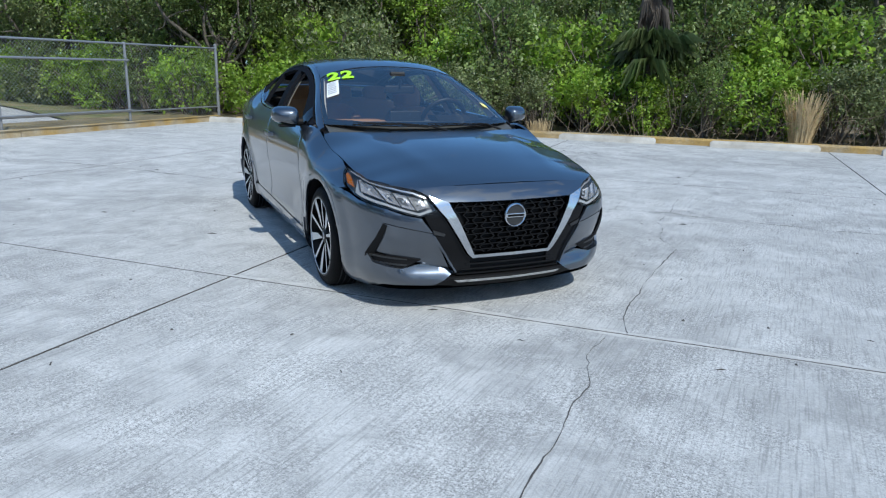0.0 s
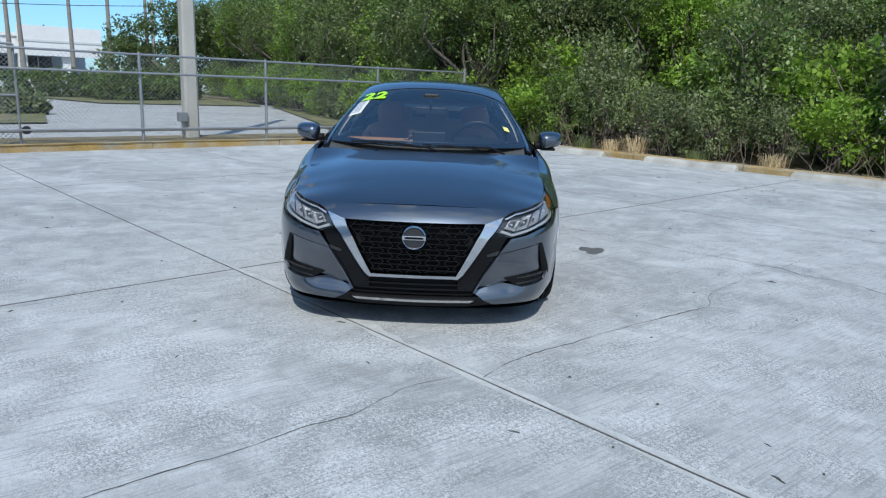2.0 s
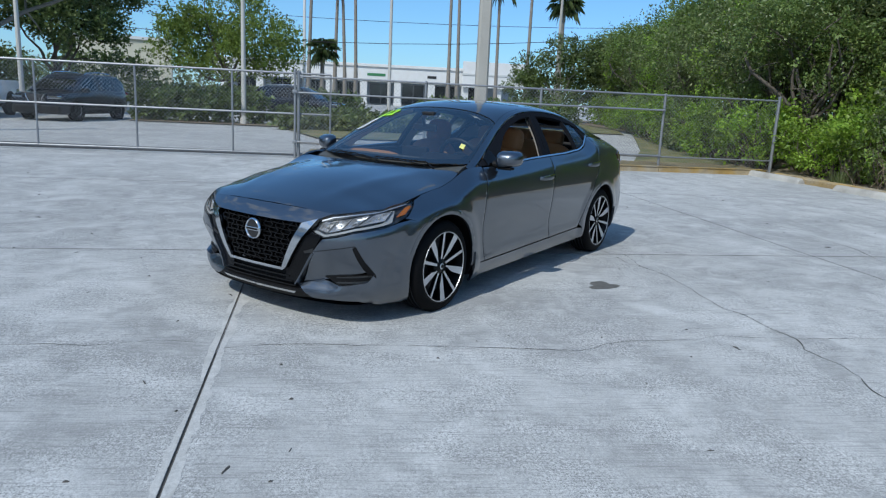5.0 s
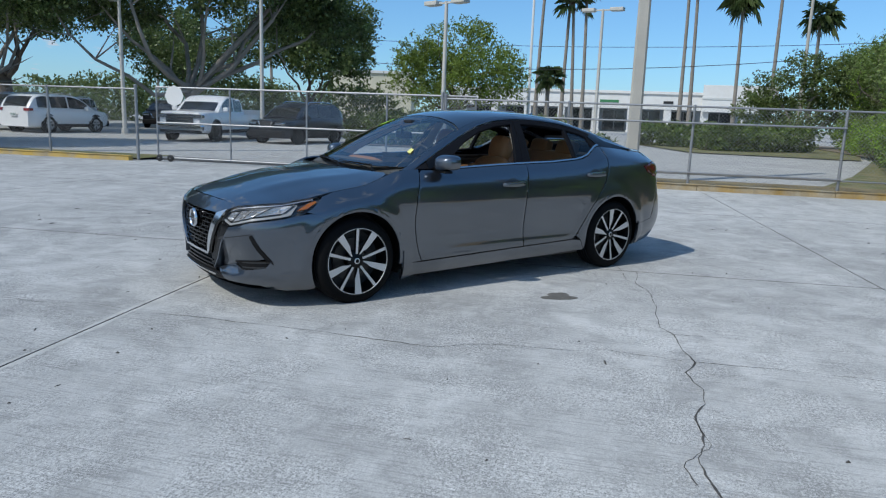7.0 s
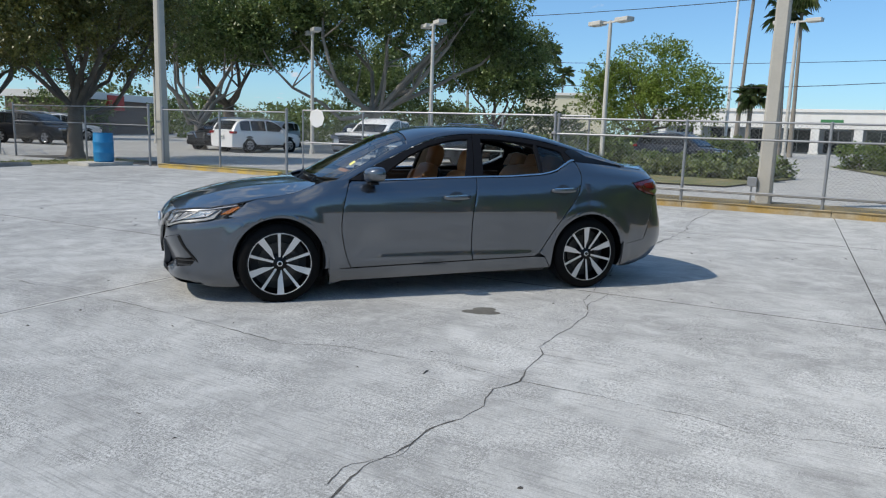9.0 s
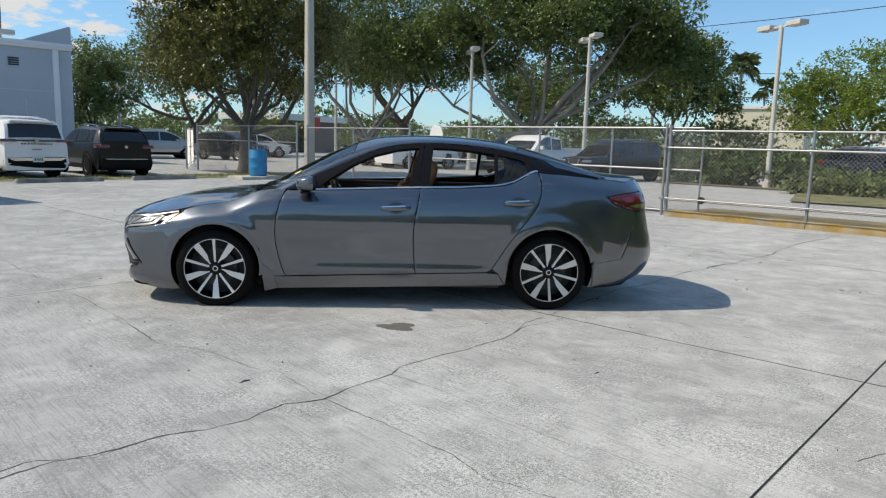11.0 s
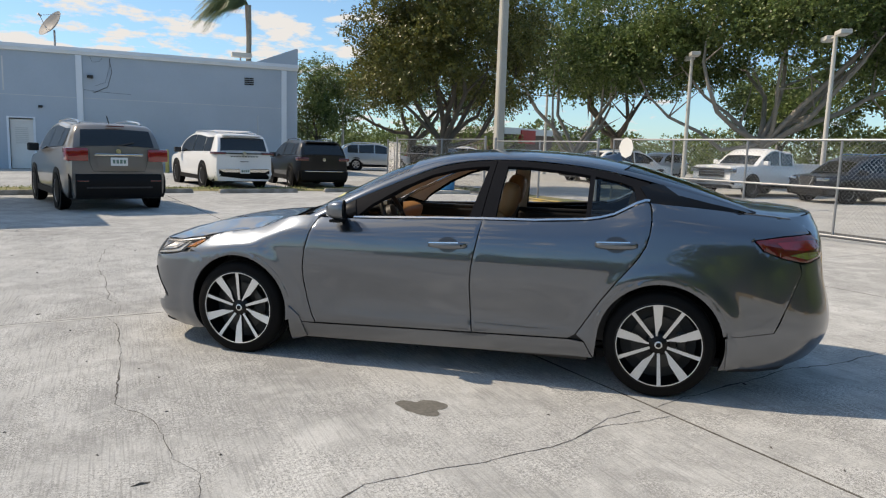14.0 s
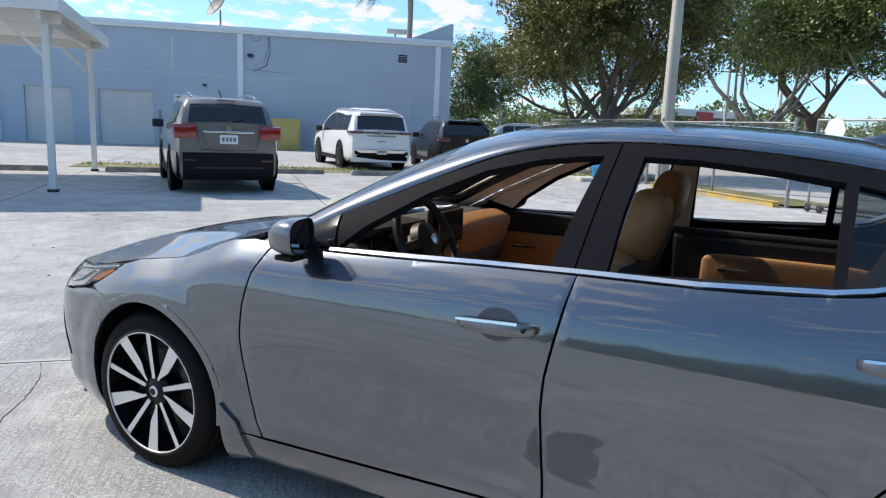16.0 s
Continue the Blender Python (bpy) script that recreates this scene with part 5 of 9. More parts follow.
part("grille_surround", skin(strip, on_strip, 0.02), M_PAINT, car, "", True, 40)
slash = [f_y(0.720, 0.532), f_y(0.752, 0.44), f_y(0.783, 0.345), f_y(0.738, 0.348), f_y(0.722, 0.43), f_y(0.704, 0.520)]
slot = [f_y(0.783, 0.343), f_y(0.770, 0.297), f_y(0.60, 0.272), f_y(0.515, 0.322), f_y(0.62, 0.337), f_y(0.738, 0.346)]
# the corner is three sheets: an upper band that runs round to the wheel, a hollow below its fold, a facet at the chin
cheek = [f_y(0.535, 0.566), f_y(0.62, 0.583), f_y(0.70, 0.612), f_x(1.90, 0.638), f_x(1.80, 0.660), f_x(1.70, 0.672), f_x(1.645, 0.660)] + \
    [f_x(x, z) for x, z in arc(AX_F, HUB_Z + 0.008, ARCH, 50, -32, 14)] + [f_x(1.70, 0.125)] + \
    [f_x(1.85, 0.125), f_x(1.97, 0.150), f_y(0.70, 0.172), f_y(0.755, 0.300), f_y(0.776, 0.345), f_y(0.746, 0.44), f_y(0.714, 0.534), f_y(0.62, 0.513), f_y(0.54, 0.496), f_y(0.472, 0.482)]
hollow = [f_y(0.474, 0.480), f_y(0.54, 0.494), f_y(0.62, 0.511), f_y(0.714, 0.532), f_y(0.75, 0.44), f_y(0.755, 0.37), f_y(0.60, 0.325), f_y(0.505, 0.300), f_y(0.42, 0.278), f_y(0.352, 0.259), f_y(0.40, 0.350), f_y(0.458, 0.450)]
facet = [f_y(0.352, 0.259), f_y(0.42, 0.278), f_y(0.505, 0.300), f_y(0.62, 0.275), f_y(0.757, 0.302), f_y(0.705, 0.173), f_y(0.58, 0.182), f_y(0.455, 0.178), f_y(0.40, 0.205), f_y(0.338, 0.252)]


def dip(a, z):
    """How far the hollow has fallen in, 0 at the fold and 1 at its foot."""
    fold, foot = 0.532 - 0.2 * (0.72 - a), 0.259 + 0.265 * (a - 0.352)
    return clamp((fold - z) / (fold - foot), 0, 1.2)


def on_hollow(s, z):
    p = on_front(s, z)
    p.x -= 0.058 * dip(abs(p.y), z)
    return p


def on_facet(s, z):
    p = on_front(s, z)
    a = abs(p.y)
    p.x += -0.058 * clamp((z - 0.185) / 0.09) * clamp((0.70 - a) / 0.15) + 0.010 * clamp((0.68 - a) / 0.1)
    return p


def on_vent(s, z):
    p = on_front(s, z)
    p.x -= 0.054 * min(1.0, dip(abs(p.y), z)) * clamp((0.720 + 0.337 * (0.532 - z) - abs(p.y)) / 0.045)
    return p


bumper = []
for s in (False, True):
    bumper.append(part("bumper_corner", skin(cheek, on_front, 0.022, gap=0.0015, mirror=s, curl=0.001), M_PAINT, car, "", True, 28))
    part("corner_hollow", skin(hollow, on_hollow, 0.03, thick=0.0, mirror=s), M_PAINT, bumper[-1], "", True, 40)
    part("chin_facet", skin(facet, on_facet, 0.03, thick=0.03, mirror=s), M_PAINT, bumper[-1], "", True, 40)
    part("vent_slash", skin(slash, on_vent, 0.02, thick=0.022, lift=0.004, mirror=s), M_BLACKMATTE, bumper[-1], "dark plastic slash beside the hollow", True, 30)
    b = part("bumper_vent", skin(slot, on_vent, 0.02, thick=0.022, lift=0.006, mirror=s), M_BLACKMATTE, bumper[-1], "dark plastic bumper vent", True, 30)
    # two bars in the lower slot of the vent
    for zz in (0.29, 0.325):
        part("vent_bar", skin([f_y(0.585, zz - 0.006), f_y(0.765, zz + 0.012), f_y(0.765, zz + 0.022), f_y(0.585, zz + 0.004)], on_vent, 0.03, thick=0.006, lift=0.010, mirror=s), M_DISC, b, smooth=True)
    # bright edge line down the inner border of the corner
    part("edge_strip", skin([f_y(0.478, 0.468), f_y(0.405, 0.356), f_y(0.343, 0.252), f_y(0.336, 0.258), f_y(0.395, 0.362), f_y(0.466, 0.472)], on_front, 0.03, thick=0.06, lift=0.006, mirror=s), M_PAINT, bumper[-1], "raised painted edge", True)

# grille: black back, honeycomb, chrome V, emblem
gr_half = [f_y(0.0, 0.648), f_y(0.2, 0.648), f_y(0.385, 0.645), f_y(0.34, 0.56), f_y(0.235, 0.352), f_y(0.0, 0.350)]
gr_out = gr_half + side_of(gr_half[1:-1][::-1], -1)
grille = part("grille", skin(gr_out, on_front, 0.04, thick=0.0, lift=-0.035), M_BLACKMATTE, car, "black honeycomb radiator grille", True)
hexv, hexf = [], []


def strip_on_front(y0, z0, y1, z1, w, lift, depth):
    """A thin rib on the front between two places given by y and z."""
    a, b = f_y(y0, z0), f_y(y1, z1)
    pa, pb = on_front(*a) + Vector((lift, 0, 0)), on_front(*b) + Vector((lift, 0, 0))
    d = Vector((0, y1 - y0, z1 - z0)).normalized()
    n = Vector((0, -d.z, d.y)) * w / 2
    o = len(hexv)
    for p in (pa, pb):
        hexv.extend([tuple(p + n), tuple(p - n), tuple(p - n - Vector((depth, 0, 0))), tuple(p + n - Vector((depth, 0, 0)))])
    hexf.extend([(o, o + 1, o + 5, o + 4), (o + 1, o + 2, o + 6, o + 5), (o + 3, o, o + 4, o + 7)])


def in_grille(y, z):
    return 0.352 < z < 0.644 and abs(y) < 0.235 + (z - 0.352) / (0.648 - 0.352) * 0.145


HW, HH, HN = 0.105, 0.0335, 0.028
row = 0
z = 0.36
while z < 0.66:
    off = (row % 2) * HW / 2
    k = -5
    while k < 6:
        cx = k * HW + off
        pts = [(cx - HW / 2 + HN * 0.35, z), (cx - HW / 2 + HN, z + HH * 0.42), (cx + HW / 2 - HN, z + HH * 0.42), (cx + HW / 2 - HN * 0.35, z)]
        mir = [(p[0], 2 * z - p[1]) for p in pts]
        for (a, b) in ((pts[0], pts[1]), (pts[1], pts[2]), (pts[2], pts[3]), (mir[0], mir[1]), (mir[1], mir[2]), (mir[2], mir[3])):
            if in_grille(*a) and in_grille(*b):
                strip_on_front(a[0], a[1], b[0], b[1], 0.0055, -0.008, 0.026)
        k += 1
    z += HH * 0.92
    row += 1
data_part("honeycomb", hexv, hexf, M_BLACKGLOSS, grille, "gloss black honeycomb ribs")
for s in (False, True):
    v_arm = [f_y(0.487, 0.677), f_y(0.40, 0.650), f_y(0.385, 0.645), f_y(0.34, 0.56), f_y(0.236, 0.354), f_y(0.215, 0.354), f_y(0.20, 0.335), f_y(0.245, 0.332), f_y(0.275, 0.36), f_y(0.405, 0.565)]
    part("grille_trim", skin(v_arm, on_front, 0.04, thick=0.022, lift=0.016, gap=0.001, mirror=s), M_CHROME, grille, "satin chrome V-shaped grille trim", True, 30)
    panel = [f_y(0.52, 0.578), f_y(0.445, 0.612), f_y(0.412, 0.566), f_y(0.28, 0.357), f_y(0.25, 0.332), f_y(0.25, 0.262), f_y(0.333, 0.262), f_y(0.398, 0.366), f_y(0.467, 0.476)]
    part("side_blade", skin(panel, on_front, 0.03, thick=0.01, lift=-0.014, mirror=s), M_BLACKGLOSS, grille, "gloss black panel beside the grille", True)
    part("side_accent", skin([f_y(0.475, 0.500), f_y(0.405, 0.475), f_y(0.412, 0.462), f_y(0.468, 0.474)], on_front, 0.02, thick=0.006, lift=-0.006, mirror=s), M_DISC, grille, "small chrome accent", True)
bar = [f_y(0.22, 0.352), f_y(0.0, 0.352), f_y(-0.22, 0.352), f_y(-0.205, 0.334), f_y(0.0, 0.334), f_y(0.205, 0.334)]
part("grille_trim", skin(bar, on_front, 0.03, thick=0.018, lift=0.016, curl=0.003), M_CHROME, grille, "satin chrome lower grille bar", True, 30)
low = [f_y(0.25, 0.334), f_y(0.0, 0.334), f_y(-0.25, 0.334), f_y(-0.335, 0.255), f_y(-0.36, 0.225), f_y(0.0, 0.222), f_y(0.36, 0.225), f_y(0.335, 0.255)]
lower = part("lower_grille", skin(low, on_front, 0.05, thick=0.0, lift=-0.03), M_BLACKMATTE, car, "black lower air intake", True)
for zz, hw in ((0.300, 0.28), (0.272, 0.31), (0.245, 0.335)):
    part("intake_bar", skin([f_y(hw, zz), f_y(0, zz), f_y(-hw, zz), f_y(-hw, zz - 0.009), f_y(0, zz - 0.009), f_y(hw, zz - 0.009)], on_front, 0.05, thick=0.02, lift=-0.008), M_BLACKGLOSS, lower, smooth=True)
lip = [f_y(0.45, 0.182), f_y(0.36, 0.222), f_y(0.0, 0.220), f_y(-0.36, 0.222), f_y(-0.45, 0.182), f_y(-0.3, 0.165), f_y(0, 0.160), f_y(0.3, 0.165)]
lip_ob = part("front_lip", skin(lip, on_front, 0.04, thick=0.02, lift=0.004), M_BLACKMATTE, car, "black lower lip", True)
part("lip_trim", skin([f_y(0.345, 0.213), f_y(0.0, 0.210), f_y(-0.345, 0.213), f_y(-0.32, 0.197), f_y(0, 0.194), f_y(0.32, 0.197)], on_front, 0.04, thick=0.01, lift=0.012, curl=0.003), M_CHROME, lip_ob, "thin chrome lip strip", True, 30)

# round emblem: a chrome ring and a bar, no lettering
em_p = on_front(0.0, 0.566) + Vector((0.012, 0, 0))
bm = lathe([(0.062, -0.008), (0.064, 0.006), (0.070, 0.012), (0.077, 0.006), (0.078, -0.008)], 40, "x", close=True)
badge = part("badge", bm, M_CHROME, grille, "round chrome badge ring", True, 60, m=Matrix.Translation(em_p) @ Matrix.Scale(0.88, 4))
part("badge_disc", lathe([(0.0, 0.002), (0.062, 0.002), (0.062, -0.006), (0.0, -0.006)], 32, "x"), M_DISC, badge, "grey badge disc", True)
bm = bmesh.new()
add_box(bm, (0.0, -0.074, -0.013), (0.012, 0.074, 0.013), 0.003)
part("badge_bar", bm, M_CHROME, badge, "plain chrome bar")
bm = bmesh.new()
add_box(bm, (0.0122, -0.058, -0.007), (0.0135, 0.058, 0.007))
part("name_bar", bm, M_BLACKGLOSS, badge, "plain dark bar")

# headlamps
M_LAMPBOX = mat("lamp_housing", (0.09, 0.095, 0.10), 0.30, metal=0.6, var=0.3, big=20, fine=120)
M_LAMPCHROME = mat("bright_lamp_reflector", (0.66, 0.67, 0.69), 0.26, metal=0.75, var=0.06, big=30, fine=200)
M_LAMPWHITE = mat("frosted_light_guide", (0.36, 0.38, 0.40), 0.30, var=0.05)
lamp_out = [f_y(0.447, 0.606), f_y(0.465, 0.585), f_y(0.545, 0.570), f_y(0.62, 0.590), f_y(0.70, 0.618), f_x(1.90, 0.644), f_x(1.80, 0.666), f_x(1.70, 0.700), f_x(1.62, 0.755), f_x(1.598, 0.782),
            f_x(1.70, 0.7655), f_x(1.80, 0.7505), f_y(0.735, 0.7385), f_y(0.65, 0.7245), f_y(0.56, 0.7085), f_y(0.49, 0.681)]


def lamp_cell(corners, depth, sg):
    """A four-sided reflector pit: rim on the lamp's surface, facets that fall to an off-centre floor."""
    bm = bmesh.new()
    rim = [on_front(*q) - Vector((0.010, 0, 0)) for q in corners]
    mid = sum(rim, Vector()) / len(rim)
    floor = [p.lerp(mid, 0.55) - Vector((depth, 0, 0.004)) for p in rim]
    a = [bm.verts.new((p.x, sg * p.y, p.z)) for p in rim]
    b = [bm.verts.new((p.x, sg * p.y, p.z)) for p in floor]
    n = len(rim)
    for k in range(n):
        bm.faces.new((a[k], a[(k + 1) % n], b[(k + 1) % n], b[k]))
    bm.faces.new(b)
    return bm


for s in (False, True):
    sg = -1 if s else 1
    hl = part("headlamp", skin(lamp_out, on_front, 0.03, thick=0.0, lift=-0.030, mirror=s), M_LAMPBOX, car, "clear headlamp with faceted chrome reflectors and amber corner", True)
    part("lens", skin(inset(lamp_out, 0.002), on_front, 0.025, thick=0.006, lift=0.001, mirror=s, curl=0.002), M_LENS, hl, "clear lens", True).visible_shadow = False
    # light guide along the foot of the lamp that hooks up beside the amber corner
    foot = [f_y(0.475, 0.604), f_y(0.545, 0.580), f_y(0.62, 0.600), f_y(0.70, 0.628), f_x(1.90, 0.654), f_x(1.835, 0.668), f_x(1.775, 0.728), f_x(1.795, 0.734), f_x(1.85, 0.690), f_x(1.90, 0.667), f_y(0.70, 0.641), f_y(0.62, 0.613), f_y(0.545, 0.593), f_y(0.485, 0.616)]
    part("light_strip", skin(foot, on_front, 0.02, thick=0.010, lift=-0.008, mirror=s), M_LAMPWHITE, hl, "white light guide strip", True)
    brow = [f_y(0.50, 0.678), f_y(0.56, 0.702), f_y(0.65, 0.719), f_y(0.735, 0.733), f_x(1.80, 0.745), f_x(1.66, 0.767), f_x(1.66, 0.763), f_x(1.80, 0.739), f_y(0.735, 0.726), f_y(0.65, 0.712), f_y(0.56, 0.694), f_y(0.505, 0.670)]
    part("brow_trim", skin(brow, on_front, 0.02, thick=0.008, lift=-0.008, mirror=s), M_LAMPCHROME, hl, "bright upper trim line", True)
    part("amber_reflector", skin([f_x(1.790, 0.694), f_x(1.72, 0.706), f_x(1.645, 0.748), f_x(1.652, 0.756), f_x(1.70, 0.741), f_x(1.738, 0.722)], on_front, 0.015, thick=0.010, lift=-0.006, mirror=s), M_AMBER, hl, "amber corner reflector", True)
    cells = ([f_y(0.497, 0.622), f_y(0.556, 0.604), f_y(0.592, 0.672), f_y(0.522, 0.664)], [f_y(0.562, 0.606), f_y(0.628, 0.624), f_y(0.660, 0.694), f_y(0.598, 0.678)],
             [f_y(0.634, 0.627), f_y(0.694, 0.648), f_y(0.722, 0.710), f_y(0.666, 0.697)], [f_y(0.700, 0.650), f_x(1.885, 0.676), f_x(1.80, 0.726), f_y(0.728, 0.712)])
    for k, c in enumerate(cells):
        cell = part("reflector_cell", lamp_cell(c, 0.022, sg), M_LAMPCHROME, hl, "faceted chrome reflector")
        q = sum((on_front(*w_) for w_ in c), Vector()) / 4
        part("bulb", lathe([(0.0, 0.0), (0.006, -0.003), (0.007, -0.014), (0.0, -0.02)], 8, "x"), M_LAMPWHITE, cell, m=pose(q.x - 0.018, sg * q.y, q.z - 0.004, 0, 0, sg * 25), smooth=True)
        # dark divider between this cell and the next
        a, b = on_front(*c[1]) - Vector((0.008, 0, 0)), on_front(*c[2]) - Vector((0.008, 0, 0))
        part("divider", tube([(a.x, sg * a.y, a.z), (b.x, sg * b.y, b.z)], 0.0035, 5), M_LAMPBOX, hl)

# hood, cowl
hood_half = [(2.155, 0.0), (2.149, 0.2), (2.126, 0.4)] + [(q.x - 0.001, q.y + 0.0015) for q in hood_edge[:-1]] + [(1.07, 0.765), (1.05, 0.70), (1.09, 0.5), (1.13, 0.25), (1.145, 0.0)]
hood_out = hood_half + [(a, -b) for a, b in hood_half[1:-1][::-1]]
part("hood", skin(hood_out, on_hood, 0.035, gap=0.001, curl=0.001), M_PAINT, car, "", True, 40)
cowl_half = [(1.16, 0.0), (1.145, 0.25), (1.105, 0.5), (1.06, 0.70), (0.98, 0.74), (0.86, 0.72), (0.93, 0.5), (0.98, 0.25), (1.0, 0.0)]
cowl_out = cowl_half + [(a, -b) for a, b in cowl_half[1:-1][::-1]]
part("cowl_panel", skin(cowl_out, lambda x, y: Vector((x, y, on_hood(x, y).z - 0.022 - 0.04 * clamp((1.15 - x) / 0.3))), 0.06, thick=0.01), M_BLACKMATTE, car, "black plastic cowl below the windscreen", True)

# roof, pillars, glass
TH = radians(68)
roof_half = [(0.245, 0.0), (0.247, 0.5), (0.255, 0.9), (0.272, TH)]
roof_line = [(x, TH) for x in (0.15, 0.0, -0.2, -0.4, -0.6, -0.8, -0.98, -1.08)]
rr_half = [(-1.10, TH), (-1.13, 0.8), (-1.155, 0.4), (-1.165, 0.0)]
roof_o = roof_half + roof_line + rr_half
roof_o = roof_o + [(a, -b) for a, b in roof_o[1:-1][::-1]]
part("roof", skin(roof_o, on_top, 0.045, thick=0.012, gap=0.002, aspect=0.8), M_PAINT, car, "", True, 40)
rail_o = [(0.90, TH + 0.01), (0.7, TH + 0.01), (0.5, TH + 0.01), (0.272, TH + 0.008)] + [(x, TH + 0.008) for x in (0.1, -0.2, -0.5, -0.8, -1.1)] + [(-1.10, TH + 0.008)] + [(-1.3, TH - 0.05), (-1.5, TH - 0.08), (-1.70, TH - 0.1), (-1.80, TH - 0.12)] + \
    [(-1.86, 1.45), (-1.86, 1.5707)] + [(x, 1.5707) for x in (-1.7, -1.5, -1.3, -1.1, -0.8, -0.5, -0.2, 0.1, 0.3, 0.5, 0.7, 0.90)]
both("roof_rail", rail_o, on_top, M_PAINT, car, step=0.04, thick=0.02, aspect=0.8)
ws_half = [(1.045, 0.0), (1.03, 0.25), (0.985, 0.5), (0.90, 0.675), (0.86, 0.715)]
ws = [t_y(x, y) for x, y in ws_half[:-1]] + [(0.86, TH)] + [(x, TH) for x in (0.7, 0.5, 0.35)] + [(0.278, TH), (0.262, 0.9), (0.253, 0.5), (0.25, 0.0)]
ws_o = ws + [(a, -b) for a, b in ws[1:-1][::-1]]
wscreen = part("windscreen", skin(ws_o, on_top, 0.05, thick=0.004, gap=0.001, lift=-0.004, aspect=0.8), M_GLASS, car, "laminated clear windscreen", True)
wscreen.visible_shadow = False
# dark printed border of the windscreen
for s in (False, True):
    bd = [(0.86, TH), (0.6, TH), (0.278, TH), (0.272, TH - 0.10), (0.6, TH - 0.085), (0.84, TH - 0.12)]
    part("windscreen_border", skin(bd, on_top, 0.04, thick=0.0, lift=-0.010, mirror=s), M_BLACKGLOSS, wscreen, "black printed glass border", True)
bd = [(0.278, TH - 0.02), (0.262, 0.9), (0.253, 0.5), (0.25, 0), (0.253, -0.5), (0.262, -0.9), (0.278, -TH + 0.02), (0.30, -TH + 0.03), (0.295, -0.9), (0.288, -0.5), (0.285, 0.0), (0.288, 0.5), (0.295, 0.9), (0.30, TH - 0.03)]
part("windscreen_border", skin(bd, on_top, 0.05, thick=0.0, lift=-0.010), M_BLACKGLOSS, wscreen, "black printed glass border", True)
low_b = [t_y(1.042, 0.0), t_y(1.027, 0.25), t_y(0.982, 0.5), t_y(0.90, 0.672), (0.862, TH - 0.03), (0.80, TH - 0.05), t_y(0.87, 0.60), t_y(0.94, 0.45), t_y(0.975, 0.25), t_y(0.985, 0.0)]
low_b = low_b + [(a, -b) for a, b in low_b[1:-1][::-1]]
part("windscreen_border", skin(low_b, on_top, 0.06, thick=0.0, lift=-0.010), M_BLACKGLOSS, wscreen, "black printed glass border", True)
rg = [(-1.17, 0.0), (-1.16, 0.4), (-1.135, 0.8), (-1.105, TH)] + [(-1.3, TH - 0.06), (-1.5, TH - 0.09), (-1.70, TH - 0.11), (-1.765, TH - 0.15), (-1.775, 0.6), (-1.78, 0.0)]
rg_o = rg + [(a, -b) for a, b in rg[1:-1][::-1]]
rwin = part("rear_window", skin(rg_o, on_top, 0.05, thick=0.004, gap=0.002, lift=-0.003, aspect=0.8), M_GLASS_TINT, car, "tinted rear window", True)
rwin.visible_shadow = False

# trunk lid and rear end
deck_half = [(-1.77, 0.0), (-1.765, 0.35), (-1.755, 0.55), (-1.80, 0.605), (-1.9, 0.588), (-2.0, 0.568), (-2.05, 0.548), (-2.115, 0.49), (-2.188, 0.35), (-2.226, 0.2), (-2.242, 0.0)]
deck_o = deck_half + [(a, -b) for a, b in deck_half[1:-1][::-1]]
part("trunk_lid", skin(deck_o, on_deck, 0.04, gap=0.002, thick=0.03, curl=0.002), M_PAINT, car, "", True, 40)
for s in (False, True):
    sh = [(-1.80, 0.608), (-1.9, 0.591), (-2.0, 0.571), (-2.05, 0.551), (-2.05, 0.580), (-2.0, 0.596), (-1.9, 0.619), (-1.8, 0.638), (-1.775, 0.635)]
    part("deck_shoulder", skin(sh, on_deck, 0.04, thick=0.02, mirror=s), M_PAINT, car, "", True)
tr_half = [r_y(0.0, 1.088), r_y(0.35, 1.083), r_y(0.58, 1.066), r_y(0.61, 0.99), r_y(0.60, 0.82), r_y(0.55, 0.72), r_y(0.3, 0.70), r_y(0.0, 0.70)]
tr_o = tr_half + side_of(tr_half[1:-1][::-1], -1)
part("trunk_face", skin(tr_o, on_rear, 0.04, gap=0.002), M_PAINT, car, "", True, 40)
rb_mid = [r_y(0.0, 0.695), r_y(0.3, 0.695), r_y(0.545, 0.712), r_y(0.545, 0.50), r_y(0.545, 0.293), r_y(0.4, 0.30), r_y(0.0, 0.30)]
rbump = part("rear_bumper", skin(rb_mid + side_of(rb_mid[1:-1][::-1], -1), on_rear, 0.04, curl=0.001), M_PAINT, car, "", True, 40)
rb_arch = [r_x(AX_R - (ARCH + 0.01) * math.cos(radians(a)), HUB_Z + 0.01 + (ARCH + 0.01) * math.sin(radians(a))) for a in (10, 0, -12, -22)]
rb_up = [r_y(0.545, 0.712), r_y(0.603, 0.815), r_y(0.605, 0.852), r_y(0.68, 0.838), r_x(-2.13, 0.822), r_x(-2.092, 0.818), r_x(-2.10, 0.765), r_x(-2.06, 0.66), r_x(-2.022, 0.556), r_x(-1.973, 0.428), r_x(-1.985, 0.40), r_y(0.545, 0.40)]
rb_lo = [r_y(0.545, 0.40), r_x(-1.985, 0.40), r_x(-1.973, 0.428), r_x(-1.80, 0.3985), r_x(-1.735, 0.3985)] + rb_arch + [r_x(-1.78, 0.20), r_x(-1.9, 0.205), r_x(-2.05, 0.23), r_y(0.62, 0.288), r_y(0.545, 0.293)]
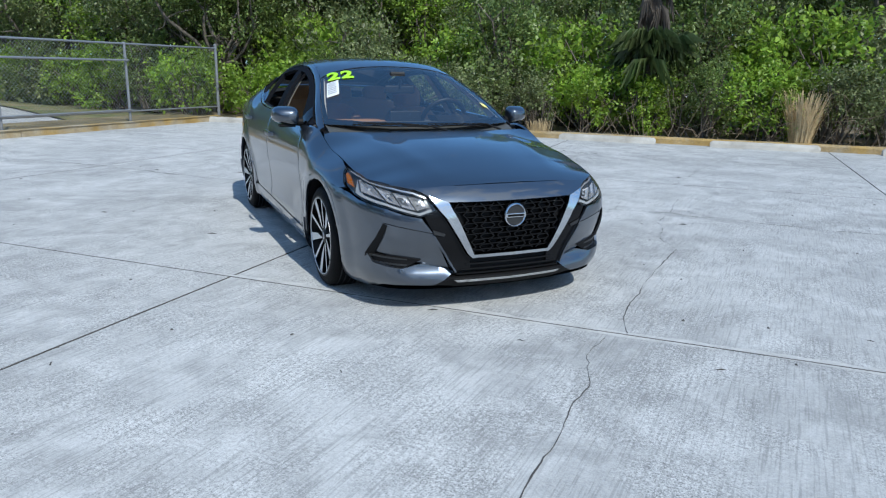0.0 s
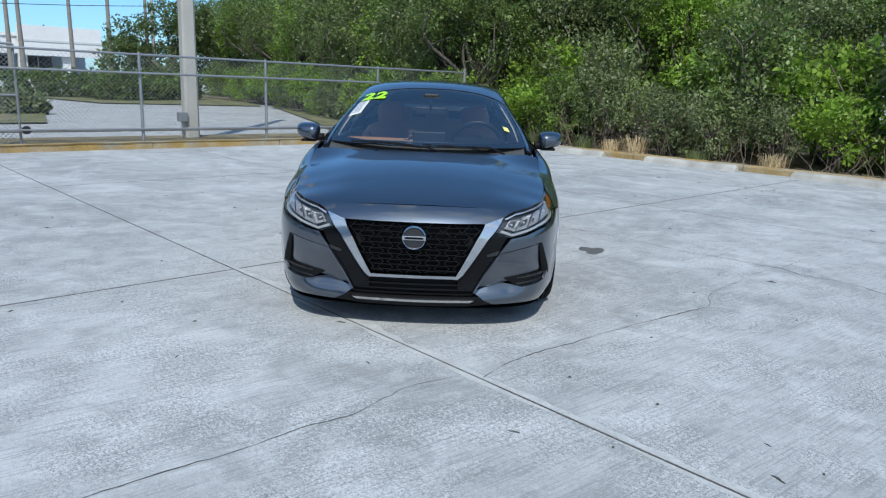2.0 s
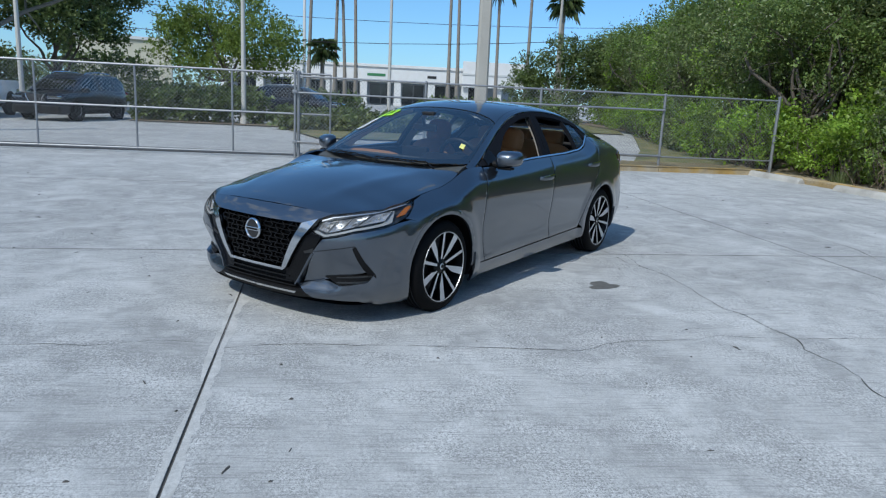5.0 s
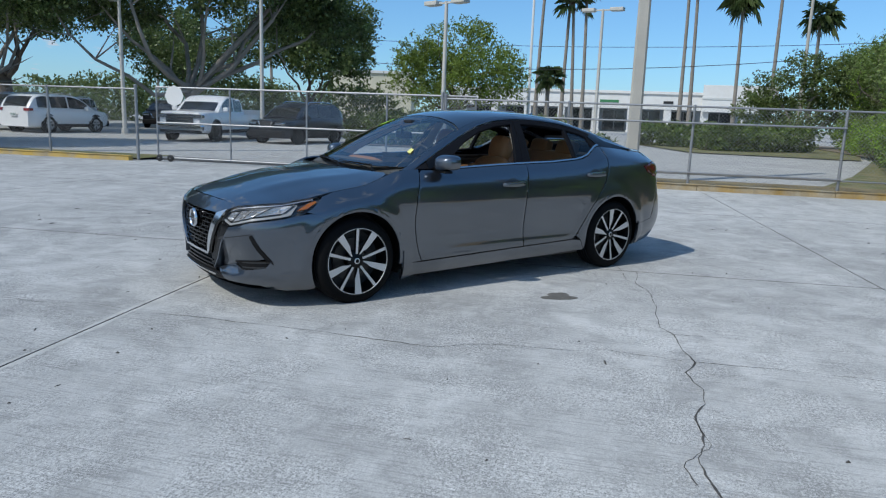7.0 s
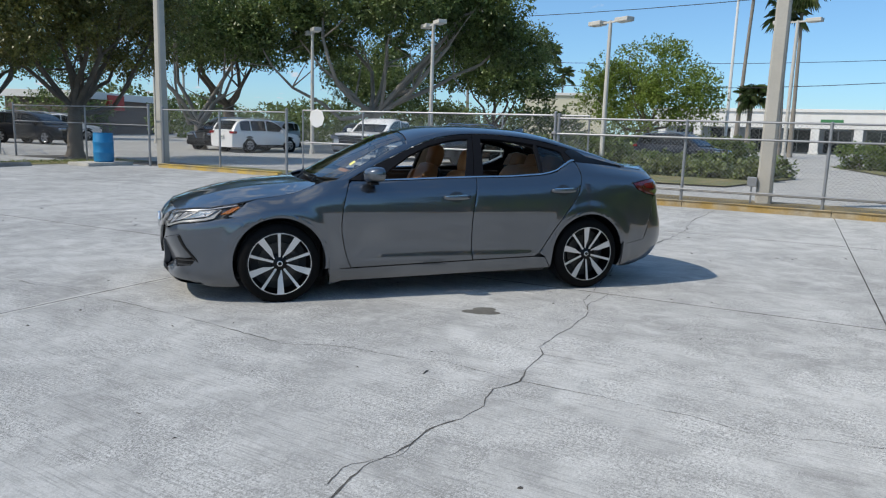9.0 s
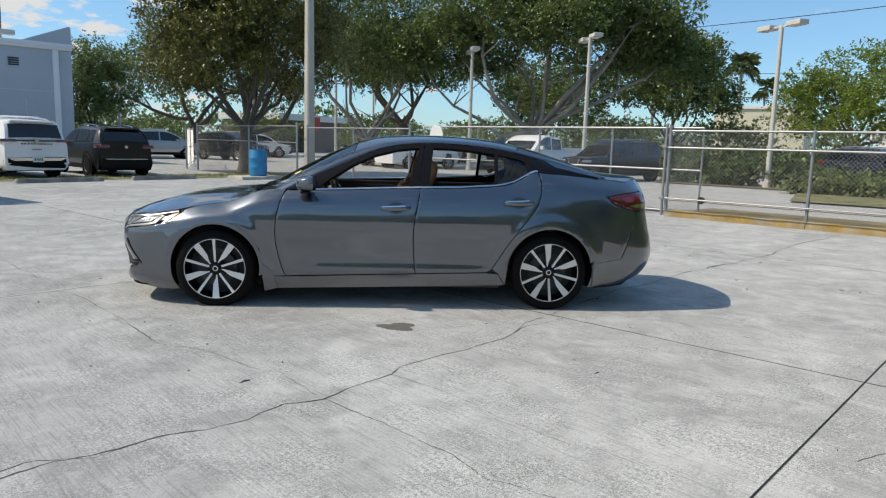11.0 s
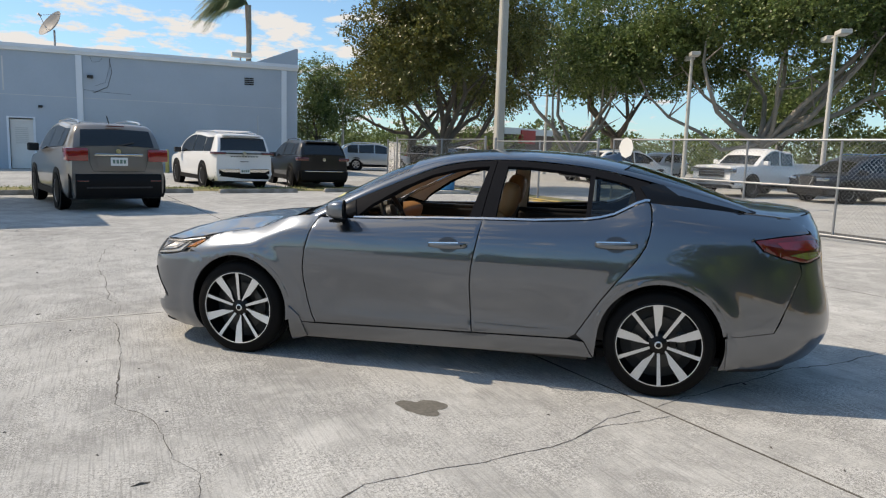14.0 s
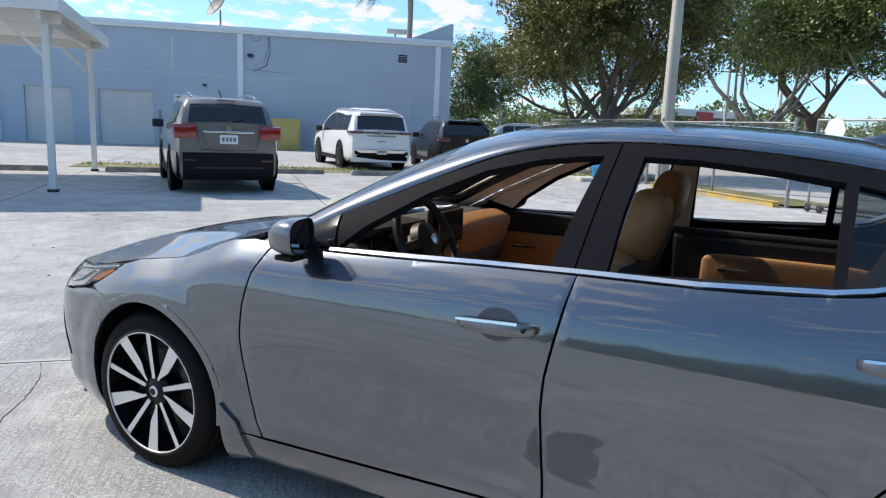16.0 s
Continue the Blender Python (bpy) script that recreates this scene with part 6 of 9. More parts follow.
for s in (False, True):
    part("bumper_side", skin(rb_up, on_rear, 0.02, mirror=s), M_PAINT, rbump, "", True, 40)
    part("bumper_side", skin(rb_lo, on_rear, 0.02, mirror=s), M_PAINT, rbump, "", True, 40)
dif = [r_y(0.0, 0.298), r_y(0.4, 0.298), r_y(0.62, 0.286), r_y(0.60, 0.22), r_y(0.3, 0.20), r_y(0.0, 0.20)]
part("rear_valance", skin(dif + side_of(dif[1:-1][::-1], -1), on_rear, 0.06, lift=-0.012), M_BLACKMATTE, rbump, "black lower rear valance", True)
for s in (False, True):
    tl_o = [r_x(-1.835, 0.944), r_x(-1.99, 0.968), r_x(-2.12, 0.978), r_y(0.70, 0.978), r_y(0.60, 0.976), r_y(0.60, 0.86), r_y(0.68, 0.845), r_x(-2.13, 0.828), r_x(-2.085, 0.830), r_x(-1.99, 0.850), r_x(-1.885, 0.888)]
    tl = part("tail_lamp", skin(tl_o, on_rear, 0.03, thick=0.015, lift=0.006, gap=0.002, mirror=s, curl=0.004), M_REDDARK, car, "dark red wraparound tail lamp", True)
    part("lamp_band", skin([r_x(-1.95, 0.935), r_x(-2.10, 0.950), r_y(0.64, 0.950), r_y(0.64, 0.905), r_x(-2.10, 0.895), r_x(-1.99, 0.900)], on_rear, 0.03, thick=0.006, lift=0.0085, mirror=s), M_REDLENS, tl, "bright red lens band", True)
    part("lamp_base", skin([r_x(-2.02, 0.868), r_x(-2.10, 0.884), r_y(0.66, 0.888), r_y(0.66, 0.862), r_x(-2.12, 0.846)], on_rear, 0.03, thick=0.006, lift=0.0085, mirror=s), M_CHROME, tl, "clear lower lens", True)

# side window frames and pillars
both("window_frame", [(0.80, 0.957), (0.70, 1.00), (0.56, 1.078), (0.45, 1.125), (0.25, 1.214), (0.05, 1.290), (-0.15, 1.330), (-0.30, 1.342), (-0.30, 1.306), (-0.2, 1.300), (-0.087, 1.285), (0.092, 1.240), (0.273, 1.157), (0.455, 1.043), (0.535, 0.972), (0.545, 0.957)],
     on_pane, M_BFRAME, car, "satin black window frame", step=0.04, thick=0.03)
both("b_pillar", [(-0.188, 0.976), (-0.235, 1.15), (-0.277, 1.306), (-0.282, 1.342), (-0.318, 1.344), (-0.262, 0.978)], on_pane, M_BFRAME, car, "satin black pillar panel", step=0.04, thick=0.03)
both("b_pillar", [(-0.267, 0.978), (-0.323, 1.344), (-0.40, 1.346), (-0.392, 1.310), (-0.37, 1.15), (-0.355, 0.982)], on_pane, M_BFRAME, car, "satin black pillar panel", step=0.04, thick=0.03)
both("window_frame", [(-0.39, 1.346), (-0.6, 1.338), (-0.8, 1.322), (-1.0, 1.296), (-1.15, 1.262), (-1.25, 1.235), (-1.30, 1.205), (-1.262, 1.128), (-1.235, 1.126), (-1.195, 1.113), (-1.184, 1.118), (-1.172, 1.196), (-1.155, 1.212), (-1.097, 1.233), (-0.93, 1.266), (-0.748, 1.290), (-0.53, 1.307), (-0.39, 1.309)],
     on_pane, M_BFRAME, car, "satin black window frame", step=0.04, thick=0.03)
both("window_bar", [(-0.898, 1.013), (-0.905, 1.272), (-0.935, 1.268), (-0.925, 1.014)], on_pane, M_BFRAME, car, "satin black division bar", step=0.05, thick=0.03)
for s in (False, True):
    q = part("quarter_glass", skin([(-0.925, 1.014), (-0.935, 1.266), (-1.097, 1.233), (-1.155, 1.214), (-1.173, 1.197), (-1.185, 1.116), (-1.13, 1.085), (-1.06, 1.046), (-0.985, 1.025)], on_pane, 0.05, thick=0.004, lift=-0.01, mirror=s), M_GLASS_TINT, car, "fixed tinted quarter glass", True)
    q.visible_shadow = False
both("c_pillar_insert", [(-1.20, 1.206), (-1.27, 1.229), (-1.335, 1.222), (-1.42, 1.167), (-1.60, 1.128), (-1.80, 1.088), (-1.80, 1.074), (-1.55, 1.098), (-1.35, 1.112), (-1.264, 1.118), (-1.25, 1.14)], on_pane, M_BLACKGLOSS, car, "gloss black rear pillar insert", step=0.04, thick=0.02, lift=0.006)
sail = [(-1.345, 1.222)] + [(x, RAIL_Z(x) + 0.001) for x in (-1.4, -1.5, -1.6, -1.7, -1.8)] + [(-1.84, 1.088), (-1.80, 1.086), (-1.60, 1.126), (-1.42, 1.164)]
both("c_pillar", sail, on_pane, M_PAINT, car, step=0.04, thick=0.02)
# belt chrome, from the mirror back and up the kink
chrome_o = [(0.56, ZT(0.56) + 0.004)] + [(x, ZT(x) + 0.006) for x in (0.3, 0.0, -0.28, -0.6, -0.9)] + [(-0.985, 1.034), (-1.06, 1.055), (-1.13, 1.093), (-1.19, 1.126), (-1.235, 1.142), (-1.262, 1.140), (-1.258, 1.128), (-1.235, 1.128), (-1.19, 1.112), (-1.13, 1.080), (-1.06, 1.043), (-0.985, 1.022)] + [(x, ZT(x) - 0.006) for x in (-0.9, -0.6, -0.28, 0.0, 0.3, 0.56)]
def on_belt(x, z):
    p = on_pane(x, z)
    p.y = max(p.y, side_y(x, min(z, ZT(x))) - 0.012) - 0.8 * (z - ZT(x))
    return p


both("belt_moulding", chrome_o, on_belt, M_CHROME, car, "thin chrome window line moulding", step=0.03, thick=0.02, lift=0.008)
# dark seal between moulding and opening
both("window_seal", [(0.56, 0.968), (0.0, 0.985), (-0.5, 1.006), (-0.98, 1.036), (-0.98, 1.020), (-0.5, 0.994), (0.0, 0.972), (0.56, 0.954)], on_pane, M_BLACKMATTE, car, "black rubber window seal", step=0.06, thick=0.02, lift=-0.004)

# mirrors
for s in (1, -1):
    root = part("door_mirror", skin([(0.70, 0.955), (0.70, 1.0), (0.58, 1.062), (0.545, 0.965)], on_pane, 0.04, thick=0.02, lift=0.006, mirror=s < 0), M_BLACKGLOSS, car, "body-coloured door mirror on a black foot", True)
    part("arm", tube([(0.635, s * 0.80, 0.965), (0.63, s * 0.86, 0.965), (0.62, s * 0.90, 0.975)], [0.03, 0.026, 0.032], 10), M_BLACKMATTE, root, smooth=True)
    # shell: rounded rings from the open rear rim to the nose, then a dark bezel and the glass set in it
    def rim(x, k, dz=0.0, n=32):
        out = []
        for q in range(n):
            a = 2 * math.pi * q / n
            cy, cz = (math.copysign(abs(f(a)) ** 0.62, f(a)) for f in (math.cos, math.sin))
            taper = 1.0 - 0.20 * (cy + 1) / 2
            out.append((x - 0.022 * cy * k, s * (0.918 + 0.090 * cy * k), 1.010 + dz + (0.068 * cz * taper + 0.006 * cy) * k))
        return out
    def loft(rows, closed):
        bm = bmesh.new()
        rings = [[bm.verts.new(p) for p in row] for row in rows]
        for r0, r1 in zip(rings, rings[1:]):
            for k in range(len(r0)):
                bm.faces.new((r0[k], r0[(k + 1) % len(r0)], r1[(k + 1) % len(r0)], r1[k]))
        if closed:
            bm.faces.new(rings[-1])
        bmesh.ops.recalc_face_normals(bm, faces=bm.faces)
        return bm
    part("mirror_shell", loft([rim(0.580, 0.97), rim(0.588, 1.0), rim(0.615, 1.0), rim(0.645, 0.94, -0.002), rim(0.672, 0.80, -0.004), rim(0.690, 0.56, -0.006), rim(0.697, 0.25, -0.008)], True), M_PAINT, root, smooth=True, angle=60)
    part("mirror_bezel", loft([rim(0.580, 0.97), rim(0.581, 0.86), rim(0.588, 0.85)], False), M_BLACKMATTE, root, "black mirror bezel", True, 40)
    part("mirror_glass", loft([rim(0.588, 0.85), rim(0.588, 0.5)], True), mat("mirror_silver", (0.42, 0.43, 0.45), 0.02, metal=1.0, var=0.0), root, "silvered mirror glass")
    low_bm = bmesh.new()
    add_box(low_bm, (0.595, s * 0.905 - 0.060, 0.932), (0.665, s * 0.905 + 0.050, 0.950), 0.006)
    part("mirror_base", low_bm, M_BLACKMATTE, root)

# door handles with cups
for doors, hx0, hx1, hz in ((DOORS_F, 0.035, -0.205, 0.825), (DOORS_R, -0.962, -1.205, 0.882)):
    for ob, s in zip(doors, (1, -1)):
        xm = (hx0 + hx1) / 2
        cup = []
        for k in range(24):
            a = 2 * math.pi * k / 24
            cup.append((xm + 0.066 * math.cos(a), hz + 0.002 + 0.047 * math.sin(a)))
        # Flat oval darker than the paint: the body-coloured cup's shade put into colour.
        part("handle_cup", skin(cup, on_side, 0.015, thick=0.0, lift=0.0012, mirror=s < 0), M_CUPSHADE, ob, "flat dark oval for the shade in the handle cup", True)
        bm = bmesh.new()
        rings = []
        m = 14
        for i in range(m):
            t = i / (m - 1)
            x = hx0 + (hx1 - hx0) * t
            p = on_side(x, hz + 0.006 * t)
            e = math.sin(math.pi * clamp(t * 0.96 + 0.02)) ** 0.35
            out = 0.012 + 0.028 * math.sin(math.pi * t) ** 0.45
            rings.append([bm.verts.new((x, s * (p.y + out + 0.010 * e * math.cos(a)), p.z + (0.006 + 0.0155 * e) * math.sin(a))) for a in (2 * math.pi * k / 10 for k in range(10))])
        for r0, r1 in zip(rings, rings[1:]):
            for k in range(10):
                bm.faces.new((r0[k], r0[(k + 1) % 10], r1[(k + 1) % 10], r1[k]))
        bm.faces.new(rings[0])
        bm.faces.new(rings[-1])
        h = part("door_handle", bm, M_HANDLE, ob, "satin silver-grey pull handle with chrome face", True, 50)
        part("handle_band", skin([(hx0 - 0.01, hz + 0.002), (hx1 + 0.045, hz + 0.010), (hx1 + 0.045, hz + 0.018), (hx0 - 0.01, hz + 0.008)], on_side, 0.02, thick=0.006, lift=0.049, mirror=s < 0), M_CHROME, h, "chrome handle band", True)
        if doors is DOORS_F and s > 0:
            part("key_button", tube([(hx1 + 0.028, side_y(hx1, hz) + 0.03, hz + 0.007), (hx1 + 0.028, side_y(hx1, hz) + 0.043, hz + 0.007)], 0.006, 10), M_BLACKGLOSS, h, "small black key button")

# shark-fin aerial, wipers
bm = bmesh.new()
for sg in (1, -1):
    for t in (0, 0.25, 0.5, 0.75, 1.0):
        bm.verts.new((-0.93 - 0.16 * t, 0.03 * math.sin(math.pi * min(1, t + 0.05)) * sg, TOP_Z(-0.93 - 0.16 * t) - 0.004))
for t in (0, 0.5, 1.0):
    bm.verts.new((-1.0 - 0.07 * t, 0, TOP_Z(-1.0 - 0.07 * t) + 0.05 * (0.3 + 0.7 * t)))
bmesh.ops.convex_hull(bm, input=bm.verts)
part("roof_aerial", bm, M_PAINT, car, "small shark-fin roof aerial", True, 60)
for (y0, x0, y1, x1) in ((0.10, 1.085, -0.54, 0.965), (0.55, 1.03, -0.02, 1.04)):
    w = part("wiper", tube([(x0 + 0.03, y0, on_hood(x0 + 0.03, y0).z - 0.005), (x0 - 0.02, y0 - 0.1, on_top(*t_y(x0 - 0.02, y0 - 0.1)).z + 0.010), ((x0 + x1) / 2, (y0 + y1) / 2, on_top(*t_y((x0 + x1) / 2, (y0 + y1) / 2)).z + 0.012), (x1, y1, on_top(*t_y(x1, y1)).z + 0.014)], [0.008, 0.006, 0.005, 0.003], 6), M_BLACKMATTE, car, "black windscreen wiper")
    part("blade", tube([(x1 + 0.01 + (x0 - x1) * t, y1 + (y0 - y1) * t, on_top(*t_y(x1 + 0.01 + (x0 - x1) * t, y1 + (y0 - y1) * t)).z + 0.008) for t in (0, 0.2, 0.4, 0.6, 0.8)], 0.004, 5), M_BLACKMATTE, w)

# year numerals and labels on the windscreen
def glass_patch(corners, lift):
    bm = bmesh.new()
    vs = []
    for x, y in corners:
        vs.append(bm.verts.new(on_top(*t_y(x, y)) + Vector((0.4, 0, 0.9)) * lift))
    bm.faces.new(vs)
    return bm


txt = bpy.data.curves.new("year_text", "FONT")
txt.body, txt.size, txt.offset, txt.extrude = "22", 0.135, 0.006, 0.0006
txt.space_character = 1.15
tob = new("year_text", txt)
bpy.context.view_layer.update()
tme = bpy.data.meshes.new_from_object(tob.evaluated_get(bpy.context.evaluated_depsgraph_get()))
bpy.data.objects.remove(tob)
xs_ = [v.co.x for v in tme.vertices]
tx0, tx1 = min(xs_), max(xs_)
for v in tme.vertices:
    u = (v.co.x - tx0) / (tx1 - tx0)
    w_ = v.co.y
    gx, gy = 0.372 - w_ * 1.22 + 0.045 * u, -0.545 + 0.195 * u
    gy += 0.0 + (0.375 - gx) * 0.18
    p = on_top(*t_y(gx, gy))
    v.co = p + Vector((0.35, 0, 0.9)) * (0.003 + v.co.z)
tme.materials.append(M_LIME)
tn = new("year_numerals", tme)
tn.parent = car
tn["label"] = "lime green vinyl numerals on the windscreen"
lab = part("window_label", glass_patch([(0.41, -0.562), (0.41, -0.475), (0.60, -0.525), (0.60, -0.616)], 0.003), M_PAPER, car, "white printed price label inside the windscreen")
for k in range(7):
    x0 = 0.424 + 0.023 * k
    dy = -(x0 - 0.40) * 0.27
    part("print_bar", glass_patch([(x0, -0.553 + dy), (x0, -0.490 + dy), (x0 + 0.007, -0.492 + dy), (x0 + 0.007, -0.555 + dy)], 0.0045), M_INK, lab)
part("inspection_sticker", glass_patch([(0.755, 0.560), (0.755, 0.600), (0.705, 0.585), (0.705, 0.545)], 0.003), M_YLABEL, car, "pale yellow sticker low on the windscreen")

# dark inner shell that closes the gaps, wheel wells and floor
for span in ((1.98, 1.92, 1.85, 1.75), (0.95, 0.5, 0.0, -0.5, -0.95), (-1.75, -1.9, -2.05, -2.15)):
    for s in (1, -1):
        core = bmesh.new()
        prev = None
        for xx in span:
            tz = (HOOD_E(xx) - 0.06) if xx > 1.0 else (ZT(xx) - 0.05)
            zs = [0.17 + (tz - 0.17) * k / 8 for k in range(9)]
            ring = [core.verts.new((xx, s * max(0.02, side_y(xx, z) - (0.10 if xx > 1.7 else 0.035)), z)) for z in zs]
            if prev:
                for a, b, c, d in zip(prev, prev[1:], ring[1:], ring):
                    core.faces.new((a, b, c, d))
            prev = ring
        part("inner_body", core, M_INBLACK, car, "dark inner structure")
for x, nm in ((AX_F, "wheel_well"), (AX_R, "wheel_well")):
    for s in (1, -1):
        bm = bmesh.new()
        pr = [(x + 0.375 * math.cos(radians(a)), HUB_Z + 0.375 * math.sin(radians(a))) for a in range(-20, 201, 10)]
        r0 = [bm.verts.new((px, s * 0.55, pz)) for px, pz in pr]
        r1 = [bm.verts.new((px, s * (side_y(px, max(0.15, pz)) - 0.012), pz)) for px, pz in pr]
        for k in range(len(pr) - 1):
            bm.faces.new((r0[k], r0[k + 1], r1[k + 1], r1[k]))
        bm.faces.new(r0)
        part(nm, bm, M_BLACKMATTE, car, "black wheel arch liner", True, 50)
for x, a0, a1 in ((AX_F, 20, 166), (AX_R, 14, 160)):
    lip = arc(x, HUB_Z + 0.009, ARCH + 0.002, a0, a1, 26) + arc(x, HUB_Z + 0.009, ARCH + 0.036, a0, a1, 26)[::-1]
    both("arch_lip", lip, on_side, M_PAINT, car, "raised painted wheel arch lip", step=0.03, thick=0.012, lift=0.0045, curl=0.003)
floor_bm = box((-1.9, -0.72, 0.17), (1.72, 0.72, 0.23), 0.02)
tray = bmesh.new()
for zz in (0.150, 0.172):
    ys = [-0.74 + 1.48 * k / 24 for k in range(25)]
    rim_ = [tray.verts.new((on_front(*f_y(y, 0.18)).x - 0.02, y, zz)) for y in ys]
    tray.faces.new([tray.verts.new((1.70, -0.74, zz))] + rim_ + [tray.verts.new((1.70, 0.74, zz))])
part("undertray", tray, M_BLACKMATTE, car, "black tray under the nose")
part("underbody", floor_bm, M_BLACKMATTE, car, "black underbody")
part("engine_bulkhead", box((0.92, -0.72, 0.2), (1.0, 0.72, 0.90)), M_INBLACK, car)
part("engine_cover", box((1.0, -0.60, 0.3), (1.98, 0.60, 0.62)), M_INBLACK, car)
part("trunk_bulkhead", box((-1.42, -0.70, 0.2), (-1.36, 0.70, 1.02)), M_INBLACK, car)
for x, zt in ((0.94, 0.30), (-1.755, 0.36)):
    for s in (1, -1):
        o = [(x + 0.035, zt + 0.06), (x - 0.035 if x > 0 else x - 0.02, zt), (x - 0.08 if x > 0 else x - 0.05, 0.165 if x > 0 else 0.22), (x + 0.03, 0.135 if x > 0 else 0.20)]
        part("mud_flap", skin(o, on_side, 0.03, thick=0.02, lift=0.012, mirror=s < 0), M_PAINT, car, "body-coloured mud guard", True)


# wheels
def wheel(x, s, turn):
    root = part("wheel", lathe([(0.235, -0.10), (0.25, -0.105), (0.262, -0.104), (0.290, -0.100), (0.305, -0.088), (0.3155, -0.070), (0.318, -0.045), (0.318, 0.045), (0.3155, 0.070), (0.305, 0.088), (0.290, 0.100), (0.262, 0.104), (0.25, 0.105), (0.235, 0.10)], 64, "y", cap=False), M_TYRE, car, "black tyre on a two-tone alloy wheel", True, 50)
    root.name = "wheel"
    root.matrix_basis = pose(x, s * 0.772, HUB_Z, 0, turn, 0 if s > 0 else 180)
    # tread grooves
    for gy in (-0.05, -0.017, 0.017, 0.05):
        part("tread_groove", lathe([(0.3182, gy - 0.004), (0.3188, gy - 0.004), (0.3188, gy + 0.004), (0.3182, gy + 0.004)], 48, "y", close=True), M_DARK, root)
    part("rim", lathe([(0.237, 0.104), (0.240, 0.108), (0.252, 0.105), (0.252, 0.095), (0.237, 0.09)], 64, "y", close=True), M_RIMBLACK, root, "black alloy rim edge", True, 40)
    part("rim_lip", lathe([(0.2365, 0.1045), (0.2375, 0.1085), (0.2415, 0.1088), (0.2425, 0.1045)], 64, "y", close=True), M_RIM, root, "bright machined rim lip", True, 40)
    part("barrel", lathe([(0.246, 0.098), (0.232, 0.06), (0.22, 0.0), (0.19, -0.09)], 48, "y", cap=False), M_RIMBLACK, root, "black wheel barrel", True)
    part("brake_disc", lathe([(0.06, 0.0), (0.155, 0.0), (0.155, 0.012), (0.06, 0.012)], 40, "y", close=True), M_DISC, root, "grey steel brake disc", True, 30)
    part("back_plate", lathe([(0.0, -0.01), (0.22, -0.01), (0.22, -0.03), (0.0, -0.03)], 32, "y"), M_DARK, root)
    part("caliper", box((-0.155, -0.005, -0.06), (-0.105, 0.035, 0.06), 0.012), M_DISC, root)
    hub = part("hub", lathe([(0.0, 0.088), (0.024, 0.088), (0.03, 0.084), (0.05, 0.080), (0.066, 0.066), (0.07, 0.02), (0.0, 0.02)], 30, "y"), M_RIMBLACK, root, "black hub", True, 40)
    part("centre_cap", lathe([(0.0, 0.091), (0.016, 0.091), (0.021, 0.089), (0.024, 0.0865)], 24, "y", cap=False), M_RIM, hub, "round silver cap ring", True)
    part("cap_disc", lathe([(0.0, 0.0925), (0.014, 0.0925), (0.014, 0.09)], 20, "y"), M_RIMBLACK, hub)
    for k in range(5):
        a = 2 * math.pi * (k + 0.5) / 5
        part("lug_nut", lathe([(0.0, 0.0), (0.009, 0.0), (0.009, -0.02), (0, -0.02)], 6, "y"), M_RIM, hub, m=Matrix.Translation((0.057 * math.sin(a), 0.079, 0.057 * math.cos(a))))
    for k in range(10):
        a = 2 * math.pi * k / 10
        wide = k % 2 == 0
        w1 = 0.0275 if wide else 0.0115
        r0, r1 = 0.052, 0.237
        bm = bmesh.new()
        tops, lows = [], []
        for i in range(11):
            t = i / 10
            r = r0 + (r1 - r0) * t
            w = (0.0045 + 0.0085 * clamp((t - 0.14) / 0.22) + (w1 - 0.013) * t ** 0.9) if wide else 0.0085 + (w1 - 0.0085) * t
            y = 0.084 + 0.019 * t
            sx = (0.009 if wide else 0.0) * (1 - clamp((t - 0.1) / 0.3))
            tops.append((bm.verts.new((sx - w, y, r)), bm.verts.new((sx + w, y, r))))
            lows.append((bm.verts.new((sx - w * 0.8, y - 0.03, r)), bm.verts.new((sx + w * 0.8, y - 0.03, r))))
        for i in range(10):
            f = bm.faces.new((tops[i][0], tops[i][1], tops[i + 1][1], tops[i + 1][0]))
            f.material_index = 0
            for j in (0, 1):
                g = bm.faces.new((tops[i][j], tops[i + 1][j], lows[i + 1][j], lows[i][j]))
                g.material_index = 1
        ob = part("spoke", bm, [M_RIM, M_RIMBLACK], root)
        ob.matrix_basis = Matrix.Rotation(a, 4, "Y")
    return root


wheel(AX_F, 1, 37)
wheel(AX_R, 1, 4)
wheel(AX_F, -1, 31)
wheel(AX_R, -1, 14)


# ---- sedan cabin ----
def cushion(name, size, m, material, parent, label="", power=0.45, seg=(18, 12)):
    """A soft block: a sphere pressed towards a box."""
    bm = bmesh.new()
    bmesh.ops.create_uvsphere(bm, u_segments=seg[0], v_segments=seg[1], radius=1.0)
    for v in bm.verts:
        v.co = Vector([math.copysign(abs(c) ** power, c) * s / 2 for c, s in zip(v.co, size)])
    bmesh.ops.transform(bm, matrix=m, verts=bm.verts)
    return part(name, bm, material, parent, label, True, 70)


